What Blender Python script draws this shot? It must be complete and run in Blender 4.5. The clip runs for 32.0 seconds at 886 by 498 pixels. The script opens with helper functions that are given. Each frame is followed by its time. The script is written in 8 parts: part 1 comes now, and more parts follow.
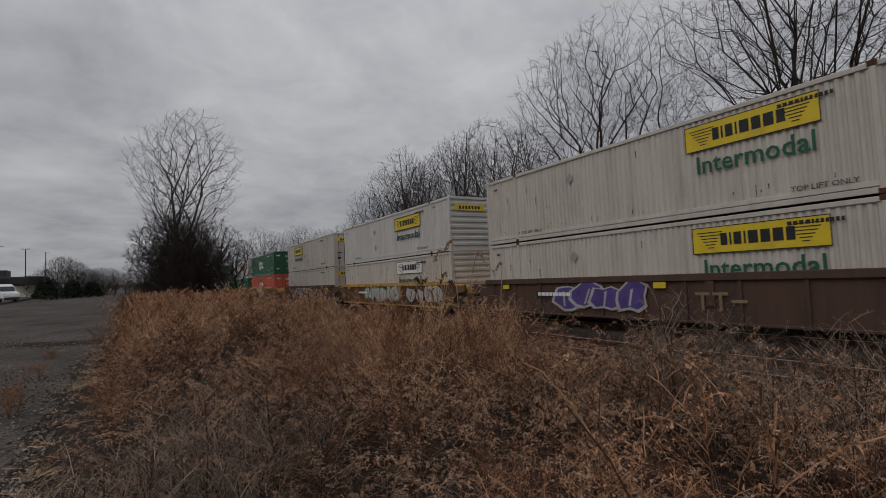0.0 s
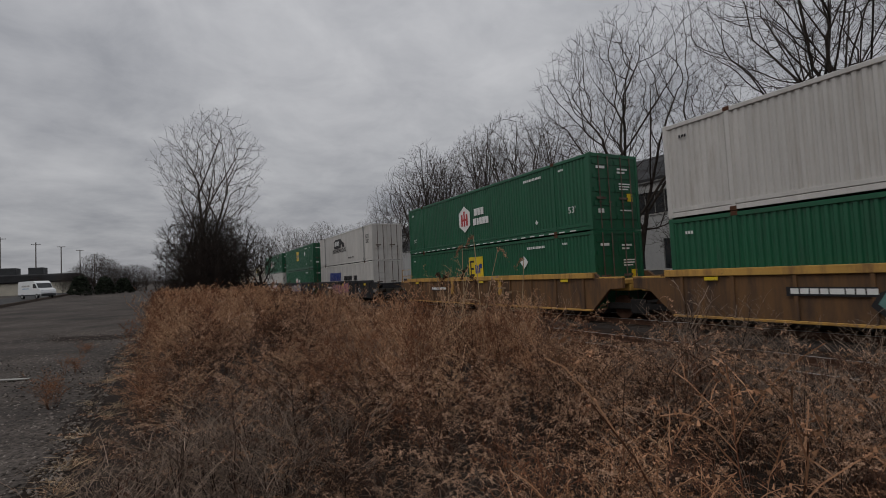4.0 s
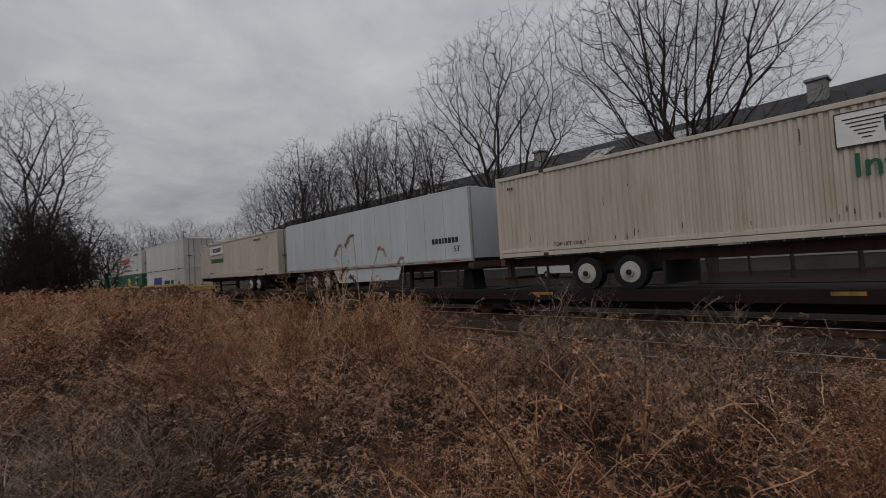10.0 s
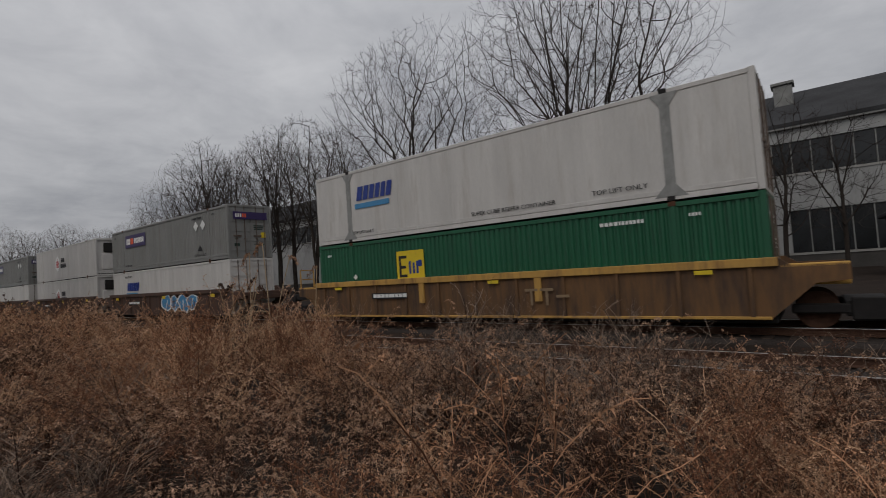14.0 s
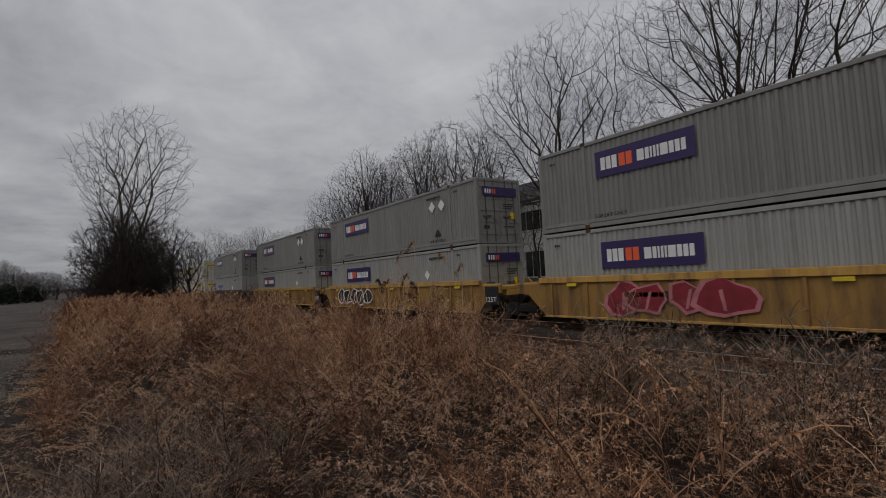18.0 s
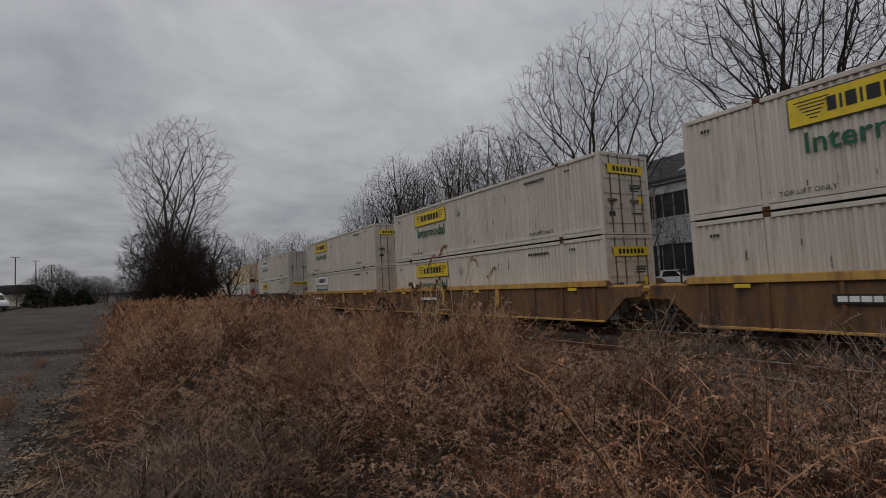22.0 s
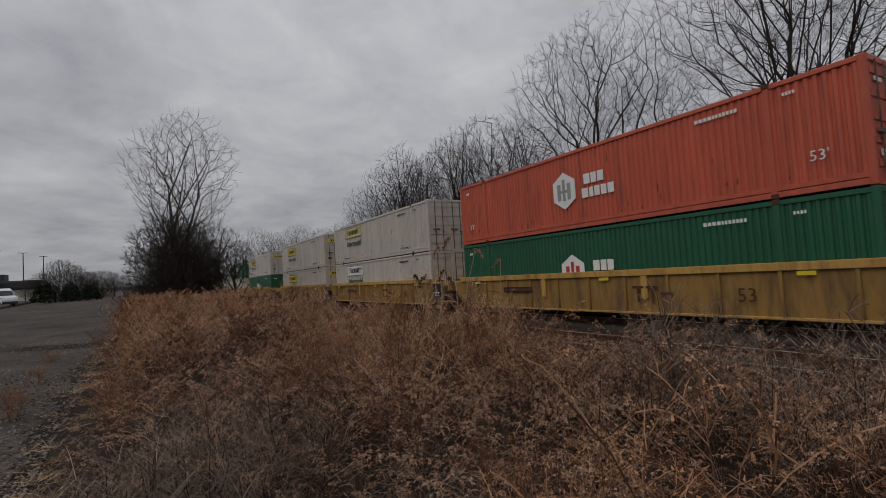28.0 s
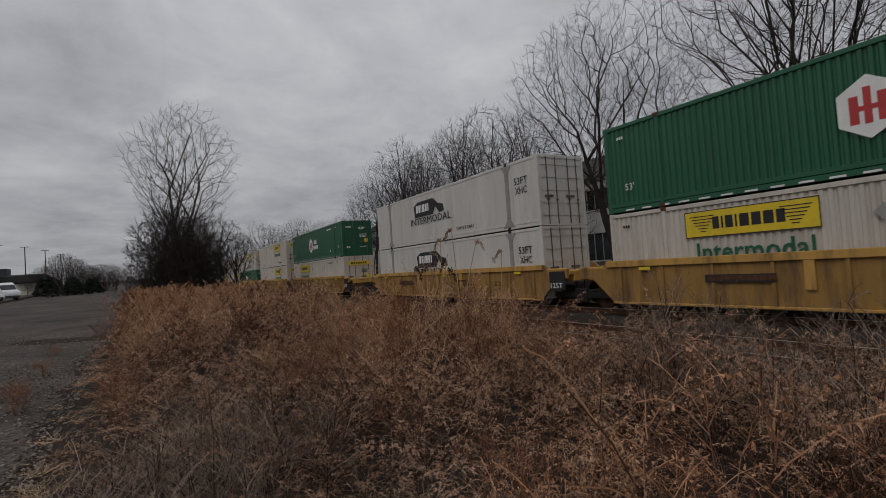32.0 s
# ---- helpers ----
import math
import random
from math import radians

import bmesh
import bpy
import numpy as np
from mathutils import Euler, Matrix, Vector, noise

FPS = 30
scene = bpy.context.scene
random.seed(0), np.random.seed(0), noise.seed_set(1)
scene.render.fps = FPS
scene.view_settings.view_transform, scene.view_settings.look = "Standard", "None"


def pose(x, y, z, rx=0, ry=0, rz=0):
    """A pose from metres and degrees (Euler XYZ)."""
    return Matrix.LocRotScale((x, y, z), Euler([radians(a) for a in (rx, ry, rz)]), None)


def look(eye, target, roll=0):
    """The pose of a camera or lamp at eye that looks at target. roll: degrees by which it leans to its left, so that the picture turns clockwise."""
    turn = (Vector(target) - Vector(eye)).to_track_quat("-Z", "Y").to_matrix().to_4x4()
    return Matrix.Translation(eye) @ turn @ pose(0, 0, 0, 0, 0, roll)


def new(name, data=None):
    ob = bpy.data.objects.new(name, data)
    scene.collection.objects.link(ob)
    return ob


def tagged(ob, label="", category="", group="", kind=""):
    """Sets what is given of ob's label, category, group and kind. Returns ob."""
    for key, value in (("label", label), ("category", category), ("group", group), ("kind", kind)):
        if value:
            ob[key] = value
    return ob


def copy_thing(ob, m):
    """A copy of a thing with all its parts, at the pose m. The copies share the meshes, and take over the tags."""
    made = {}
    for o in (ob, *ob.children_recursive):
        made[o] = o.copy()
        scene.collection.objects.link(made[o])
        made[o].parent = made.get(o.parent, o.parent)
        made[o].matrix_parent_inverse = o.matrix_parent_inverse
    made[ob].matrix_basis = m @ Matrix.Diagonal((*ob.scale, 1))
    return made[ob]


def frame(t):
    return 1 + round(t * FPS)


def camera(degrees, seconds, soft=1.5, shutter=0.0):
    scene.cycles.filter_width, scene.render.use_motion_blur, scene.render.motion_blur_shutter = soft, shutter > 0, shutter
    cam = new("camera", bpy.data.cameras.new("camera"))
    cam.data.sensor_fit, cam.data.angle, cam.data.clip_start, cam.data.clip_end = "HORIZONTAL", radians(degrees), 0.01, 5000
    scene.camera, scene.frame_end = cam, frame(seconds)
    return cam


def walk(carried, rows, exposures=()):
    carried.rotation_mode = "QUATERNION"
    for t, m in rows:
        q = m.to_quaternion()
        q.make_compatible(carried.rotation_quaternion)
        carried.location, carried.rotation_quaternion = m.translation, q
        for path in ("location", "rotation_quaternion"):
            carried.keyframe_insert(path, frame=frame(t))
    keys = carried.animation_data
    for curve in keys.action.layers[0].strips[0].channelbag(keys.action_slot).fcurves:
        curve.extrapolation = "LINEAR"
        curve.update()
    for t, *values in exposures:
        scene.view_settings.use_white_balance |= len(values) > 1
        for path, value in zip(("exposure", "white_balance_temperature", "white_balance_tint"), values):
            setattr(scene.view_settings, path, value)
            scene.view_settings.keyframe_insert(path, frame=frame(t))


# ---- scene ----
EYE = (0.0, 0.0, 1.75)


def aim(yaw, pitch, roll):
    """The camera at EYE, turned by yaw from +y towards +x."""
    a, b = radians(yaw), radians(pitch)
    way = (math.sin(a) * math.cos(b), math.cos(a) * math.cos(b), math.sin(b))
    return look(EYE, [e + w for e, w in zip(EYE, way)], roll)


cam = camera(84.58, 32.0, soft=0.75, shutter=0.04)
walk(cam, [
    (0, aim(-59.02, 3.31, -2.64)),
    (0.5, aim(-59.40, 3.27, -2.62)),
    (1, aim(-59.80, 3.22, -2.60)),
    (1.5, aim(-60.16, 3.19, -2.63)),
    (2, aim(-60.52, 3.16, -2.67)),
    (2.5, aim(-60.80, 3.10, -2.71)),
    (3, aim(-61.09, 3.05, -2.76)),
    (3.5, aim(-61.34, 2.98, -2.77)),
    (5.5, aim(-62.02, 2.76, -2.97)),
    (6, aim(-62.16, 2.66, -3.02)),
    (6.5, aim(-62.27, 2.54, -3.02)),
    (7, aim(-62.38, 2.42, -3.02)),
    (7.5, aim(-62.54, 2.32, -3.04)),
    (8, aim(-62.69, 2.21, -3.06)),
    (8.5, aim(-62.80, 2.09, -3.06)),
    (9, aim(-62.90, 1.97, -3.07)),
    (9.2, aim(-61.14, 1.98, -2.95)),
    (9.5, aim(-58.52, 1.99, -2.77)),
    (9.8, aim(-51.79, 2.06, -3.07)),
    (10, aim(-47.52, 2.07, -3.32)),
    (10.1, aim(-38.40, 1.43, -3.41)),
    (10.2, aim(-26.90, 0.89, -3.33)),
    (10.3, aim(-15.40, 0.41, -3.17)),
    (10.4, aim(-3.90, -0.10, -3.06)),
    (10.5, aim(7.60, -0.60, -2.91)),
    (10.6, aim(19.10, -1.13, -2.71)),
    (10.7, aim(30.60, -1.69, -2.53)),
    (10.8, aim(42.10, -2.25, -2.21)),
    (10.9, aim(51.00, -2.68, -2.44)),
    (11, aim(54.65, -3.11, -2.73)),
    (11.5, aim(58.61, -3.41, -2.50)),
    (12, aim(60.05, -3.21, -2.32)),
    (12.5, aim(59.03, -2.48, -1.91)),
    (13, aim(52.74, -1.37, -1.24)),
    (13.1, aim(46.35, -1.07, -1.22)),
    (13.2, aim(38.52, -0.76, -1.30)),
    (13.3, aim(28.56, -0.34, -1.72)),
    (13.4, aim(18.29, 0.10, -2.10)),
    (13.5, aim(7.57, 0.50, -2.38)),
    (13.6, aim(-3.71, 0.90, -2.74)),
    (13.7, aim(-14.63, 1.27, -3.06)),
    (13.8, aim(-23.76, 1.66, -3.33)),
    (13.9, aim(-31.37, 2.03, -3.63)),
    (14, aim(-37.58, 2.41, -3.90)),
    (14.25, aim(-41.78, 2.49, -3.79)),
    (14.5, aim(-45.74, 2.58, -3.69)),
    (15, aim(-49.06, 2.56, -3.53)),
    (15.5, aim(-50.25, 2.67, -3.42)),
    (17.5, aim(-53.74, 3.16, -2.99)),
    (18, aim(-54.51, 3.27, -3.05)),
    (18.5, aim(-55.17, 3.35, -3.06)),
    (19, aim(-55.83, 3.43, -3.06)),
    (19.5, aim(-56.38, 3.50, -3.05)),
    (20, aim(-56.93, 3.57, -3.04)),
    (20.5, aim(-57.32, 3.68, -3.04)),
    (21, aim(-57.71, 3.79, -3.04)),
    (21.5, aim(-58.01, 3.85, -3.05)),
    (22, aim(-58.30, 3.91, -3.06)),
    (22.5, aim(-58.43, 3.93, -3.11)),
    (23, aim(-58.56, 3.94, -3.17)),
    (24, aim(-58.45, 3.88, -3.40)),
    (25, aim(-58.46, 3.62, -3.45)),
    (25.5, aim(-58.46, 3.52, -3.46)),
    (27.5, aim(-58.76, 3.03, -3.62)),
    (28, aim(-58.86, 2.96, -3.58)),
    (29, aim(-59.12, 2.79, -3.54)),
    (30, aim(-59.46, 2.64, -3.64)),
    (30.5, aim(-59.30, 2.49, -3.64)),
    (31, aim(-59.14, 2.34, -3.64)),
    (31.5, aim(-58.89, 2.14, -3.83)),
    (32, aim(-59.03, 2.00, -3.90)),
], exposures=((0, 0.07), (2, 0.05), (6, 0.09), (8, 0.12), (10.5, 0.05), (12, 0.05), (13.5, 0.08), (14, 0.12), (15, 0.02), (18, 0.02), (24, 0.03), (28, 0.10), (32, 0.10)))

# ---- world and light ----
SUN_AZ, SUN_EL = radians(160.0), radians(48.0)      # azimuth clockwise from +y
world = bpy.data.worlds.new("overcast_sky")
scene.world = world
world.use_nodes = True
wn, wl = world.node_tree.nodes, world.node_tree.links
wn.clear()


def wnode(kind, **sets):
    n = wn.new(kind)
    for key, value in sets.items():
        n.inputs[key].default_value = value
    return n


sky = wn.new("ShaderNodeTexSky")
sky.sky_type, sky.sun_disc = "NISHITA", False
sky.sun_elevation, sky.sun_rotation = SUN_EL, SUN_AZ
sky.dust_density, sky.air_density = 4.0, 1.0
coord = wn.new("ShaderNodeTexCoord")
sep = wn.new("ShaderNodeSeparateXYZ")
wl.new(coord.outputs["Generated"], sep.inputs[0])
# cloud deck: the direction projected on a flat layer, so that cloud bands crowd together towards the horizon
up = wn.new("ShaderNodeMath"); up.operation = "MAXIMUM"; up.inputs[1].default_value = 0.0
wl.new(sep.outputs["Z"], up.inputs[0])
add = wn.new("ShaderNodeMath"); add.operation = "ADD"; add.inputs[1].default_value = 0.16
wl.new(up.outputs[0], add.inputs[0])
div = wn.new("ShaderNodeVectorMath"); div.operation = "DIVIDE"
comb = wn.new("ShaderNodeCombineXYZ")
wl.new(add.outputs[0], comb.inputs[0]); wl.new(add.outputs[0], comb.inputs[1]); comb.inputs[2].default_value = 1.0
flat = wn.new("ShaderNodeCombineXYZ")
wl.new(sep.outputs["X"], flat.inputs[0]); wl.new(sep.outputs["Y"], flat.inputs[1])
wl.new(flat.outputs[0], div.inputs[0]); wl.new(comb.outputs[0], div.inputs[1])
big = wnode("ShaderNodeTexNoise", Scale=0.9, Detail=5.0, Roughness=0.55, Distortion=0.5)
small = wnode("ShaderNodeTexNoise", Scale=3.2, Detail=6.0, Roughness=0.6, Distortion=0.3)
wl.new(div.outputs[0], big.inputs["Vector"]); wl.new(div.outputs[0], small.inputs["Vector"])
mixn = wn.new("ShaderNodeMix"); mixn.data_type = "FLOAT"; mixn.inputs[0].default_value = 0.35
wl.new(big.outputs["Fac"], mixn.inputs[2]); wl.new(small.outputs["Fac"], mixn.inputs[3])
ramp = wn.new("ShaderNodeValToRGB")
ramp.color_ramp.elements[0].position, ramp.color_ramp.elements[0].color = 0.36, (0.215, 0.220, 0.238, 1)
ramp.color_ramp.elements[1].position, ramp.color_ramp.elements[1].color = 0.66, (0.37, 0.372, 0.385, 1)
wl.new(mixn.outputs[0], ramp.inputs[0])
# the deck is thinner, and so brighter, overhead and towards the hidden sun
ramp2 = wn.new("ShaderNodeMapRange")
ramp2.inputs["From Min"].default_value, ramp2.inputs["From Max"].default_value = 0.0, 0.9
ramp2.inputs["To Min"].default_value, ramp2.inputs["To Max"].default_value = 0.76, 1.37
wl.new(sep.outputs["Z"], ramp2.inputs["Value"])
cloud = wn.new("ShaderNodeVectorMath"); cloud.operation = "SCALE"
wl.new(ramp.outputs[0], cloud.inputs[0]); wl.new(ramp2.outputs[0], cloud.inputs["Scale"])
bg1, bg2, addsh, wout = wn.new("ShaderNodeBackground"), wn.new("ShaderNodeBackground"), wn.new("ShaderNodeAddShader"), wn.new("ShaderNodeOutputWorld")
wl.new(sky.outputs[0], bg1.inputs[0]); bg1.inputs[1].default_value = 0.004
wl.new(cloud.outputs[0], bg2.inputs[0]); bg2.inputs[1].default_value = 1.30
wl.new(bg1.outputs[0], addsh.inputs[0]); wl.new(bg2.outputs[0], addsh.inputs[1]); wl.new(addsh.outputs[0], wout.inputs[0])

sun = new("sun", bpy.data.lights.new("sun", "SUN"))
sun.data.energy, sun.data.angle, sun.data.color = 0.55, radians(40), (1.0, 0.96, 0.9)
sun_from = Vector((math.sin(SUN_AZ) * math.cos(SUN_EL), math.cos(SUN_AZ) * math.cos(SUN_EL), math.sin(SUN_EL)))
sun.matrix_world = look(sun_from * 100, (0, 0, 0))

# ---- materials ----
def material(name, colour, rough=0.7, metal=0.0, vary=0.15, scale=3.0, grain=0.0, grain_scale=60.0, bump=0.0, stain=None, stain_amount=0.0,
             stain_scale=1.2, stretch=(1, 1, 1), island=0.0, random_object=0.0, coat=0.0):
    """A surface with broad tone changes, fine grain and, where given, stains of a second colour."""
    m = bpy.data.materials.new(name)
    m.use_nodes = True
    n, l = m.node_tree.nodes, m.node_tree.links
    b = n["Principled BSDF"]
    b.inputs["Roughness"].default_value, b.inputs["Metallic"].default_value = rough, metal
    b.inputs["Coat Weight"].default_value = coat
    if rough > 0.84:
        b.inputs["Specular IOR Level"].default_value = 0.15
    tc = n.new("ShaderNodeTexCoord")
    mp = n.new("ShaderNodeMapping")
    mp.inputs["Scale"].default_value = stretch
    l.new(tc.outputs["Object"], mp.inputs[0])

    def tex(sc, detail=4.0, r=0.6):
        t = n.new("ShaderNodeTexNoise")
        t.inputs["Scale"].default_value, t.inputs["Detail"].default_value, t.inputs["Roughness"].default_value = sc, detail, r
        l.new(mp.outputs[0], t.inputs["Vector"])
        return t

    def scaled(value, lo, hi):
        r = n.new("ShaderNodeMapRange")
        r.inputs["From Min"].default_value, r.inputs["From Max"].default_value = 0.3, 0.7
        r.inputs["To Min"].default_value, r.inputs["To Max"].default_value = lo, hi
        l.new(value, r.inputs["Value"])
        return r.outputs[0]

    def times(vec, value):
        s = n.new("ShaderNodeVectorMath")
        s.operation = "SCALE"
        l.new(vec, s.inputs[0])
        l.new(value, s.inputs["Scale"])
        return s.outputs[0]

    rgb = n.new("ShaderNodeRGB")
    rgb.outputs[0].default_value = (*colour, 1)
    out = times(rgb.outputs[0], scaled(tex(scale).outputs["Fac"], 1 - vary, 1 + vary))
    if grain:
        out = times(out, scaled(tex(grain_scale, 3.0).outputs["Fac"], 1 - grain, 1 + grain))
    if stain:
        mix = n.new("ShaderNodeMix")
        mix.data_type = "RGBA"
        r = n.new("ShaderNodeMapRange")
        r.inputs["From Min"].default_value, r.inputs["From Max"].default_value = 0.62 - 0.3 * stain_amount, 0.80 - 0.2 * stain_amount
        l.new(tex(stain_scale, 8.0, 0.7).outputs["Fac"], r.inputs["Value"])
        l.new(r.outputs[0], mix.inputs[0])
        l.new(out, mix.inputs[6])
        mix.inputs[7].default_value = (*stain, 1)
        out = mix.outputs[2]
    if island or random_object:
        src = n.new("ShaderNodeNewGeometry").outputs["Random Per Island"] if island else n.new("ShaderNodeObjectInfo").outputs["Random"]
        r = n.new("ShaderNodeMapRange")
        a = island or random_object
        r.inputs["To Min"].default_value, r.inputs["To Max"].default_value = 1 - a, 1 + a
        l.new(src, r.inputs["Value"])
        out = times(out, r.outputs[0])
    l.new(out, b.inputs["Base Color"])
    if bump:
        bp = n.new("ShaderNodeBump")
        bp.inputs["Strength"].default_value, bp.inputs["Distance"].default_value = bump, 0.02
        l.new(tex(grain_scale * 0.6, 5.0).outputs["Fac"], bp.inputs["Height"])
        l.new(bp.outputs[0], b.inputs["Normal"])
    return m


def paint(name, colour, dirt=(0.16, 0.13, 0.10), amount=0.35, rough=0.55):
    """Weathered container paint: streaks run down it, grime gathers in broad patches."""
    return material(name, colour, rough, vary=0.10, scale=0.7, grain=0.05, grain_scale=26, stain=dirt, stain_amount=amount,
                    stain_scale=1.1, stretch=(2.2, 1.0, 0.35), random_object=0.05)


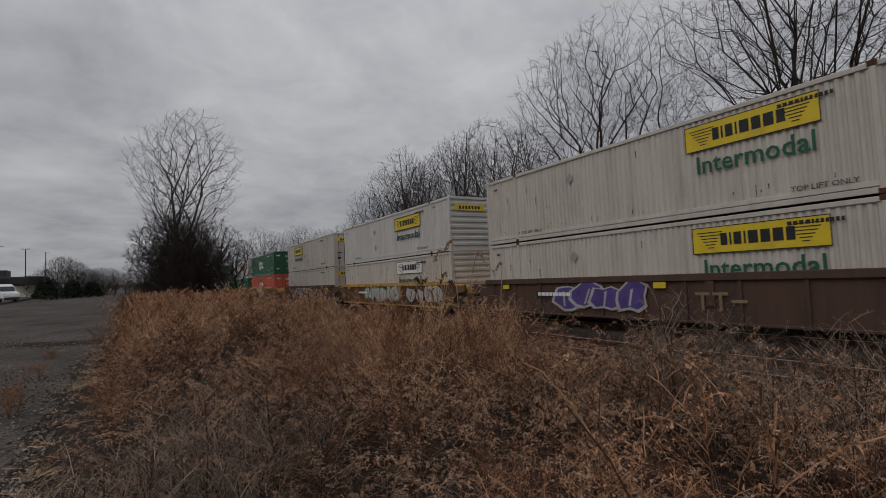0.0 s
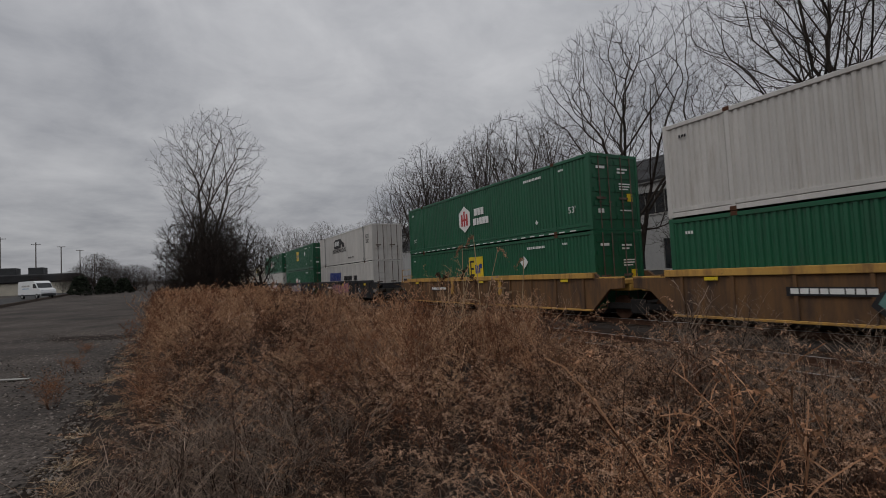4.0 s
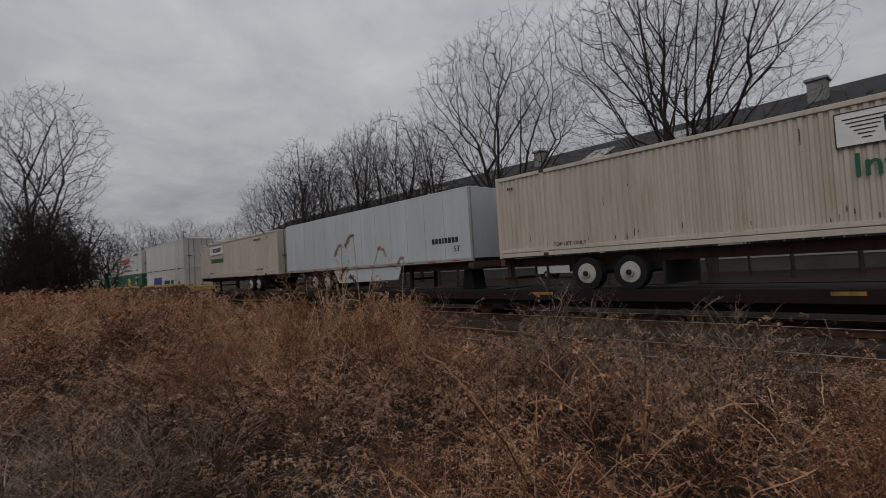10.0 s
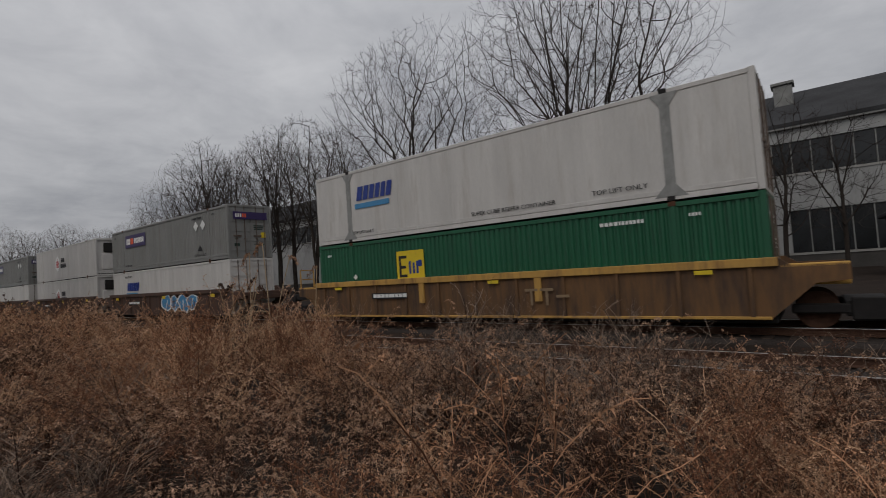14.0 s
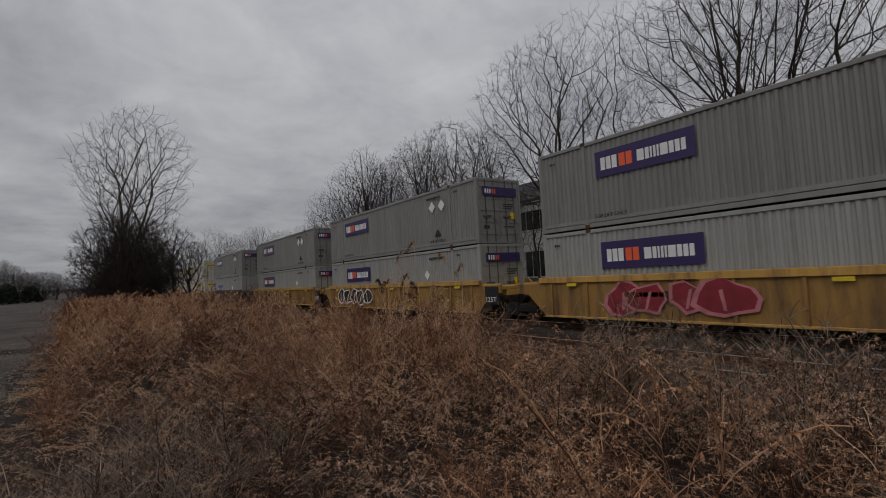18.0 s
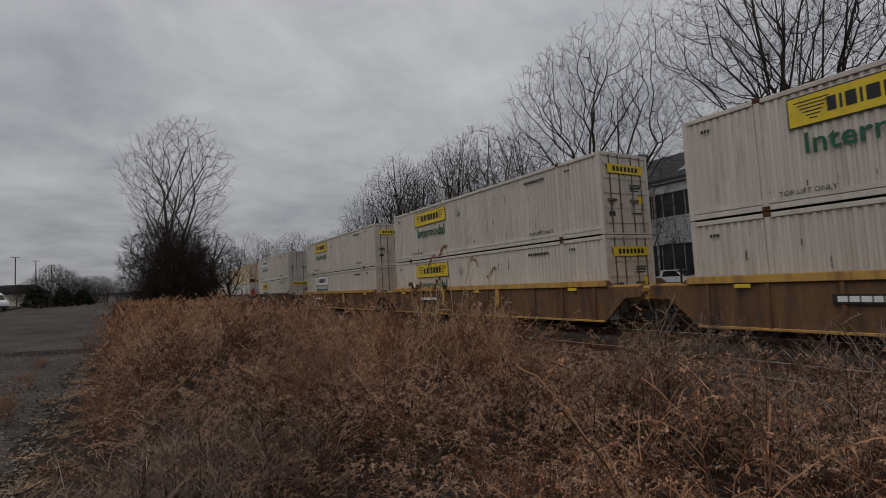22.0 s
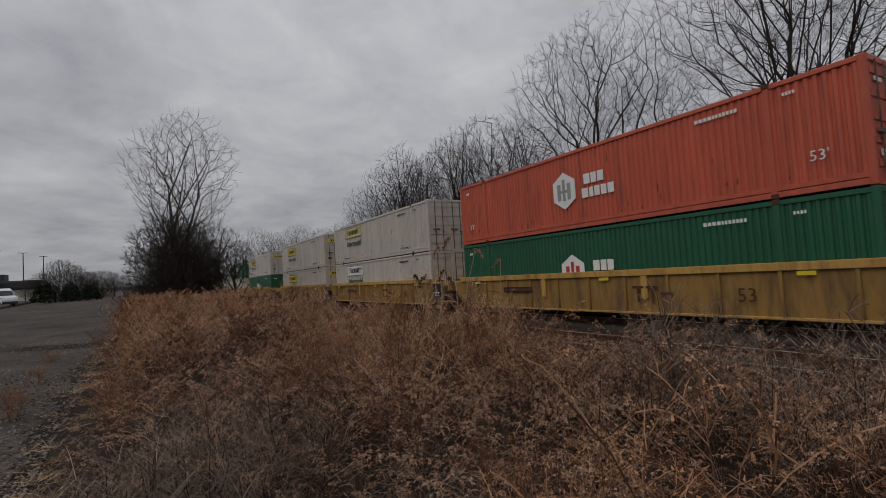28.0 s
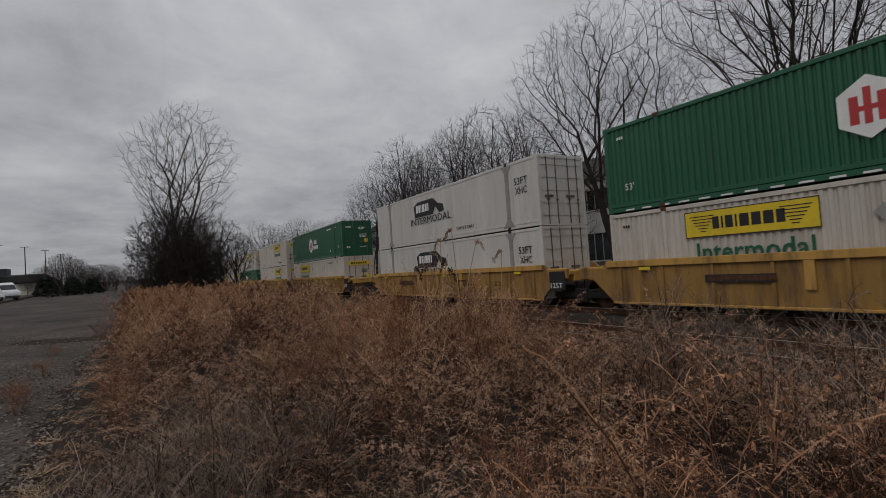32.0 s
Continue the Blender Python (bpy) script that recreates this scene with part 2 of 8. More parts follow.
M = {
    "white": paint("white_paint", (0.505, 0.462, 0.412), (0.38, 0.335, 0.285), 0.45),
    "bright": paint("reefer_white_paint", (0.52, 0.50, 0.475), (0.42, 0.39, 0.355), 0.35),
    "cream": paint("faded_cream_paint", (0.50, 0.44, 0.375), (0.40, 0.34, 0.26), 0.5),
    "green": paint("green_paint", (0.008, 0.088, 0.040), (0.016, 0.06, 0.034), 0.3, 0.42),
    "orange": paint("orange_red_paint", (0.48, 0.088, 0.045), (0.26, 0.06, 0.035), 0.45),
    "grey": paint("grey_paint", (0.205, 0.205, 0.195), (0.17, 0.16, 0.145), 0.45),
    "palegrey": paint("pale_grey_paint", (0.285, 0.285, 0.27), (0.22, 0.21, 0.19), 0.4),
    "tan": paint("tan_paint", (0.56, 0.45, 0.29), (0.28, 0.19, 0.11), 0.4),
    "van": paint("trailer_white_paint", (0.45, 0.475, 0.495), (0.38, 0.39, 0.39), 0.25, 0.35),
    "car_yellow": paint("yellow_car_paint", (0.285, 0.155, 0.036), (0.09, 0.045, 0.022), 0.6, 0.7),
    "car_old": paint("old_yellow_brown_paint", (0.15, 0.075, 0.028), (0.045, 0.027, 0.019), 0.7, 0.8),
    "flange": paint("chipped_yellow_flange_paint", (0.47, 0.265, 0.06), (0.16, 0.08, 0.035), 0.5, 0.7),
    "car_brown": paint("brown_car_paint", (0.075, 0.038, 0.025), (0.04, 0.026, 0.02), 0.55, 0.8),
    "car_dark": paint("dark_rusty_car_paint", (0.022, 0.014, 0.012), (0.014, 0.010, 0.009), 0.5, 0.85),
    "car_black": paint("black_car_paint", (0.015, 0.015, 0.018), (0.032, 0.027, 0.023), 0.35, 0.7),
    "rust": material("rust", (0.085, 0.040, 0.024), 0.9, vary=0.35, scale=6, grain=0.2, grain_scale=70),
    "dark_steel": material("dark_steel", (0.014, 0.012, 0.0115), 0.75, 0.3, vary=0.3, scale=4, grain=0.2),
    "rail_side": material("rusty_rail", (0.085, 0.045, 0.030), 0.85, 0.2, vary=0.25, scale=5, grain=0.2),
    "rail_top": material("polished_rail_head", (0.42, 0.41, 0.40), 0.28, 0.9, vary=0.1, scale=6),
    "tyre": material("tyre_rubber", (0.016, 0.016, 0.017), 0.85, vary=0.2, scale=8),
    "rim": material("white_wheel_rim", (0.42, 0.40, 0.36), 0.5, vary=0.15, scale=9, stain=(0.2, 0.15, 0.1), stain_amount=0.4),
    "rim_tan": material("rusty_tan_rim", (0.38, 0.27, 0.13), 0.6, vary=0.2, scale=9),
    "yellow": material("sign_yellow", (0.66, 0.48, 0.015), 0.5, vary=0.08, scale=2, stain=(0.42, 0.30, 0.05), stain_amount=0.3),
    "faded_yellow": material("faded_sign_yellow", (0.55, 0.46, 0.14), 0.6, vary=0.12, scale=2, stain=(0.5, 0.45, 0.3), stain_amount=0.45),
    "black": material("sign_black", (0.011, 0.010, 0.011), 0.6, vary=0.2, scale=4),
    "letter_green": material("letter_green", (0.004, 0.085, 0.042), 0.5, vary=0.12, scale=3),
    "letter_dark": material("letter_dark_green", (0.012, 0.035, 0.026), 0.5, vary=0.15, scale=3),
    "purple": material("sign_purple", (0.028, 0.014, 0.085), 0.45, vary=0.1, scale=3),
    "faded_purple": material("faded_purple", (0.33, 0.31, 0.46), 0.6, vary=0.35, scale=5),
    "sign_white": material("sign_white", (0.70, 0.70, 0.68), 0.5, vary=0.08, scale=3),
    "sign_orange": material("sign_orange", (0.75, 0.105, 0.03), 0.5, vary=0.08, scale=3),
    "blue": material("sign_blue", (0.012, 0.035, 0.22), 0.45, vary=0.1, scale=3),
    "sky_blue": material("sign_light_blue", (0.05, 0.22, 0.42), 0.45, vary=0.1, scale=3),
    "red": material("sign_red", (0.42, 0.03, 0.03), 0.5, vary=0.12, scale=3),
    "crimson": material("spray_crimson", (0.20, 0.012, 0.022), 0.6, vary=0.25, scale=3),
    "teal": material("spray_teal", (0.10, 0.19, 0.18), 0.6, vary=0.25, scale=3),
    "violet": material("spray_violet", (0.075, 0.045, 0.20), 0.6, vary=0.3, scale=3),
    "pink": material("spray_pink", (0.42, 0.15, 0.17), 0.6, vary=0.3, scale=3),
    "spray_tan": material("spray_tan", (0.22, 0.15, 0.085), 0.6, vary=0.2, scale=3),
    "spray_grey": material("spray_pale_grey", (0.36, 0.35, 0.33), 0.6, vary=0.3, scale=3),
    "post_grey": material("worn_grey_lift_post", (0.235, 0.235, 0.225), 0.6, vary=0.25, scale=3, stain=(0.36, 0.35, 0.33), stain_amount=0.35),
    "lock_rod": material("rusty_lock_rod", (0.13, 0.10, 0.08), 0.7, 0.2, vary=0.4, scale=3, stain=(0.06, 0.03, 0.02), stain_amount=0.5),
    "asphalt": material("asphalt", (0.055, 0.054, 0.053), 0.9, vary=0.2, scale=0.5, grain=0.3, grain_scale=120, bump=0.3),
    "bark": material("bark", (0.040, 0.032, 0.027), 0.95, vary=0.3, scale=3, grain=0.3, grain_scale=30, bump=0.5),
    "bark_grey": material("grey_bark", (0.085, 0.072, 0.062), 0.95, vary=0.3, scale=3, grain=0.3, grain_scale=30, bump=0.5),
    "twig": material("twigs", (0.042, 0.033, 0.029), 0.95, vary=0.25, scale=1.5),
    # twigs for distant trees: haze is put in by a paler colour
    "twig_hazed": material("haze_paled_far_twigs", (0.082, 0.067, 0.060), 0.95, vary=0.25, scale=0.4),
    "stone": material("ballast_stone", (0.080, 0.066, 0.058), 0.95, vary=0.25, scale=4, island=0.45),
    "gravel_stone": material("gravel_stone", (0.155, 0.134, 0.118), 0.9, vary=0.25, scale=4, island=0.8),
    "tie": material("weathered_tie", (0.055, 0.041, 0.033), 0.95, vary=0.3, scale=4, grain=0.3, grain_scale=40, random_object=0.25),
    "wall_white": material("weathered_white_wall", (0.36, 0.36, 0.355), 0.85, vary=0.12, scale=0.35, grain=0.06, grain_scale=9,
                           stain=(0.20, 0.195, 0.19), stain_amount=0.4, stain_scale=0.5, stretch=(1, 1, 0.4)),
    # wall colour darkened to stand in for the shade beneath the train
    "darkened_wall": material("wall_darkened_for_shade", (0.085, 0.08, 0.075), 0.9, vary=0.25, scale=0.4, grain=0.1, grain_scale=9),
    "wall_grey": material("grey_sheet_wall", (0.36, 0.345, 0.31), 0.8, vary=0.12, scale=0.3, grain=0.06, grain_scale=8,
                          stain=(0.24, 0.225, 0.20), stain_amount=0.4, stain_scale=0.4, stretch=(1, 1, 0.3)),
    "wall_cream": material("cream_block_wall", (0.52, 0.48, 0.40), 0.85, vary=0.1, scale=0.4, grain=0.05, grain_scale=10),
    "roof_dark": material("dark_roofing", (0.045, 0.045, 0.047), 0.9, vary=0.25, scale=0.4, grain=0.2, grain_scale=12),
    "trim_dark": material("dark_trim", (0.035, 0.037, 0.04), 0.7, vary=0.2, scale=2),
    "glass_dark": material("dirty_dark_glass", (0.018, 0.020, 0.022), 0.25, vary=0.5, scale=0.8, random_object=0.5),
    "frame_grey": material("window_frame_grey", (0.22, 0.22, 0.21), 0.7, vary=0.2, scale=2),
    "pole_wood": material("weathered_pole_wood", (0.075, 0.060, 0.050), 0.95, vary=0.25, scale=3, grain=0.25, grain_scale=40),
    "wire": material("black_wire", (0.02, 0.02, 0.022), 0.6, vary=0.1, scale=1),
    "concrete": material("concrete", (0.34, 0.33, 0.31), 0.9, vary=0.15, scale=0.8, grain=0.12, grain_scale=30),
    "car_white": material("white_car_paint", (0.70, 0.71, 0.72), 0.3, vary=0.04, scale=1, coat=0.5),
    "sign_blue_dull": material("worn_blue_steel", (0.025, 0.045, 0.12), 0.7, vary=0.25, scale=2),
    "teal_dull": material("worn_teal_steel", (0.03, 0.06, 0.075), 0.7, vary=0.25, scale=2),
    "crossing": material("worn_crossing", (0.15, 0.145, 0.14), 0.9, vary=0.15, scale=0.8, grain=0.12, grain_scale=30),
    "bin_blue": material("blue_bin", (0.014, 0.03, 0.065), 0.6, vary=0.15, scale=2),
    "headlight": material("lamp_lens", (0.55, 0.56, 0.58), 0.15, vary=0.05, scale=3),
}


# ---- mesh helpers ----
def part(name, bm, mat, parent=None, label="", smooth=False):
    """Link a bmesh as one mesh object, under a thing or a part where one is given."""
    me = bpy.data.meshes.new(name)
    bm.to_mesh(me)
    bm.free()
    return placed(name, me, mat, parent, label, smooth)


def placed(name, me, mat, parent=None, label="", smooth=False):
    if mat and not me.materials:
        me.materials.append(M[mat] if isinstance(mat, str) else mat)
    if smooth:
        me.shade_smooth()
    ob = new(name, me)
    if parent:
        ob.parent = parent
    if label:
        ob["label"] = label
    return ob


def box(bm, x0, x1, y0, y1, z0, z1, bevel=0.0):
    vs = [bm.verts.new((x, y, z)) for x in (x0, x1) for y in (y0, y1) for z in (z0, z1)]
    fs = [bm.faces.new([vs[i] for i in q]) for q in ((0, 1, 3, 2), (4, 6, 7, 5), (0, 4, 5, 1), (2, 3, 7, 6), (0, 2, 6, 4), (1, 5, 7, 3))]
    if bevel:
        es = list({e for f in fs for e in f.edges})
        bmesh.ops.bevel(bm, geom=es, offset=bevel, segments=1, affect="EDGES")
    return bm


def boxes(*rows, bevel=0.0):
    bm = bmesh.new()
    for r in rows:
        box(bm, *r, bevel=bevel)
    return bm


def prism(points, y0, y1):
    """An outline in x and z, drawn out from y0 to y1."""
    bm = bmesh.new()
    a = [bm.verts.new((x, y0, z)) for x, z in points]
    b = [bm.verts.new((x, y1, z)) for x, z in points]
    bm.faces.new(a)
    bm.faces.new(b[::-1])
    for i in range(len(a)):
        j = (i + 1) % len(a)
        bm.faces.new((a[j], a[i], b[i], b[j]))
    bmesh.ops.recalc_face_normals(bm, faces=bm.faces)
    return bm


def disc(bm, x, y0, y1, z, r, n=18, r1=None):
    """A round about the y axis."""
    r1 = r if r1 is None else r1
    a = [bm.verts.new((x + r * math.cos(2 * math.pi * i / n), y0, z + r * math.sin(2 * math.pi * i / n))) for i in range(n)]
    b = [bm.verts.new((x + r1 * math.cos(2 * math.pi * i / n), y1, z + r1 * math.sin(2 * math.pi * i / n))) for i in range(n)]
    bm.faces.new(a)
    bm.faces.new(b[::-1])
    for i in range(n):
        j = (i + 1) % n
        bm.faces.new((a[j], a[i], b[i], b[j]))
    return bm


TEXTS = {}


def words(text, height, width=None, bold=0.0):
    """Letters as a thin mesh, standing in the x-z plane and facing -y, its lower left at the origin."""
    key = (text, height, width, bold)
    if key not in TEXTS:
        cu = bpy.data.curves.new("words", "FONT")
        cu.body, cu.size, cu.extrude, cu.offset, cu.resolution_u = text, 1.0, 0.004, bold, 2
        ob = bpy.data.objects.new("words", cu)
        scene.collection.objects.link(ob)
        bpy.context.view_layer.update()
        me = bpy.data.meshes.new_from_object(ob.evaluated_get(bpy.context.evaluated_depsgraph_get()))
        bpy.data.objects.remove(ob)
        bpy.data.curves.remove(cu)
        co = np.array([v.co for v in me.vertices])
        lo, hi = co.min(0), co.max(0)
        sz = height / (hi[1] - lo[1])
        sx = width / (hi[0] - lo[0]) if width else sz
        for v in me.vertices:
            v.co = ((v.co.x - lo[0]) * sx, -0.004 - v.co.z, (v.co.y - lo[1]) * sz)
        me.name = "words"
        TEXTS[key] = me
    return TEXTS[key].copy()


RAIL = -0.15                      # top of the rails
NEAR = 13.37                      # near face of the train
LEN, WID, TALL = 16.15, 2.59, 2.896
SPEED = 22.5


# ---- containers: the origin is the rear lower corner on the near side; x forward, y away from the camera ----
def corrugated(length, z0, z1, pitch=0.19, depth=0.044, outward=-1):
    """A pressed side sheet: its waves stand upright."""
    xs, ys = [0.0], [0.0]
    x = 0.06
    while x + pitch < length:
        for dx, y in ((0.0, 0.0), (0.032, depth), (0.083, depth), (0.115, 0.0)):
            xs.append(x + dx)
            ys.append(y)
        x += pitch
    xs.append(length)
    ys.append(0.0)
    bm = bmesh.new()
    lo = [bm.verts.new((x, -outward * y, z0)) for x, y in zip(xs, ys)]
    hi = [bm.verts.new((x, -outward * y, z1)) for x, y in zip(xs, ys)]
    for i in range(len(lo) - 1):
        q = (lo[i], lo[i + 1], hi[i + 1], hi[i])
        bm.faces.new(q if outward < 0 else q[::-1])
    return bm


MESHES = {}


def shared(key, name, build, mat, parent, label="", at=(0, 0, 0), smooth=False):
    """A part whose mesh is kept under a key, so that alike parts share it."""
    k = (key, mat)
    if k not in MESHES:
        bm = build()
        me = bpy.data.meshes.new(name)
        bm.to_mesh(me)
        bm.free()
        me.materials.append(M[mat])
        if smooth:
            me.shade_smooth()
        MESHES[k] = me
    ob = new(name, MESHES[k])
    ob.parent = parent
    ob.location = at
    if label:
        ob["label"] = label
    return ob


def pressed_end(x0, d):
    """An end sheet pressed into level ribs."""
    bm = bmesh.new()
    prof = [(0.06, 0.10)]
    for k in range(8):
        z = 0.26 + k * 0.31
        prof += [(0.06, z), (0.008, z + 0.05), (0.008, z + 0.17), (0.06, z + 0.22)]
    prof.append((0.06, TALL - 0.1))
    a = [bm.verts.new((x0 + d * x, 0.12, z)) for x, z in prof]
    b = [bm.verts.new((x0 + d * x, WID - 0.12, z)) for x, z in prof]
    for i in range(len(a) - 1):
        bm.faces.new((a[i], b[i], b[i + 1], a[i + 1]) if d < 0 else (a[i + 1], b[i + 1], b[i], a[i]))
    return bm


def container(label, colour, side="waves", front="doors", back="ribs", signs=(), post=None, skirt=""):
    """A 53-foot container. signs: functions that put its markings on."""
    c = tagged(new("container"), label, "container", "containers on the train")
    inner = LEN - 0.30
    if side == "waves":
        shared("side", "side_panel", lambda: corrugated(inner, 0.29, TALL - 0.14), colour, c, at=(0.15, 0.03, 0))
    else:
        shared("flat", "side_panel", lambda: boxes((0, inner, 0.02, 0.06, 0.17, TALL - 0.14)), colour, c, at=(0.15, 0, 0))
        seams = [0.9 + i * 1.22 for i in range(13)]
        shared("seams", "panel_seam", lambda: boxes(*[(s, s + 0.022, 0.012, 0.022, 0.18, TALL - 0.15) for s in seams]), colour, c, at=(0.15, 0, 0))
    shared("farside", "side_panel", lambda: boxes((0.15, LEN - 0.15, WID - 0.06, WID - 0.02, 0.17, TALL - 0.14)), colour, c)
    shared("roof", "roof", lambda: boxes((0.05, LEN - 0.05, 0.03, WID - 0.03, TALL - 0.06, TALL - 0.02)), colour, c)
    shared("floor", "floor", lambda: boxes((0.1, LEN - 0.1, 0.06, WID - 0.06, 0.05, 0.16)), "dark_steel", c)
    shared("top", "top_rail", lambda: boxes((0.12, LEN - 0.12, 0.0, 0.09, TALL - 0.145, TALL - 0.02), bevel=0.012), colour, c)
    shared("bottom", "bottom_rail", lambda: boxes((0.12, LEN - 0.12, 0.0, 0.09, 0.02, 0.16), bevel=0.007), colour, c)
    shared("lower", "lower_side_strip", lambda: boxes((0.12, LEN - 0.12, 0.008, 0.09, 0.178, 0.30), bevel=0.007), colour, c)
    shared("topf", "top_rail", lambda: boxes((0.12, LEN - 0.12, WID - 0.09, WID, TALL - 0.145, TALL - 0.02)), colour, c)
    for i in (0, 1):
        for j in (0, 1):
            shared("post", "corner_post", lambda: boxes((0, 0.16, 0, 0.12, 0.0, TALL), bevel=0.015), colour, c, at=(i * (LEN - 0.16), j * (WID - 0.12), 0))
    pc = post or colour
    for i, x in enumerate((1.96, LEN - 2.08)):
        shared("lift%d" % (post is not None), "lift_post", (lambda: boxes((0, 0.13, -0.006, 0.05, 0.02, TALL - 0.01), bevel=0.01)) if not post else
               (lambda: prism([(-0.32, 0.1), (0.48, 0.1), (0.20, 0.42), (0.20, TALL - 0.45), (0.42, TALL - 0.12), (-0.26, TALL - 0.12), (-0.04, TALL - 0.45), (-0.04, 0.42)], -0.004, 0.03)),
               pc, c, at=(x, 0, 0))
        for z in (0.0, TALL - 0.12):
            shared("casting", "corner_casting", lambda: boxes((-0.03, 0.16, -0.014, 0.10, -0.004, 0.124), bevel=0.012), "rust" if not post else "dark_steel", c, at=(x, 0, z))
    # ends: x at the front is LEN, at the back 0
    for end, kind in (("front", front), ("back", back)):
        x0 = LEN if end == "front" else 0.0
        d = -1 if end == "front" else 1
        if kind == "doors":
            for j in (0, 1):
                y0 = 0.12 + j * (WID - 0.24) / 2
                y1 = y0 + (WID - 0.24) / 2 - 0.012
                door = shared(("door", end, j), "door", lambda: boxes((x0 + d * 0.03, x0 + d * 0.08, y0, y1, 0.10, TALL - 0.12), *[(x0 + d * 0.006, x0 + d * 0.03, y0 + 0.05, y1 - 0.05, z, z + 0.16) for z in (0.40, 0.92, 1.44, 1.96, 2.48)]), colour, c)
                for q in (0.30, 0.72):
                    y = y0 + (y1 - y0) * q
                    shared(("rod", end, j, q), "lock_rod", lambda: boxes((x0 - d * 0.028, x0 - d * 0.002, y - 0.018, y + 0.018, 0.06, TALL - 0.08), (x0 - d * 0.05, x0, y - 0.05, y + 0.05, 1.02, 1.08)), "lock_rod", door)
                shared(("latch", end, j), "latch", lambda: boxes((x0 - d * 0.045, x0 + d * 0.006, y0 + 0.18, y0 + 0.62, 1.16, 1.24)), "lock_rod", door)
        elif kind == "unit":
            shared(("wall", end), "end_wall", lambda: boxes((x0 + d * 0.10, x0 + d * 0.16, 0.12, WID - 0.12, 0.1, TALL - 0.1)), colour, c)
            u = shared(("unit", end), "cooling_unit", lambda: boxes((x0 + d * 0.02, x0 + d * 0.14, 0.40, WID - 0.40, 0.45, 1.75), bevel=0.06), "bright", c, "white cooling unit")
            shared(("fan", end), "grille", lambda: boxes((x0 - d * 0.005, x0 + d * 0.04, 0.55, WID - 0.55, 1.80, 2.55), bevel=0.05), "dark_steel", u, "dark fan grille")
        else:
            shared(("ribs", end), "end_wall", lambda: pressed_end(x0, d), colour, c)
        shared(("sill", end), "end_sill", lambda: boxes((x0 + d * 0.001, x0 + d * 0.12, 0.12, WID - 0.12, 0.0, 0.11)), colour, c)
        shared(("header", end), "end_header", lambda: boxes((x0 + d * 0.001, x0 + d * 0.12, 0.12, WID - 0.12, TALL - 0.13, TALL)), colour, c)
    if skirt == "dashes":
        shared("dashes", "reflective_strip", lambda: boxes(*[(0.7 + k * 0.62, 1.02 + k * 0.62, -0.010, -0.004, 0.035, 0.085) for k in range(24)]), "sign_white", c)
    for s in signs:
        s(c)
    return c


def end_marks(mat, extra=None):
    """Small stencilled marks and a label on the front doors."""
    def put(c):
        rows = [(LEN + 0.001, LEN + 0.004, y, y + w, z, z + h) for y, w, z, h in ((1.45, 0.55, 2.30, 0.07), (1.45, 0.40, 2.17, 0.07), (1.50, 0.62, 1.74, 0.05), (1.50, 0.58, 1.64, 0.05), (1.50, 0.50, 1.54, 0.05), (1.50, 0.60, 0.72, 0.05), (0.34, 0.45, 2.32, 0.10), (0.34, 0.30, 0.64, 0.16))]
        for r in rows:
            part("marking", boxes(r), mat, c)
        if extra:
            part("label_plate", boxes((LEN + 0.001, LEN + 0.005, 1.90, 2.20, 1.10, 1.40)), extra, c)
    return put


def sign(parent, name, mat, x, z, w, h, y=-0.010, label=""):
    return part(name, boxes((x, x + w, y, y + 0.006, z, z + h)), mat, parent, label)


def bars(parent, name, mat, x, z, widths, h, gap=0.05, y=-0.014, slope=0.0):
    """Writing that is given as plain bars of its size: large ones each by itself, small ones as one fine line."""
    bm = bmesh.new()
    for w in widths:
        box(bm, x, x + w, y, y + 0.004, z, z + h)
        x += w + gap
        z += slope
        if h >= 0.2:
            ob = part("letter_bar", bm, mat, parent)
            bm = bmesh.new()
    if h < 0.2:
        return tagged(part(name, bm, mat, parent), kind="stuff")
    bm.free()
    return ob


LETTERS = {}


def letters_of(text, h, w, bold):
    """The meshes of the single letters of a line, all measured from the line's lower left."""
    key = (text, h, w, bold)
    if key not in LETTERS:
        me = words(text, h, w, bold)
        group = list(range(len(me.vertices)))

        def root(i):
            while group[i] != i:
                group[i] = group[group[i]]
                i = group[i]
            return i
        for e in me.edges:
            group[root(e.vertices[0])] = root(e.vertices[1])
        co = np.array([v.co for v in me.vertices])
        roots = np.array([root(i) for i in range(len(co))])
        spans = sorted((co[roots == r, 0].min(), co[roots == r, 0].max(), r) for r in set(roots.tolist()))
        runs = []
        for lo, hi, r in spans:
            if runs and lo < runs[-1][0] - 0.15 * h * 0.2 and (hi + lo) / 2 < runs[-1][0]:
                runs[-1][0] = max(hi, runs[-1][0])
                runs[-1][1].append(r)
            else:
                runs.append([hi, [r]])
        LETTERS[key] = []
        for _, members in runs:
            keep = np.isin(roots, members)
            index = np.cumsum(keep) - 1
            faces = [[int(index[v]) for v in p.vertices] for p in me.polygons if keep[p.vertices[0]]]
            one = bpy.data.meshes.new("letter")
            one.from_pydata([tuple(v) for v in co[keep]], [], faces)
            LETTERS[key].append(one)
    return LETTERS[key]


def put_words(parent, text, mat, x, z, h, w=None, y=-0.012, bold=0.0, name="lettering"):
    """A line of writing: large letters each by itself, small ones as one fine line."""
    if h < 0.2:
        ob = tagged(placed(name, words(text, h, w, bold), mat, parent), kind="stuff")
        ob.location = (x, y + 0.004, z)
        return ob
    for one in letters_of(text, h, w, bold):
        ob = placed("letter", one.copy(), mat, parent)
        ob.location = (x, y + 0.004, z)
    return ob


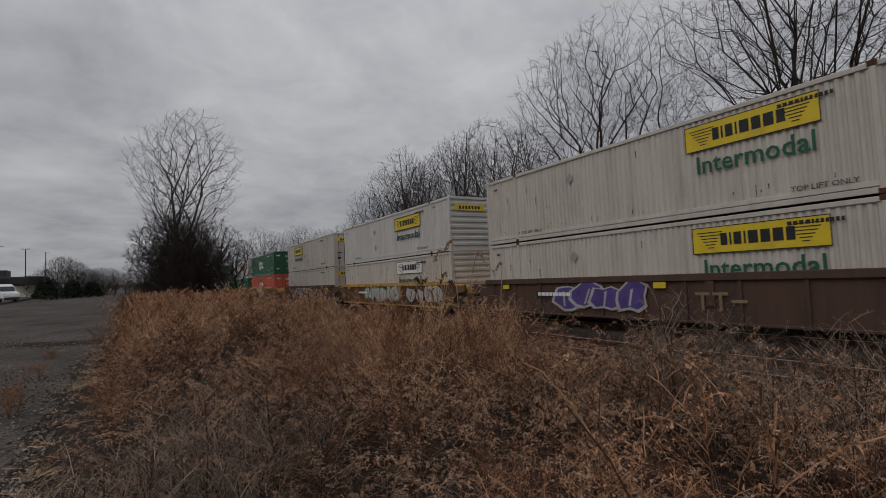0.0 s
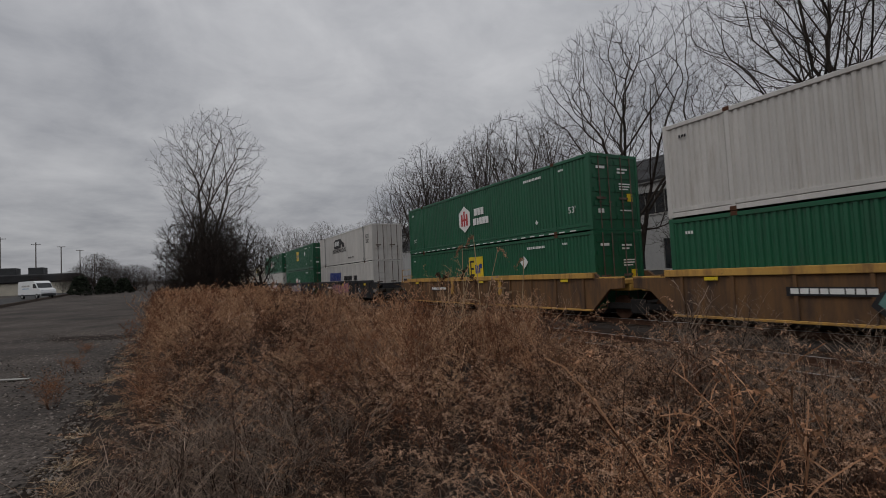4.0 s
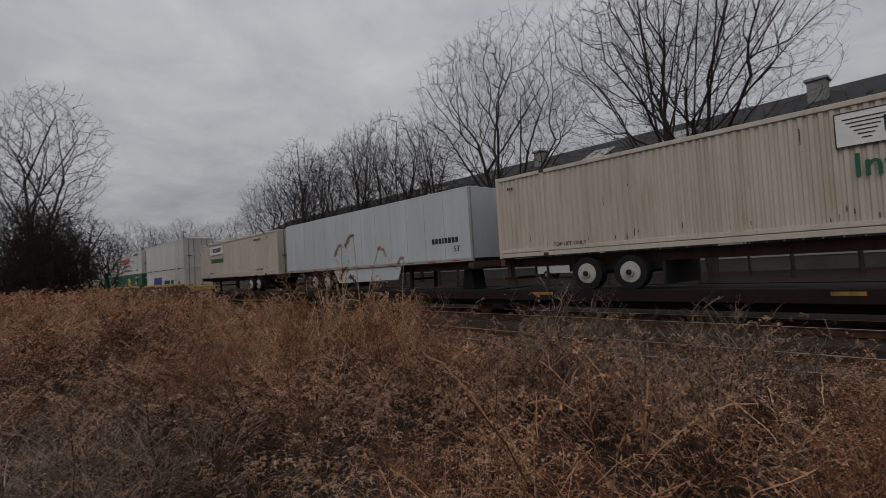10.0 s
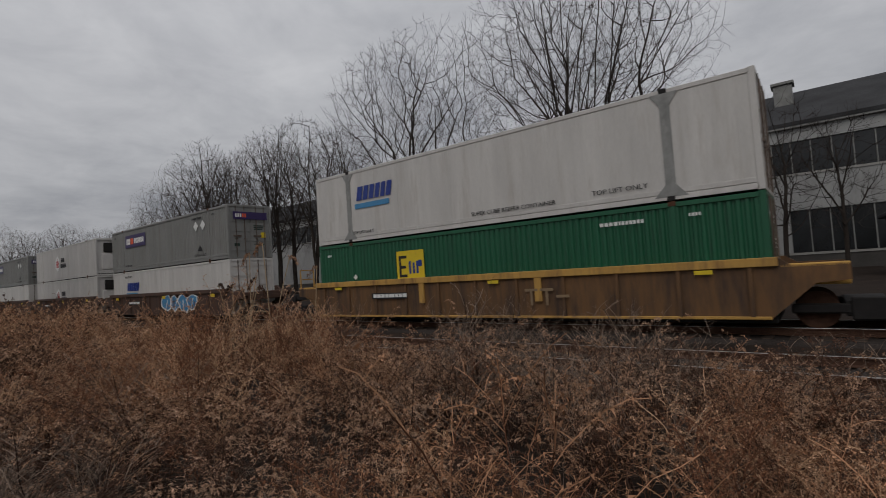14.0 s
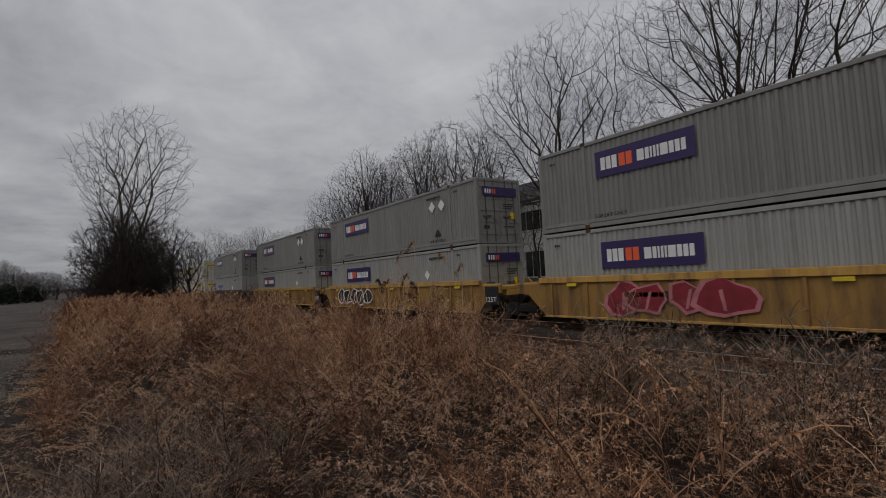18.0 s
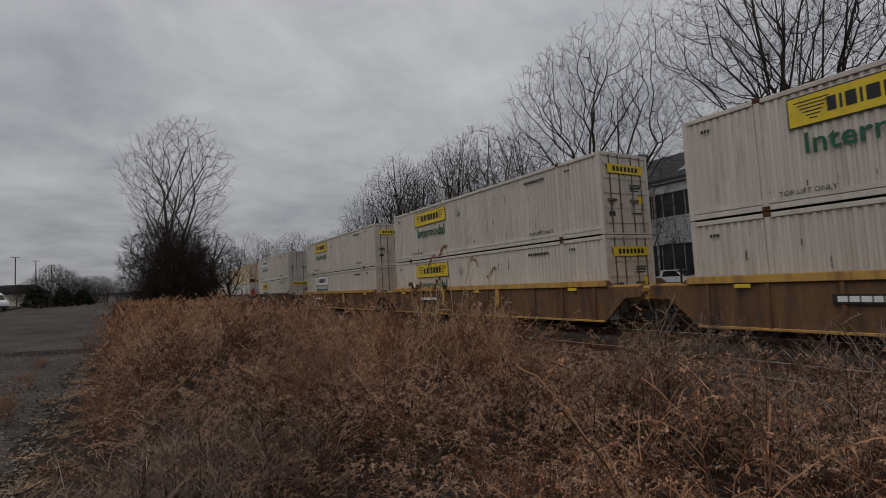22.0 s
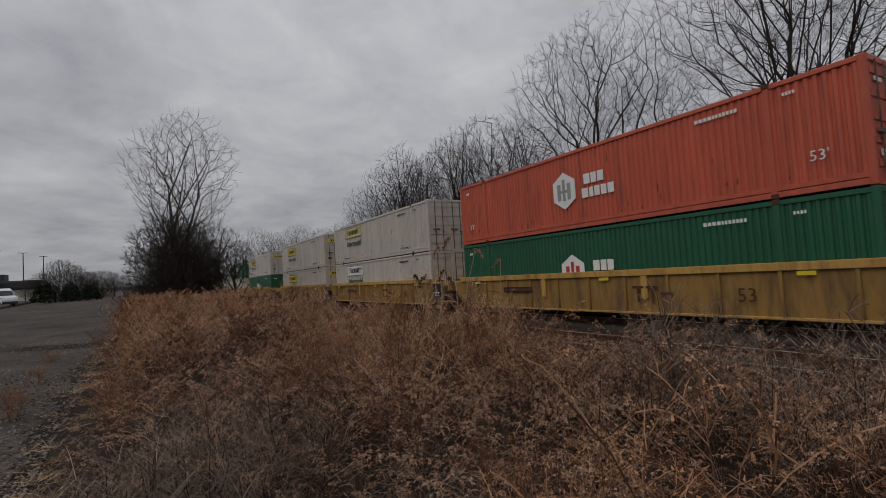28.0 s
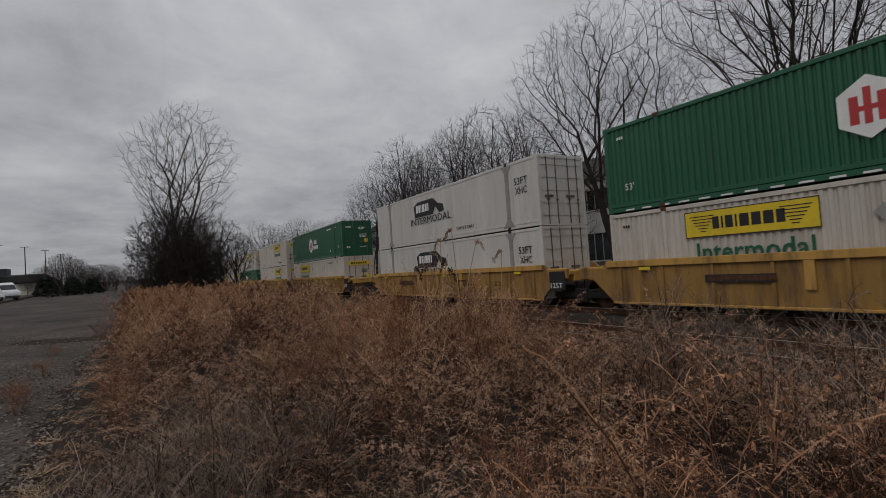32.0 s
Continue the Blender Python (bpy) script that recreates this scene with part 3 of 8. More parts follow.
def small_marks(mat, lift=True):
    """The usual small writing: a number, a size mark, notes near the lift posts."""
    def put(c):
        bars(c, "marking", mat, LEN - 3.9, TALL - 0.46, (0.10, 0.10, 0.10, 0.10, 0.05, 0.07, 0.07, 0.07, 0.07, 0.07, 0.07), 0.10, 0.03)
        bars(c, "marking", mat, LEN - 1.65, TALL - 0.42, (0.05, 0.05, 0.05, 0.05), 0.08, 0.025)
        bars(c, "marking", mat, 0.55, TALL - 0.5, (0.06, 0.06, 0.06), 0.09, 0.03)
        if lift:
            put_words(c, "TOP LIFT ONLY", mat, LEN - 3.75, 0.32, 0.13, 1.35)
            put_words(c, "TOP LIFT ONLY", mat, 2.35, 0.30, 0.12, 1.2)
    return put


def size_mark(mat):
    def put(c):
        put_words(c, "53'", mat, LEN - 1.2, 0.75, 0.26)
        put_words(c, "53'", mat, 0.75, 0.70, 0.22)
    return put


def haul_banner(style="yellow", x=4.4, text="green"):
    """A wide sign with a dark bar of letters between two winged scrolls, and one word beneath."""
    def put(c):
        z, w, h = (1.72 if style == "box" else 1.88), 3.35, 0.74
        if style == "box":
            x0, w1, h1 = x + 0.12, 3.45, 0.82
            panel = sign(c, "banner", "yellow", x0, z - 0.05, w1, h1)
            part("banner_border", boxes((x0, x0 + w1, -0.017, -0.010, z - 0.05, z), (x0, x0 + w1, -0.017, -0.010, z + h1 - 0.10, z + h1 - 0.05), (x0, x0 + 0.05, -0.017, -0.010, z, z + h1 - 0.1), (x0 + w1 - 0.05, x0 + w1, -0.017, -0.010, z, z + h1 - 0.1)), "black", panel)
        else:
            x0, w1, h1 = x, w, h
            panel = sign(c, "banner", {"yellow": "yellow", "faded": "faded_yellow", "white": "sign_white"}[style], x0, z, w1, h1)
            part("banner_border", boxes((x0, x0 + w1, -0.015, -0.010, z, z + 0.022), (x0, x0 + w1, -0.015, -0.010, z + h1 - 0.022, z + h1), (x0, x0 + 0.022, -0.015, -0.010, z, z + h1), (x0 + w1 - 0.022, x0 + w1, -0.015, -0.010, z, z + h1)), "black", panel)
        zm = z + h1 / 2 - (0.05 if style == "box" else 0)
        # the letters as plain upright blocks
        bars(panel, "lettering", "black", x0 + w1 * 0.24, zm - 0.16, (0.18, 0.05, 0.20, 0.05, 0.24, 0.23, 0.24, 0.20), 0.33, 0.06, -0.016)
        for sgn, xc in ((1, x0 + 0.14), (-1, x0 + w1 - 0.14)):
            part("scroll", boxes(*[(min(xc + sgn * k * 0.06, xc + sgn * (0.72 - k * 0.05)), max(xc + sgn * k * 0.06, xc + sgn * (0.72 - k * 0.05)), -0.016, -0.010, zm + 0.20 - k * 0.085, zm + 0.225 - k * 0.085) for k in range(6)]), "black", panel)
        put_words(c, "Intermodal", "letter_green" if text == "green" else "letter_dark", x0 + 0.30, z - 0.66, 0.50 if text == "green" else 0.44, w1 - 0.45, -0.014, 0.012)
    return put


def end_banner(mat="yellow", low=False):
    def put(c):
        p = part("end_banner", boxes((LEN + 0.030, LEN + 0.036, 0.35, WID - 0.35, 2.15, 2.48)), mat, c, "yellow sign on the end")
        part("lettering", boxes(*[(LEN + 0.036, LEN + 0.040, 0.62 + k * 0.2, 0.75 + k * 0.2, 2.23, 2.40) for k in range(7)]), "black", p)
    return put


def hexagon_badge(x, name_bars=True, ink="red", plate="sign_white", lower=False, second="sign_white"):
    """A pale hexagon with a plain H-shaped mark, and two short rows of letter blocks."""
    def put(c):
        z = 1.12 if not lower else 0.95
        r = 0.70
        pts = [(x + r * math.sin(math.pi * k / 3) * 0.92, z + 0.35 + r * math.cos(math.pi * k / 3)) for k in range(6)]
        plate_ob = part("badge", prism(pts, -0.012, -0.006), plate, c, "pale hexagonal badge")
        part("badge_mark", boxes((x - 0.34, x - 0.17, -0.017, -0.012, z, z + 0.62), (x - 0.08, x + 0.06, -0.017, -0.012, z - 0.02, z + 0.78), (x + 0.16, x + 0.33, -0.017, -0.012, z, z + 0.62), (x - 0.30, x + 0.30, -0.017, -0.012, z + 0.27, z + 0.38)), ink, plate_ob)
        if name_bars:
            bars(c, "lettering", second, x + 0.98, z + 0.42, (0.28, 0.24, 0.26), 0.36, 0.05, -0.012)
            bars(c, "lettering", second, x + 0.85, z - 0.06, (0.30, 0.18, 0.24, 0.24, 0.26), 0.34, 0.05, -0.012)
    return put


def square_badge(x, z=1.2, s=1.15):
    """A yellow square with three blocks for letters."""
    def put(c):
        p = sign(c, "badge", "yellow", x, z, s * 1.15, s, -0.012, "square yellow badge")
        part("badge_mark", boxes((x + 0.12, x + 0.22, -0.018, -0.012, z + 0.18, z + s - 0.18), (x + 0.22, x + 0.5, -0.018, -0.012, z + s - 0.28, z + s - 0.18), (x + 0.22, x + 0.45, -0.018, -0.012, z + 0.5, z + 0.6), (x + 0.22, x + 0.5, -0.018, -0.012, z + 0.18, z + 0.28)), "black", p)
        part("badge_mark", boxes((x + 0.60, x + 0.70, -0.018, -0.012, z + 0.3, z + 0.75), (x + 0.78, x + 0.88, -0.018, -0.012, z + 0.3, z + 0.7), (x + 0.95, x + 1.05, -0.018, -0.012, z + 0.3, z + 0.75), (x + 1.05, x + 1.22, -0.018, -0.012, z + 0.55, z + 0.78)), "blue", p)
    return put


def placard(x, z=1.75, mat="sign_white", s=0.28):
    def put(c):
        part("placard", prism([(x - s, z), (x, z - s), (x + s, z), (x, z + s)], -0.012, -0.006), mat, c)
    return put


def purple_banner(x=2.5, w=3.3, h=0.84, z=1.6, faded=False):
    def put(c):
        p = sign(c, "banner", "faded_purple" if faded else "purple", x, z, w, h, -0.012, "purple banner")
        k = w / 4.3
        if not faded:
            bars(p, "lettering", "sign_white", x + 0.28 * k, z + 0.22, (0.22 * k, 0.22 * k, 0.24 * k), 0.40, 0.04, -0.018)
            bars(p, "lettering", "sign_orange", x + 1.16 * k, z + 0.22, (0.28 * k, 0.26 * k), 0.40, 0.04, -0.018)
            bars(p, "lettering", "sign_white", x + 1.98 * k, z + 0.24, (0.30 * k, 0.16 * k, 0.06, 0.10 * k, 0.06, 0.30 * k, 0.18 * k, 0.18 * k, 0.17 * k), 0.34, 0.04, -0.018)
        else:
            bars(p, "lettering", "purple", x + 0.4, z + 0.3, (0.3, 0.3, 0.2, 0.3, 0.2, 0.35, 0.2, 0.3), 0.4, 0.12, -0.018)
    return put


def word_rows(rows):
    """rows: (material, x, z, height, widths, gap) of plain bars for writing."""
    def put(c):
        for mat, x, z, h, widths, gap in rows:
            bars(c, "lettering", mat, x, z, widths, h, gap)
    return put


def readable(text, mat, x, z, h, w=None):
    def put(c):
        put_words(c, text, mat, x, z, h, w)
    return put


def stripe(mat, x, z, w, h):
    def put(c):
        sign(c, "stripe", mat, x, z, w, h)
    return put


def grime(seed, n=24):
    """Scrapes and rust runs, most of them low on the side."""
    def put(c):
        rnd = random.Random(seed)
        rows = []
        for k in range(n):
            x = 0.8 + rnd.uniform(0, LEN - 2)
            z = rnd.uniform(0.32, 0.55) if k % 3 else rnd.uniform(0.35, 2.3)
            rows.append((x, x + rnd.uniform(0.008, 0.026), 0.024, 0.034, z, z + (rnd.uniform(0.04, 0.16) if k % 3 else rnd.uniform(0.05, 0.4))))
        tagged(part("rust_scrapes", boxes(*rows), "rust", c), kind="stuff")
    return put


def letters_row(n, w):
    return tuple(w * (0.85 + 0.3 * ((k * 37) % 10) / 10) for k in range(n))


def make(kind, seed):
    """One container by the code of its livery."""
    g = grime(seed)
    if kind == "hy":
        return container("white corrugated container with yellow banner", "white", front="doors", signs=(end_marks("letter_dark", "yellow"), haul_banner("yellow", 9.8), end_banner(), small_marks("black"), g, placard(5.2, 2.1, "palegrey", 0.2)))
    if kind == "hyr":
        return container("white corrugated container with yellow banner", "white", front="ribs", back="doors", signs=(haul_banner("yellow", 9.8), small_marks("black"), g))
    if kind == "hyl":
        return container("white corrugated container, yellow banner near its rear", "white", front="doors", signs=(end_marks("letter_dark", "yellow"), haul_banner("yellow", 2.7), end_banner(), small_marks("black"), g, placard(7.2, 2.1, "palegrey", 0.2)))
    if kind == "hb":
        return container("white container with black-edged yellow banner", "white", front="doors", signs=(end_marks("letter_dark", "yellow"), haul_banner("box", 2.72, "dark"), end_banner(), small_marks("black"), g, placard(8.0, 2.0, "palegrey", 0.2), placard(8.3, 0.9, "palegrey", 0.2)))
    if kind == "hbp":
        return container("white container with black-edged yellow banner", "bright", front="ribs", signs=(haul_banner("box", 9.4, "dark"), end_banner(), small_marks("black"), placard(6.2, 2.0, "palegrey", 0.18), placard(6.3, 0.9, "palegrey", 0.18)))
    if kind == "hw":
        return container("white corrugated container with worn white banner", "white", front="doors", signs=(haul_banner("white", 2.75), small_marks("black"), g, placard(8.0, 1.2, "palegrey", 0.2)))
    if kind == "hwf":
        return container("white corrugated container with worn white banner", "white", front="ribs", signs=(haul_banner("white", 9.6), small_marks("black"), g))
    if kind == "hf":
        return container("white corrugated container with faded yellow banner", "white", front="doors", signs=(haul_banner("faded", 2.75, "dark"), small_marks("black"), g))
    if kind == "plain":
        return container("plain white corrugated container", "white", front="doors", signs=(end_marks("letter_dark", "yellow"), small_marks("black"), g, end_banner()))
    if kind == "gh":
        return container("green corrugated container with hexagon badge", "green", front="doors", skirt="dashes", signs=(end_marks("sign_white", "yellow"), hexagon_badge(7.1), size_mark("sign_white"), small_marks("sign_white", False), placard(13.0, 0.62, "sign_white", 0.10)))
    if kind == "ghl":
        return container("green corrugated container with badge by the sill", "green", front="doors", signs=(end_marks("sign_white", "yellow"), hexagon_badge(7.2, lower=True), size_mark("sign_white"), small_marks("sign_white", False)))
    if kind == "oh":
        return container("orange-red corrugated container with hexagon badge", "orange", front="doors", signs=(end_marks("sign_white", "yellow"), hexagon_badge(7.05, ink="palegrey"), size_mark("sign_white"), small_marks("sign_white", False), g))
    if kind == "ge":
        return container("green corrugated container with yellow square badge", "green", front="doors", signs=(end_marks("sign_white", "yellow"), square_badge(7.35), size_mark("sign_white"), small_marks("sign_white", False), placard(12.0, 1.9), placard(12.9, 0.62, "sign_white", 0.09)))
    if kind == "geb":
        return container("green corrugated container, yellow square badge near its rear", "green", front="doors", signs=(end_marks("sign_white", "yellow"), square_badge(4.5), size_mark("sign_white"), small_marks("sign_white", False), placard(2.2, 1.5, "sign_white", 0.12)))
    if kind == "gel":
        return container("green corrugated container with yellow square badge", "green", front="doors", signs=(end_marks("sign_white", "yellow"), square_badge(7.45, 1.2), size_mark("sign_white"), small_marks("sign_white", False), placard(12.6, 1.75)))
    if kind == "stg":
        return container("white corrugated container with red ring mark", "bright", front="ribs", signs=(ring_mark, word_rows((("letter_dark", 9.0, 1.25, 0.62, letters_row(3, 0.34), 0.05), ("letter_dark", 10.3, 1.25, 0.55, letters_row(9, 0.22), 0.06))), small_marks("black", False), stripe("rust", 12.9, 0.62, 0.34, 0.22)))
    if kind == "prime":
        return container("white smooth-sided refrigerated container", "bright", "flat", front="doors", post="post_grey", signs=(prime_mark, readable("INTERMODAL", "black", 4.95, 1.12, 0.38, 4.5), readable("53FT", "black", LEN - 1.5, 1.85, 0.3, 0.85), readable("XHC", "black", LEN - 1.45, 1.45, 0.3, 0.75), readable("TOP LIFT ONLY", "black", 9.9, 0.42, 0.16)))
    if kind == "xhc":
        return container("pale smooth-sided refrigerated container with red marks", "bright", "flat", front="doors", post="post_grey", signs=(readable("53FT", "black", LEN - 1.5, 1.85, 0.3, 0.85), readable("XHC", "black", LEN - 1.45, 1.45, 0.3, 0.75), stripe("red", 1.2, 1.2, 0.55, 0.9), red_end))
    if kind == "reefer":
        return container("worn white smooth-sided refrigerated container", "bright", "flat", back="unit", front="doors", signs=(stripe("spray_grey", 9.0, 1.4, 0.2, 0.16), g))
    if kind == "all":
        return container("white smooth-sided container with blue lettering", "bright", "flat", back="unit", front="doors", signs=(slanted("blue", 3.6, 1.38, letters_row(8, 0.40), 0.78), word_rows((("black", 8.35, 1.38, 0.42, letters_row(8, 0.24), 0.06), ("black", 11.2, 1.38, 0.42, letters_row(4, 0.20), 0.07), ("blue", 3.4, 1.22, 0.05, (9.0,), 0.0))), blue_arcs))
    if kind == "eng":
        return container("white smooth-sided container with red lettering and crest", "bright", "flat", front="doors", back="unit", signs=(crest, word_rows((("red", 4.1, 1.55, 0.70, (0.46, 0.12, 0.48, 0.12, 0.44, 0.40, 0.38, 0.26, 0.38, 0.42, 0.36), 0.075), ("letter_dark", 11.4, 2.38, 0.24, letters_row(5, 0.24), 0.08), ("black", 12.9, 2.38, 0.24, letters_row(5, 0.24), 0.08))), readable("INTERMODAL", "black", 5.3, 1.06, 0.26, 3.9), readable("HI-CUBE CHASSIS REQUIRED", "black", 6.9, 0.42, 0.20, 3.6), readable("TOP LIFT ONLY", "black", 2.3, 0.30, 0.16), readable("TOP LIFT ONLY", "black", 12.6, 0.42, 0.16), readable("53'", "black", 0.6, 0.42, 0.2)))
    if kind == "mar":
        return container("white smooth-sided refrigerated container with blue lettering", "bright", "flat", front="doors", post="post_grey", signs=(slanted("blue", 2.5, 1.62, (0.30, 0.26, 0.26, 0.24, 0.22, 0.26), 0.55), stripe("sky_blue", 2.4, 1.30, 1.9, 0.20), readable("SUPER CUBE REEFER CONTAINER", "black", 8.0, 0.34, 0.13, 3.0), readable("TOP LIFT ONLY", "black", 12.1, 0.42, 0.13, 1.5), readable("TOP LIFT ONLY", "black", 2.2, 0.3, 0.12), g))
    if kind == "marl":
        return container("white smooth-sided container with blue lettering", "bright", "flat", front="doors", signs=(slanted("blue", 2.5, 1.55, (0.30, 0.26, 0.26, 0.24, 0.22, 0.26), 0.55), stripe("sky_blue", 2.4, 1.22, 1.9, 0.20), readable("TOP LIFT ONLY", "black", 2.2, 2.45, 0.12)))
    if kind == "fx":
        return container("grey corrugated container with purple banner", "grey", front="doors", signs=(end_marks("letter_dark", "yellow"), purple_banner(), grey_end, placard(12.7, 2.05), placard(13.5, 2.05), small_marks("black"), dark_triangle))
    if kind == "fxl":
        return container("pale grey corrugated container with purple banner", "palegrey", front="doors", signs=(end_marks("letter_dark", "yellow"), purple_banner(2.5, 3.3, 0.86, 1.55), grey_end, placard(12.0, 1.7, "sign_white", 0.24), small_marks("black")))
    if kind == "fxf":
        return container("pale grey corrugated container with faded purple banner", "palegrey", front="doors", signs=(purple_banner(2.3, 3.6, 0.85, 1.4, True), placard(11.4, 1.6), small_marks("black")))
    if kind == "fxs":
        return container("plain white smooth-sided container", "bright", "flat", front="doors", signs=(readable("TOP LIFT ONLY", "black", 2.2, 0.3, 0.12), g))
    if kind == "hubr":
        return container("white refrigerated container with small hexagon badge", "bright", "flat", front="unit", signs=(hexagon_badge(6.6, ink="red", second="black"),))
    if kind == "hubw":
        return container("white smooth-sided container with badge by the sill", "bright", "flat", front="doors", signs=(hexagon_badge(7.2, ink="red", second="crimson", lower=True), readable("TOP LIFT ONLY", "black", 6.8, 2.2, 0.10)))
    if kind == "tan":
        return container("tan corrugated container with rusty doors", "tan", front="doors", signs=(grime(seed, 10), rusty_doors))
    raise ValueError(kind)


def ring_mark(c):
    bm = bmesh.new()
    for k in range(22):
        a, b = 2 * math.pi * (k + 2) / 30, 2 * math.pi * (k + 3) / 30
        q = [(9.55 + r * math.cos(t), -0.012, 1.55 + r * math.sin(t)) for r, t in ((0.86, a), (0.86, b), (0.92, b), (0.92, a))]
        bm.faces.new([bm.verts.new(v) for v in q])
    ob = part("ring", bm, "red", c, "red ring")
    ob.location.y = -0.004


def prime_mark(c):
    part("badge", prism([(5.5, 1.55), (7.6, 1.55), (7.9, 1.95), (8.3, 1.55), (8.8, 1.62), (8.7, 1.98), (8.2, 2.08), (7.7, 2.42), (5.9, 2.42), (5.4, 2.2)], -0.012, -0.006), "black", c)
    bars(c, "lettering", "sign_white", 5.7, 1.80, (0.22, 0.2, 0.08, 0.3, 0.2, 0.12), 0.42, 0.07, -0.018)


def red_end(c):
    part("end_sign", boxes((LEN + 0.032, LEN + 0.038, 0.25, 0.85, 1.1, 2.0)), "red", c)


def blue_arcs(c):
    for x, r in ((4.1, 0.5), (11.0, 0.42), (5.0, 0.42), (11.9, 0.42)):
        pts = [(x + r * math.cos(math.pi * k / 10), 0.72 + r * math.sin(math.pi * k / 10)) for k in range(11)]
        part("badge", prism(pts, -0.012, -0.006), "blue", c)


def crest(c):
    x = 2.55
    part("crest", prism([(x - 0.52, 1.5), (x - 0.45, 0.95), (x, 0.72), (x + 0.45, 0.95), (x + 0.52, 1.5)], -0.012, -0.006), "blue", c)
    part("crest", prism([(x - 0.66, 1.9), (x - 0.55, 1.35), (x - 0.50, 1.9), (x + 0.50, 1.9), (x + 0.55, 1.35), (x + 0.66, 1.9), (x + 0.5, 2.25), (x - 0.5, 2.25)], -0.010, -0.005), "crimson", c)
    part("crest", boxes((x - 0.24, x + 0.24, -0.018, -0.012, 1.0, 1.06), (x - 0.24, x + 0.24, -0.018, -0.012, 1.16, 1.22), (x - 0.24, x + 0.24, -0.018, -0.012, 1.32, 1.38), (x - 0.2, x + 0.2, -0.018, -0.012, 2.1, 2.5)), "yellow", c)


def slanted(mat, x, z, widths, h):
    """Leaning letter blocks."""
    def put(c):
        bm = bmesh.new()
        xx = x
        for w in widths:
            q = [(xx, z), (xx + w, z), (xx + w + 0.22 * h, z + h), (xx + 0.22 * h, z + h)]
            a = [bm.verts.new((u, -0.014, v)) for u, v in q]
            b = [bm.verts.new((u, -0.008, v)) for u, v in q]
            bm.faces.new(a)
            for i in range(4):
                bm.faces.new((a[(i + 1) % 4], a[i], b[i], b[(i + 1) % 4]))
            xx += w + 0.07
        part("lettering", bm, mat, c)
    return put


def grey_end(c):
    p = part("end_banner", boxes((LEN + 0.052, LEN + 0.058, 0.3, WID - 0.3, 2.1, 2.5)), "purple", c, "purple sign on the doors")
    part("lettering", boxes(*[(LEN + 0.058, LEN + 0.062, 0.42 + k * 0.13, 0.50 + k * 0.13, 2.2, 2.4) for k in range(3)]), "sign_white", p)
    part("lettering", boxes(*[(LEN + 0.058, LEN + 0.062, 0.82 + k * 0.13, 0.90 + k * 0.13, 2.2, 2.4) for k in range(2)]), "sign_orange", p)


def dark_triangle(c):
    part("mark", prism([(12.8, 0.62), (13.4, 0.62), (13.1, 0.95)], -0.012, -0.006), "black", c)


def rusty_doors(c):
    part("rust_patch", boxes((LEN + 0.002, LEN + 0.008, 0.2, 0.9, 0.2, 0.7), (LEN + 0.002, LEN + 0.008, 1.2, 2.2, 0.15, 0.5)), "rust", c)


# ---- railway cars ----
def bogie(parent, x, y=1.295):
    b = shared("bogie", "bogie", lambda: boxes((-1.35, 1.35, -1.05, -0.93, 0.36, 0.58), (-1.35, 1.35, 0.93, 1.05, 0.36, 0.58), (-0.4, 0.4, -1.02, 1.02, 0.30, 0.62), (-0.3, 0.3, -1.09, -0.95, 0.22, 0.72), bevel=0.03), "dark_steel", parent, "dark steel bogie", (x, y, RAIL))
    for dx in (-0.88, 0.88):
        for y0 in (-0.78, 0.72):
            shared("wheel", "wheel", lambda: disc(disc(bmesh.new(), 0, 0, 0.11, 0, 0.42, 20), 0, -0.02, 0.13, 0, 0.12, 10), "rail_side", b, "", (dx, y0, 0.42))
    return b


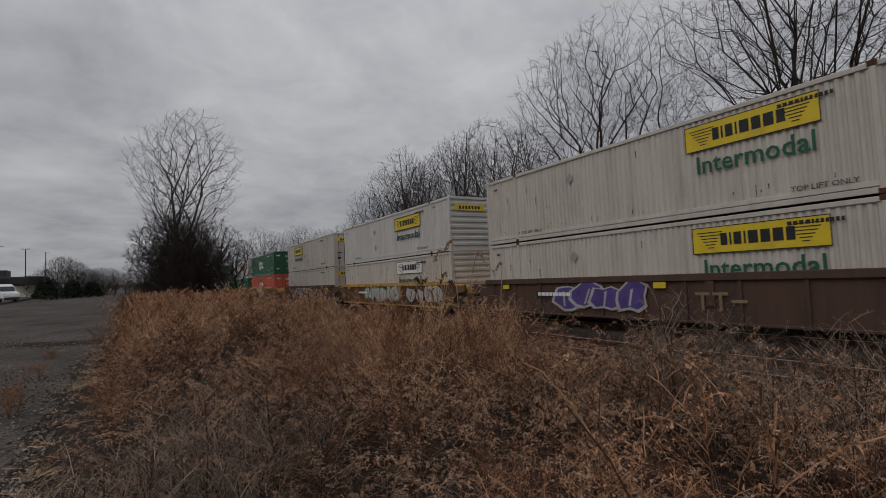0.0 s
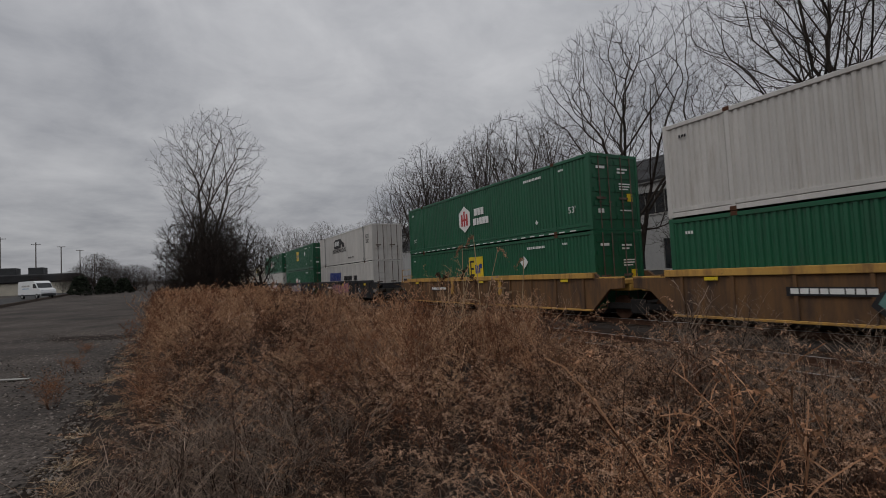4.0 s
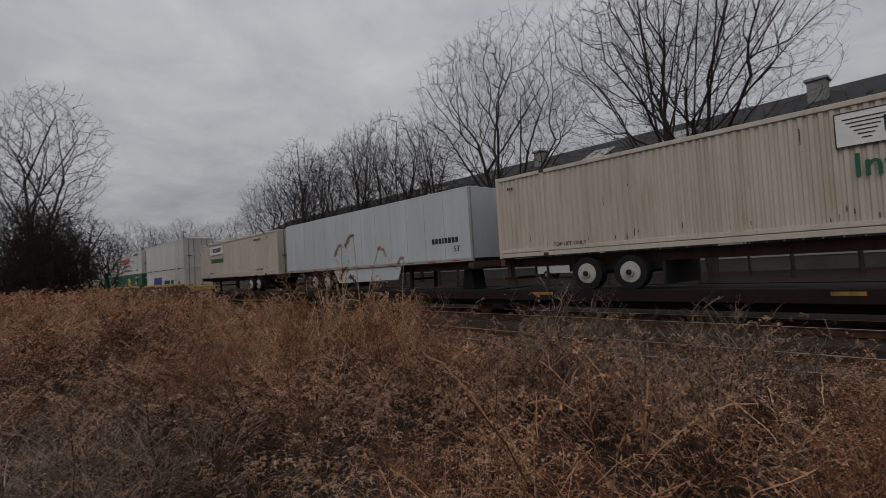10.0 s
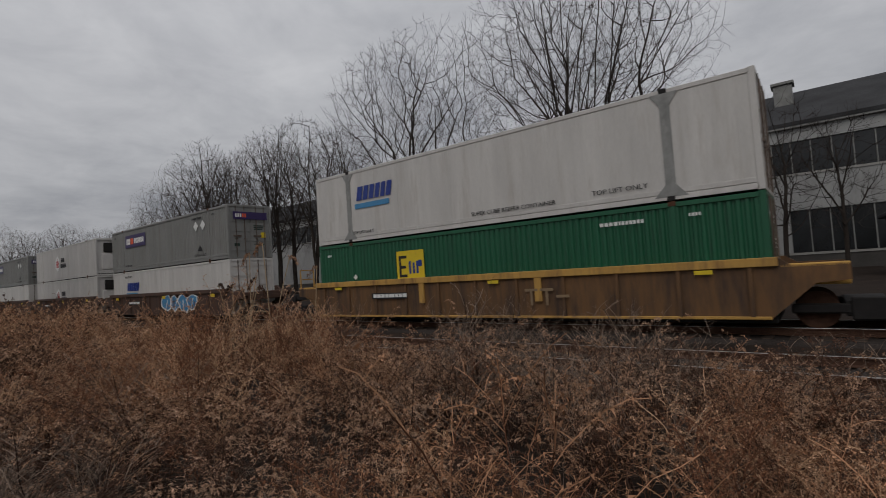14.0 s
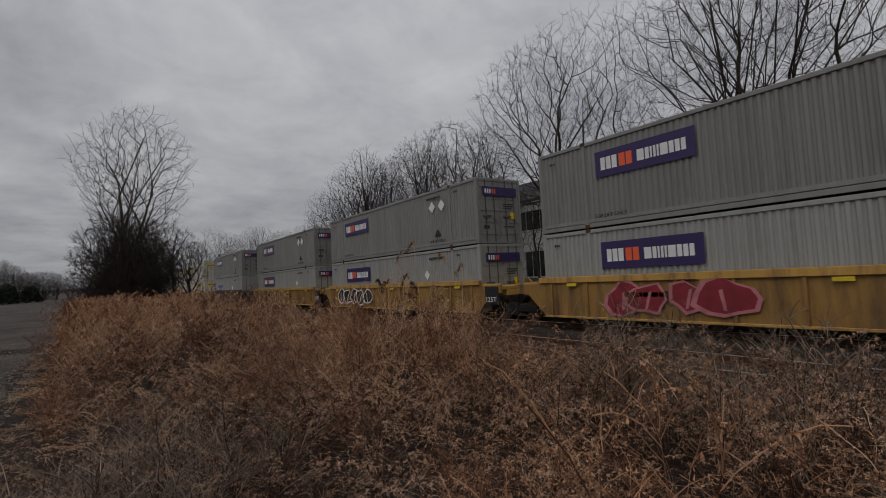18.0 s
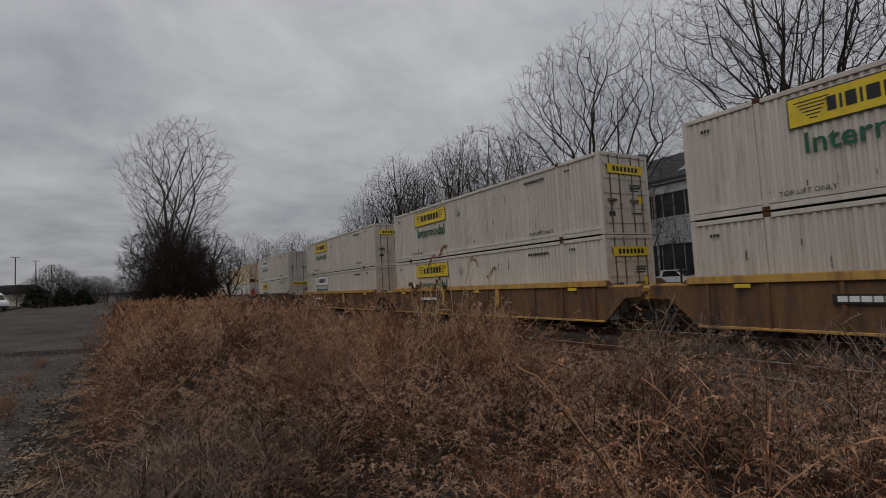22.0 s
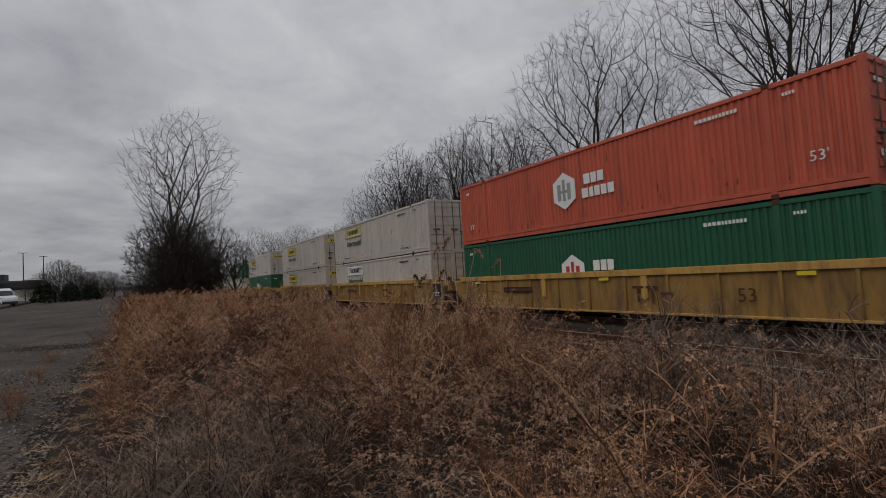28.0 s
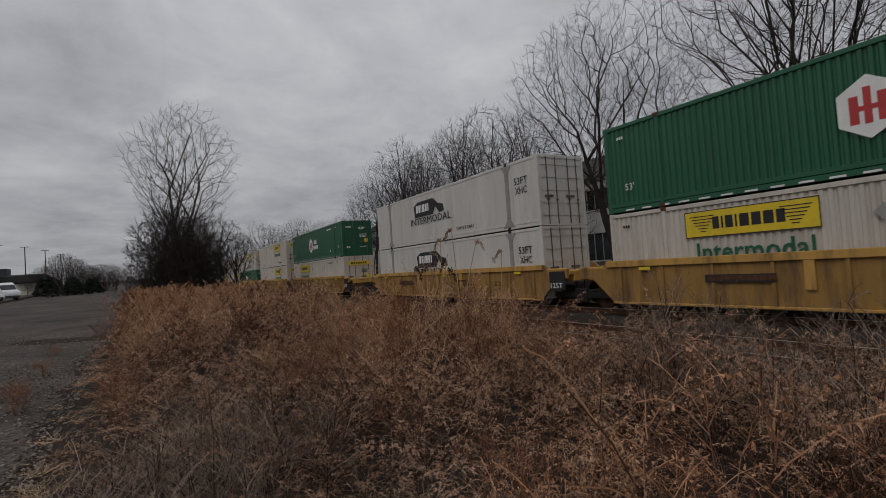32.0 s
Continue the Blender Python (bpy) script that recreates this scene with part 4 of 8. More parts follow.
def well_car(colour, seed, tail, spray="", top="", label=""):
    """One platform of a well car; the containers sit low between its side sills. The origin lies under the container's rear near corner."""
    c = tagged(new("well_car"), label or {"car_yellow": "yellow well car with ribbed sills", "car_old": "worn yellow-brown well car with ribbed sills", "car_brown": "rusty brown well car with spray paint", "car_black": "black well car with white marks"}[colour], "rail car", "cars of the train")
    for y0, y1, nm in ((-0.17, -0.05, "near"), (WID + 0.05, WID + 0.17, "far")):
        shared(("sill", nm), "side_sill", lambda: prism([(-1.35, 0.98), (-1.35, 1.32), (-0.35, 1.32), (-0.1, 1.5), (LEN + 0.1, 1.5), (LEN + 0.35, 1.32), (LEN + 1.35, 1.32), (LEN + 1.35, 0.98), (LEN + 0.75, 0.92), (LEN - 0.1, 0.14), (0.1, 0.14), (-0.75, 0.92)], y0, y1), colour, c)
    shared("flange", "top_flange", lambda: boxes((-0.1, LEN + 0.1, -0.26, -0.03, 1.32, 1.525), (0.1, LEN - 0.1, -0.24, -0.05, 0.12, 0.19), bevel=0.012), top or colour, c)
    for k in range(11):
        shared("rib", "rib", lambda: boxes((-0.04, 0.04, -0.235, -0.165, 0.18, 1.45)), colour, c, at=(0.45 + k * (LEN - 0.9) / 10, 0, 0))
    for x in (LEN * 0.36, LEN * 0.64):
        shared("gusset", "gusset", lambda: boxes((-0.11, 0.11, -0.25, -0.20, 0.62, 1.45)), top or colour, c, at=(x, 0, 0))
    for x0, x1 in ((-1.35, -0.12), (LEN + 0.12, LEN + 1.35)):
        shared(("deck", x0 > 0), "end_platform", lambda: boxes((x0, x1, -0.05, WID + 0.05, 1.10, 1.26), (x0, x1, 0.2, WID - 0.2, 0.86, 1.1), (x0, x1, -0.17, -0.02, 1.27, 1.36), bevel=0.02), top or colour, c)
    shared("wellfloor", "well_floor", lambda: boxes((0, LEN, 0.0, WID, RAIL + 0.17, RAIL + 0.29)), "dark_steel", c)
    bogie(c, LEN + 1.6)
    if tail:
        bogie(c, -1.7)
        shared("coupler", "coupler", lambda: boxes((-3.7, -1.3, 1.18, 1.40, 0.72, 0.95), (-3.75, -3.45, 1.10, 1.48, 0.66, 1.0), bevel=0.03), "dark_steel", c)
        shared("railing", "hand_rail", lambda: boxes((-1.33, -1.29, -0.1, -0.06, 1.3, 2.15), (-1.33, -1.29, 0.6, 0.64, 1.3, 2.15), (-1.33, -1.29, -0.1, 0.64, 2.11, 2.15), (-1.33, -1.29, -0.1, 0.64, 1.7, 1.74)), top or colour, c)
    # marks
    rnd = random.Random(seed)
    part("plate", boxes((3.3, 5.1, -0.246, -0.238, 0.80, 1.02)), "black", c)
    bars(c, "marking_bar", "sign_white" if colour != "car_yellow" else "rust", 3.4, 0.85, (0.18, 0.18, 0.18, 0.16, 0.28, 0.16, 0.16, 0.2), 0.13, 0.03, -0.252)
    for x in (1.2, 8.6, LEN - 1.6):
        part("reflector", boxes((x, x + 0.42, -0.272, -0.262, 1.12, 1.3) if colour in ("car_black", "car_brown") else (x, x + 0.4, -0.272, -0.262, 1.2, 1.3)), "yellow", c)
    if colour in ("car_black", "car_yellow"):
        put_words(c, "53", "sign_white" if colour == "car_black" else "rust", LEN - 3.0, 0.55, 0.36, None, -0.262)
    if colour in ("car_black", "car_yellow"):
        p = part("plate", boxes((LEN + 0.45, LEN + 1.25, -0.22, -0.19, 0.55, 1.25)), "black", c, "black stencil plate")
        put_words(p, "125T", "sign_white", LEN + 0.52, 0.62, 0.2, 0.62, -0.226)
    if colour in ("car_yellow", "car_old", "car_brown"):
        x = 9.9
        part("badge", boxes((x, x + 0.42, -0.252, -0.245, 0.92, 1.0), (x + 0.17, x + 0.25, -0.252, -0.245, 0.5, 0.92), (x + 0.5, x + 0.92, -0.252, -0.245, 0.92, 1.0), (x + 0.67, x + 0.75, -0.252, -0.245, 0.5, 0.92), (x + 1.0, x + 1.4, -0.252, -0.245, 0.72, 0.8)), "rust" if colour == "car_yellow" else "spray_tan", c)
    if spray:
        for k, mats in enumerate(spray.split("+")):
            look_of, _, where = mats.partition("@")
            fill, edge = look_of.split("/")
            x, w = (float(v) for v in where.split(":")) if where else (5.2, 5.2)
            sprayed(c, fill, edge, x, 0.30, w, 1.02, seed + k)
    return c


def sprayed(c, fill, edge, x, z, w, h, seed):
    """Painted jagged and swelling shapes that overlap, in place of writing that cannot be read."""
    rnd = random.Random(seed)
    n = max(4, round(w))

    def blob(cx, cz, rx, rz, grow):
        pts = []
        for i in range(11):
            a = 2 * math.pi * i / 11
            r = rough[i] * grow
            pts.append((cx + rx * r * math.cos(a), min(max(cz + rz * r * math.sin(a), z - 0.06), z + h + 0.04)))
        return pts
    for k in range(n):
        rough = [rnd.uniform(0.72, 1.25) for _ in range(11)]
        cx, cz = x + (k + rnd.uniform(0.35, 0.65)) * w / n, z + h * rnd.uniform(0.42, 0.58)
        rx, rz = w / n * rnd.uniform(0.55, 0.78), h * rnd.uniform(0.42, 0.55)
        y = -0.247 - 0.0025 * k
        part("spray_paint", prism(blob(cx, cz, rx, rz, 1.0), y - 0.001, -0.236), edge, c)
        part("spray_paint", prism(blob(cx + 0.02, cz + 0.02, rx, rz, 0.84), y - 0.0025, -0.238), fill, c)
        lean = rnd.uniform(-0.2, 0.25)
        part("spray_paint", prism([(cx - 0.10, cz - 0.3 * h), (cx - 0.02, cz - 0.3 * h), (cx + lean + 0.05, cz + 0.25 * h), (cx + lean - 0.05, cz + 0.22 * h)], y - 0.004, -0.238), edge, c)


def flat_car(tail, seed):
    """A low skeleton flat car that carries a trailer."""
    c = tagged(new("flat_car"), "dark low flat car under a road trailer", "rail car", "cars of the train")
    z = 0.78
    shared("spine", "centre_beam", lambda: boxes((-1.2, LEN + 1.2, 0.85, 1.75, 0.14, z - 0.09), bevel=0.03), "dark_steel", c)
    shared("fdeck", "deck", lambda: boxes((-0.95, LEN + 0.95, 0.11, WID - 0.11, z - 0.085, z - 0.02)), "dark_steel", c, "dark steel deck")
    shared("edge", "side_beam", lambda: boxes((-0.9, LEN + 0.9, -0.02, 0.10, z - 0.34, z), bevel=0.015), "car_dark", c)
    shared("edgef", "side_beam", lambda: boxes((-0.9, LEN + 0.9, WID - 0.10, WID + 0.02, z - 0.34, z)), "car_dark", c)
    for k in range(7):
        shared("cross", "cross_beam", lambda: boxes((-0.1, 0.1, 0.11, WID - 0.11, z - 0.34, z - 0.09)), "dark_steel", c, at=(0.6 + k * (LEN - 1.2) / 6, 0, 0))
    shared("hitch", "hitch", lambda: prism([(LEN - 1.6, z), (LEN - 0.9, z), (LEN - 1.1, 1.92), (LEN - 1.4, 1.92)], 0.95, 1.65), "dark_steel", c)
    part("reflector", boxes((1.4, 2.2, -0.03, -0.02, z - 0.15, z - 0.06), (9.4, 10.0, -0.03, -0.02, z - 0.15, z - 0.06)), "car_yellow", c)
    bogie(c, LEN + 0.9)
    if tail:
        bogie(c, -1.2)
    return c


def wheels(parent, x, z, rim):
    t = shared("tyre", "road_wheel", lambda: disc(bmesh.new(), 0, 0.0, 0.34, 0, 0.50, 22), "tyre", parent, "", (x, 0.06, z))
    shared("rim", "rim", lambda: disc(disc(bmesh.new(), 0, -0.02, 0.04, 0, 0.30, 20, 0.33), 0, -0.07, -0.01, 0, 0.13, 12), rim, t)
    shared("hubcap", "hub", lambda: disc(bmesh.new(), 0, -0.12, -0.06, 0, 0.08, 10), "rust" if rim == "rim_tan" else "dark_steel", t)
    return t


def chassis(label, rim, flip=False):
    """A road chassis, with its two axles towards the rear and a landing gear near the front."""
    c = tagged(new("chassis"), label, "trailer chassis", "trailers on the train")
    shared("beams", "frame_beam", lambda: boxes((0.1, LEN - 0.2, 0.72, 0.86, -0.34, -0.02), (0.1, LEN - 0.2, WID - 0.86, WID - 0.72, -0.34, -0.02), (0.0, 0.2, 0.05, WID - 0.05, -0.26, -0.02), (LEN - 0.3, LEN, 0.05, WID - 0.05, -0.26, -0.02)), "car_brown", c)
    for x in ((LEN - 3.45, LEN - 4.85) if flip else (3.45, 4.85)):
        wheels(c, x, -0.62, rim)
        shared("axle", "axle", lambda: boxes((-0.06, 0.06, 0.2, WID - 0.2, -0.68, -0.56)), "dark_steel", c, at=(x, 0, 0))
    sx = LEN - 4.15 if flip else 4.15
    shared(("slider", flip), "axle_slider", lambda: boxes((sx - 1.6, sx + 1.6, 0.5, WID - 0.5, -0.56, -0.345), (sx + 1.62, sx + 1.70, 0.1, WID - 0.1, -1.0, -0.345)), "dark_steel", c)
    g, e = (3.2, LEN - 0.1) if flip else (11.6, 0.0)
    shared(("legs", flip), "landing_gear", lambda: boxes((g, g + 0.14, 0.5, 0.64, -1.08, -0.2), (g, g + 0.14, WID - 0.64, WID - 0.5, -1.08, -0.2), (g + 0.02, g + 0.12, 0.5, WID - 0.5, -0.7, -0.6), (g - 0.1, g + 0.24, 0.44, 0.70, -1.12, -1.06)), "dark_steel", c)
    shared(("bumper", flip), "bumper", lambda: boxes((e, e + 0.1, 0.1, WID - 0.1, -0.78, -0.68), (e + 0.02, e + 0.08, 0.5, 0.58, -0.7, -0.2), (e + 0.02, e + 0.08, WID - 0.58, WID - 0.5, -0.7, -0.2)), "rust", c)
    return c


def dry_van():
    """A smooth white road trailer with a side skirt."""
    c = tagged(new("trailer"), "smooth bluish-white road trailer with side skirt", "trailer", "trailers on the train")
    part("side_panel", boxes((0.0, LEN, 0.0, 0.05, 0.12, TALL - 0.06), (0.0, LEN, WID - 0.05, WID, 0.12, TALL - 0.06)), "van", c)
    shared("vseams", "panel_seam", lambda: boxes(*[(1.2 + k * 1.22, 1.225 + k * 1.22, -0.006, 0.0, 0.14, TALL - 0.1) for k in range(12)]), "spray_grey", c)
    part("roof", boxes((0.0, LEN, 0.0, WID, TALL - 0.06, TALL), bevel=0.03), "van", c)
    part("front_wall", boxes((LEN - 0.06, LEN, 0.05, WID - 0.05, 0.12, TALL - 0.06)), "van", c)
    part("bottom_rail", boxes((0, LEN, -0.012, 0.10, 0.0, 0.13), bevel=0.01), "palegrey", c)
    part("reflector", boxes(*[(0.5 + k * 1.45, 0.95 + k * 1.45, -0.018, -0.012, 0.035, 0.085) for k in range(11)]), "red", c)
    part("corner_post", boxes((LEN - 0.10, LEN + 0.012, -0.014, 0.12, 0.0, TALL), bevel=0.03), "palegrey", c)
    for j in (0, 1):
        d = part("door", boxes((-0.05, 0.0, 0.02 + j * 1.28, 1.27 + j * 1.28, 0.1, TALL - 0.08)), "van", c)
        for q in (0.3, 0.95):
            part("lock_rod", boxes((-0.08, -0.05, q + j * 1.28, q + 0.03 + j * 1.28, 0.0, TALL - 0.1)), "spray_grey", d)
        part("hinge", boxes(*[(-0.07, -0.045, 0.03 + j * 2.45, 0.13 + j * 2.45, 0.4 + k * 0.6, 0.5 + k * 0.6) for k in range(4)]), "dark_steel", d)
    part("skirt", prism([(5.6, -0.02), (11.6, -0.02), (11.3, -0.62), (6.1, -0.72)], 0.06, 0.10), "van", c, "white side skirt")
    part("floor", boxes((0.05, LEN - 0.05, 0.06, WID - 0.06, 0.0, 0.12)), "dark_steel", c)
    bars(c, "marking_bar", "black", LEN - 2.3, 0.78, (0.16, 0.16, 0.16, 0.1, 0.16, 0.16, 0.16, 0.14), 0.22, 0.05, -0.01)
    put_words(c, "53'", "black", LEN - 1.0, 0.42, 0.24)
    return c


TRAIN = []          # (thing, x at 0 s, y, z)


def ride(ob, x, z, dy=0.0):
    TRAIN.append((ob, x, NEAR + dy, z))
    ob.location = (x, NEAR + dy, z)
    return ob


MADE = {}


def repeat(kind, seed):
    """A container by its code: the first of a code is built, the rest are copies."""
    key = (kind, seed % 2 if kind == "hy" else 0)
    if key in MADE:
        return copy_thing(MADE[key], Matrix.Identity(4))
    MADE[key] = make(kind, seed)
    return MADE[key]


# rear end at 0 s, upper and lower load, car paint, spray paint, last platform of its car
CONSIST = (
    (-18.1, "hy1", "hy1", "car_brown", "violet/spray_grey@4.4:3.8", 0), (-37.65, "hbp", "hwf", "car_old", "spray_grey/teal@4.6:5.6+spray_grey/black@11.4:4.0", 0), (-56.6, "hb", "plain", "car_brown", "black/sign_white@2.6:7.5", 1),
    (-80.45, "gh", "oh", "car_old", "spray_grey/spray_tan", 0), (-99.9, "stg", "gel", "car_old", "teal/black", 0), (-119.2, "gh", "ge", "car_old", "", 1),
    (-142.5, "prime", "all", "car_black", "pink/violet", 0), (-162.0, "ge", "ghl", "car_black", "spray_grey/violet", 0), (-181.2, "gh", "hubw", "car_black", "crimson/sign_white@4.0:8.6", 1),
    (-202.7, "T", "hyr", "", "", 0), (-219.4, "T", "hyr", "", "", 0), (-236.6, "T", "cw", "", "", 0), (-254.1, "V", "", "", "", 0), (-271.6, "T", "cr", "", "", 1),
    (-293.2, "reefer", "all", "car_old", "", 0), (-312.2, "eng", "gel", "car_old", "", 0), (-332.0, "mar", "geb", "car_old", "", 1),
    (-355.6, "fx", "marl", "car_brown", "sky_blue/sign_white@8.6:4.2", 0), (-375.2, "hubr", "hubr", "car_brown", "", 0), (-394.6, "fx", "fxs", "car_brown", "", 1),
    (-417.4, "fx", "fxl", "car_yellow", "crimson/pink@2.7:4.2", 0), (-437.2, "fx", "fxl", "car_yellow", "black/sign_white@1.6:4.6", 0), (-456.6, "fx", "fxl", "car_yellow", "", 1),
    (-479.35, "fx", "fxf", "car_brown", "", 1),
    (-503.1, "hyl", "hy1", "car_old", "", 0), (-522.3, "hyl", "hyl", "car_old", "", 0), (-541.6, "hyl", "hw", "car_old", "", 1),
    (-565.0, "hw", "hyl", "car_brown", "", 1),
    (-588.5, "tan", "xhc", "car_black", "spray_grey/car_black", 0), (-608.0, "hyl", "hyl", "car_black", "", 0), (-627.0, "ge", "hyl", "car_black", "spray_tan/black", 1),
    (-650.15, "oh", "ghl", "car_yellow", "", 0), (-669.7, "hf", "hw", "car_yellow", "", 0), (-688.75, "hb", "hb", "car_yellow", "", 1),
    (-711.65, "hb", "ghl", "car_yellow", "", 0), (-731.2, "gh", "hyl", "car_yellow", "", 0), (-750.7, "prime", "prime", "car_yellow", "", 1),
    (-774.2, "gh", "hyl", "car_yellow", "", 0), (-793.6, "hy1", "hy1", "car_yellow", "", 0), (-812.9, "hy1", "gh", "car_yellow", "", 1), (-836.3, "hb", "hb", "car_old", "", 0), (-855.7, "hy1", "fx", "car_old", "", 0),
)
LOW = 1.75 + 4.244 - 2 * TALL - 0.02      # floor of the lower containers
TRAILER_TOP = 1.75 + 3.05


def load(code, n):
    if code in ("hy0", "hy1"):
        return repeat("hy", int(code[2]))
    if code == "cr":
        return container("faded cream corrugated container with rust-streaked ribbed end", "cream", front="doors", back="ribs", signs=(haul_banner("white", 2.6), small_marks("black"), grime(6, 26)))
    if code == "cw":
        if "cw" not in MADE:
            MADE["cw"] = container("faded cream corrugated container with worn white banner", "cream", front="ribs", back="doors", signs=(haul_banner("white", 9.7), small_marks("black"), grime(3, 26)))
            return MADE["cw"]
        return copy_thing(MADE["cw"], Matrix.Identity(4))
    return repeat(code, n)


def build_train():
    first = {}

    def again(key, build):
        if key not in first:
            first[key] = build()
            return first[key]
        return copy_thing(first[key], Matrix.Identity(4))

    for n, (x, upper, lower, colour, spray, tail) in enumerate(CONSIST):
        if upper in "TV":
            ride(again(("flat", tail), lambda: flat_car(tail, n)), x, 0.0)
            z = TRAILER_TOP - TALL
            ride(dry_van() if upper == "V" else load(lower, n), x, z)
            flip = lower == "cr"
            ride(again(("chassis", flip), lambda: chassis("rusty red road chassis with pale wheels", "rim", flip)), x, z)
            continue
        ride(again((colour, spray, tail), lambda: well_car(colour, n, tail, spray, "flange" if colour in ("car_old", "car_yellow") else "")), x, 0.0)
        ride(load(lower, n), x, LOW)
        ride(load(upper, n), x, LOW + TALL + 0.02)


build_train()


# ---- ground and track ----
def ground_z(x, y):
    """Height of the ground: flat by the camera, a little lower at the track, rising gently to the far end of the gravel lot."""
    rise = 0.013 * max(0.0, -x - 22) * min(1.0, max(0.0, (6.0 - y) / 8.0))
    dip = -0.42 * min(1.0, max(0.0, (y - 5.2) / 2.0)) * min(1.0, max(0.0, (27.0 - y) / 8.0))
    return rise + dip


def soil():
    m = material("soil", (0.026, 0.018, 0.014), 0.95, vary=0.3, scale=0.6, grain=0.35, grain_scale=45, bump=0.6, stain=(0.045, 0.031, 0.022), stain_amount=0.35)
    return m


def ground_sheet():
    xs = sorted(set([-2500, -1200, -600, -300, -200, -150, -120] + list(range(-100, 101, 5)) + [120, 160, 220, 320, 600, 1200, 2500]))
    ys = sorted(set([-2500, -1000, -400, -200, -120, -80, -50, -30, -20, -14] + [-10 + 1.0 * k for k in range(19)] + [10, 12, 14, 16, 18, 22, 28, 34, 40, 48, 60, 80, 120, 200, 400, 1000, 2500]))
    verts = [(x, y, ground_z(x, y) - 0.0) for y in ys for x in xs]
    n = len(xs)
    faces = [(j * n + i, j * n + i + 1, (j + 1) * n + i + 1, (j + 1) * n + i) for j in range(len(ys) - 1) for i in range(n - 1)]
    me = bpy.data.meshes.new("ground")
    me.from_pydata(verts, [], faces)
    me.materials.append(soil())
    me.shade_smooth()
    return tagged(new("ground", me), "brown soil with dead plant litter", "ground", kind="structure")


ground_sheet()


def edge_y(x):
    """Where the weeds end and the gravel lot begins."""
    if x < 0:
        return -1.15 - 0.02 * min(-x, 80)
    return float(np.interp(x, (0, 2.0, 3.0, 3.8, 5.0, 5.6, 9.8, 13, 20, 36, 52), (-0.4, 0.35, 0.25, -0.15, -0.7, -0.9, -1.9, -2.28, -2.29, -1.0, -0.9)))


def gravel_lot():
    """The gravel lot beside the weeds: a sheet that lies on the soil, with a ragged edge."""
    xs = [-420, -300, -220, -160, -120, -95, -80, -70, -60] + [-50 + k * 1.0 for k in range(101)] + [56, 64, 75, 90, 120, 160, 220, 320]
    rnd = random.Random(5)
    cols = [0.0, 0.3, 0.8, 1.6, 3, 5, 8, 12, 18, 26, 32]
    verts, faces = [], []
    for x in xs:
        e = edge_y(x) + rnd.uniform(-0.18, 0.18)
        for c in cols:
            y = e - c
            verts.append((x, y, ground_z(x, y) + (0.004 if c == 0 else 0.018 + 0.012 * math.sin(x * 0.7 + c) * (c < 8))))
    n = len(cols)
    for i in range(len(xs) - 1):
        for j in range(n - 1):
            faces.append((i * n + j, (i + 1) * n + j, (i + 1) * n + j + 1, i * n + j + 1)[::-1])
    me = bpy.data.meshes.new("gravel_lot")
    me.from_pydata(verts, [], faces)
    me.materials.append(material("gravel", (0.076, 0.064, 0.056), 0.95, vary=0.3, scale=0.35, grain=0.75, grain_scale=16, bump=1.0, stain=(0.033, 0.029, 0.027), stain_amount=0.5, stain_scale=0.25))
    me.shade_smooth()
    return tagged(new("pavement", me), "dark worn gravel lot with puddle stains", "gravel lot", kind="structure")


gravel_lot()


def sweep(points, name, mat, x0=-420, x1=420, parent=None):
    """An outline in y and z drawn along the track."""
    bm = bmesh.new()
    a = [bm.verts.new((x0, y, z)) for y, z in points]
    b = [bm.verts.new((x1, y, z)) for y, z in points]
    for i in range(len(a)):
        j = (i + 1) % len(a)
        bm.faces.new((a[i], a[j], b[j], b[i]))
    bm.faces.new(a[::-1])
    bm.faces.new(b)
    bmesh.ops.recalc_face_normals(bm, faces=bm.faces)
    return part(name, bm, mat, parent)


def track(centre, label):
    t = tagged(new("railway_track"), label, "railway track", "tracks", kind="structure")
    sweep([(centre - 2.3, -0.62), (centre - 1.5, RAIL - 0.20), (centre + 1.5, RAIL - 0.20), (centre + 2.3, -0.62)], "ballast_bed", material("ballast", (0.042, 0.034, 0.030), 0.95, vary=0.3, scale=0.8, grain=0.5, grain_scale=24, bump=0.9), parent=t)
    for y in (centre - 0.755, centre + 0.755):
        r = sweep([(y - 0.07, RAIL - 0.172), (y + 0.07, RAIL - 0.172), (y + 0.07, RAIL - 0.155), (y + 0.012, RAIL - 0.13), (y + 0.012, RAIL - 0.045), (y + 0.036, RAIL - 0.036), (y + 0.036, RAIL - 0.006), (y - 0.036, RAIL - 0.006), (y - 0.036, RAIL - 0.036), (y - 0.012, RAIL - 0.045), (y - 0.012, RAIL - 0.13), (y - 0.07, RAIL - 0.155)], "rail", "rail_side", parent=t)
        sweep([(y - 0.030, RAIL - 0.0055), (y + 0.030, RAIL - 0.0055), (y + 0.028, RAIL), (y - 0.028, RAIL)], "rail_head", "rail_top", parent=r)
    return t


TRACK_NEAR, TRACK_FAR = 9.75, NEAR + WID / 2
near_track = track(TRACK_NEAR, "empty near track with rusty rails and bright heads")
far_track = track(TRACK_FAR, "far track under the passing train")


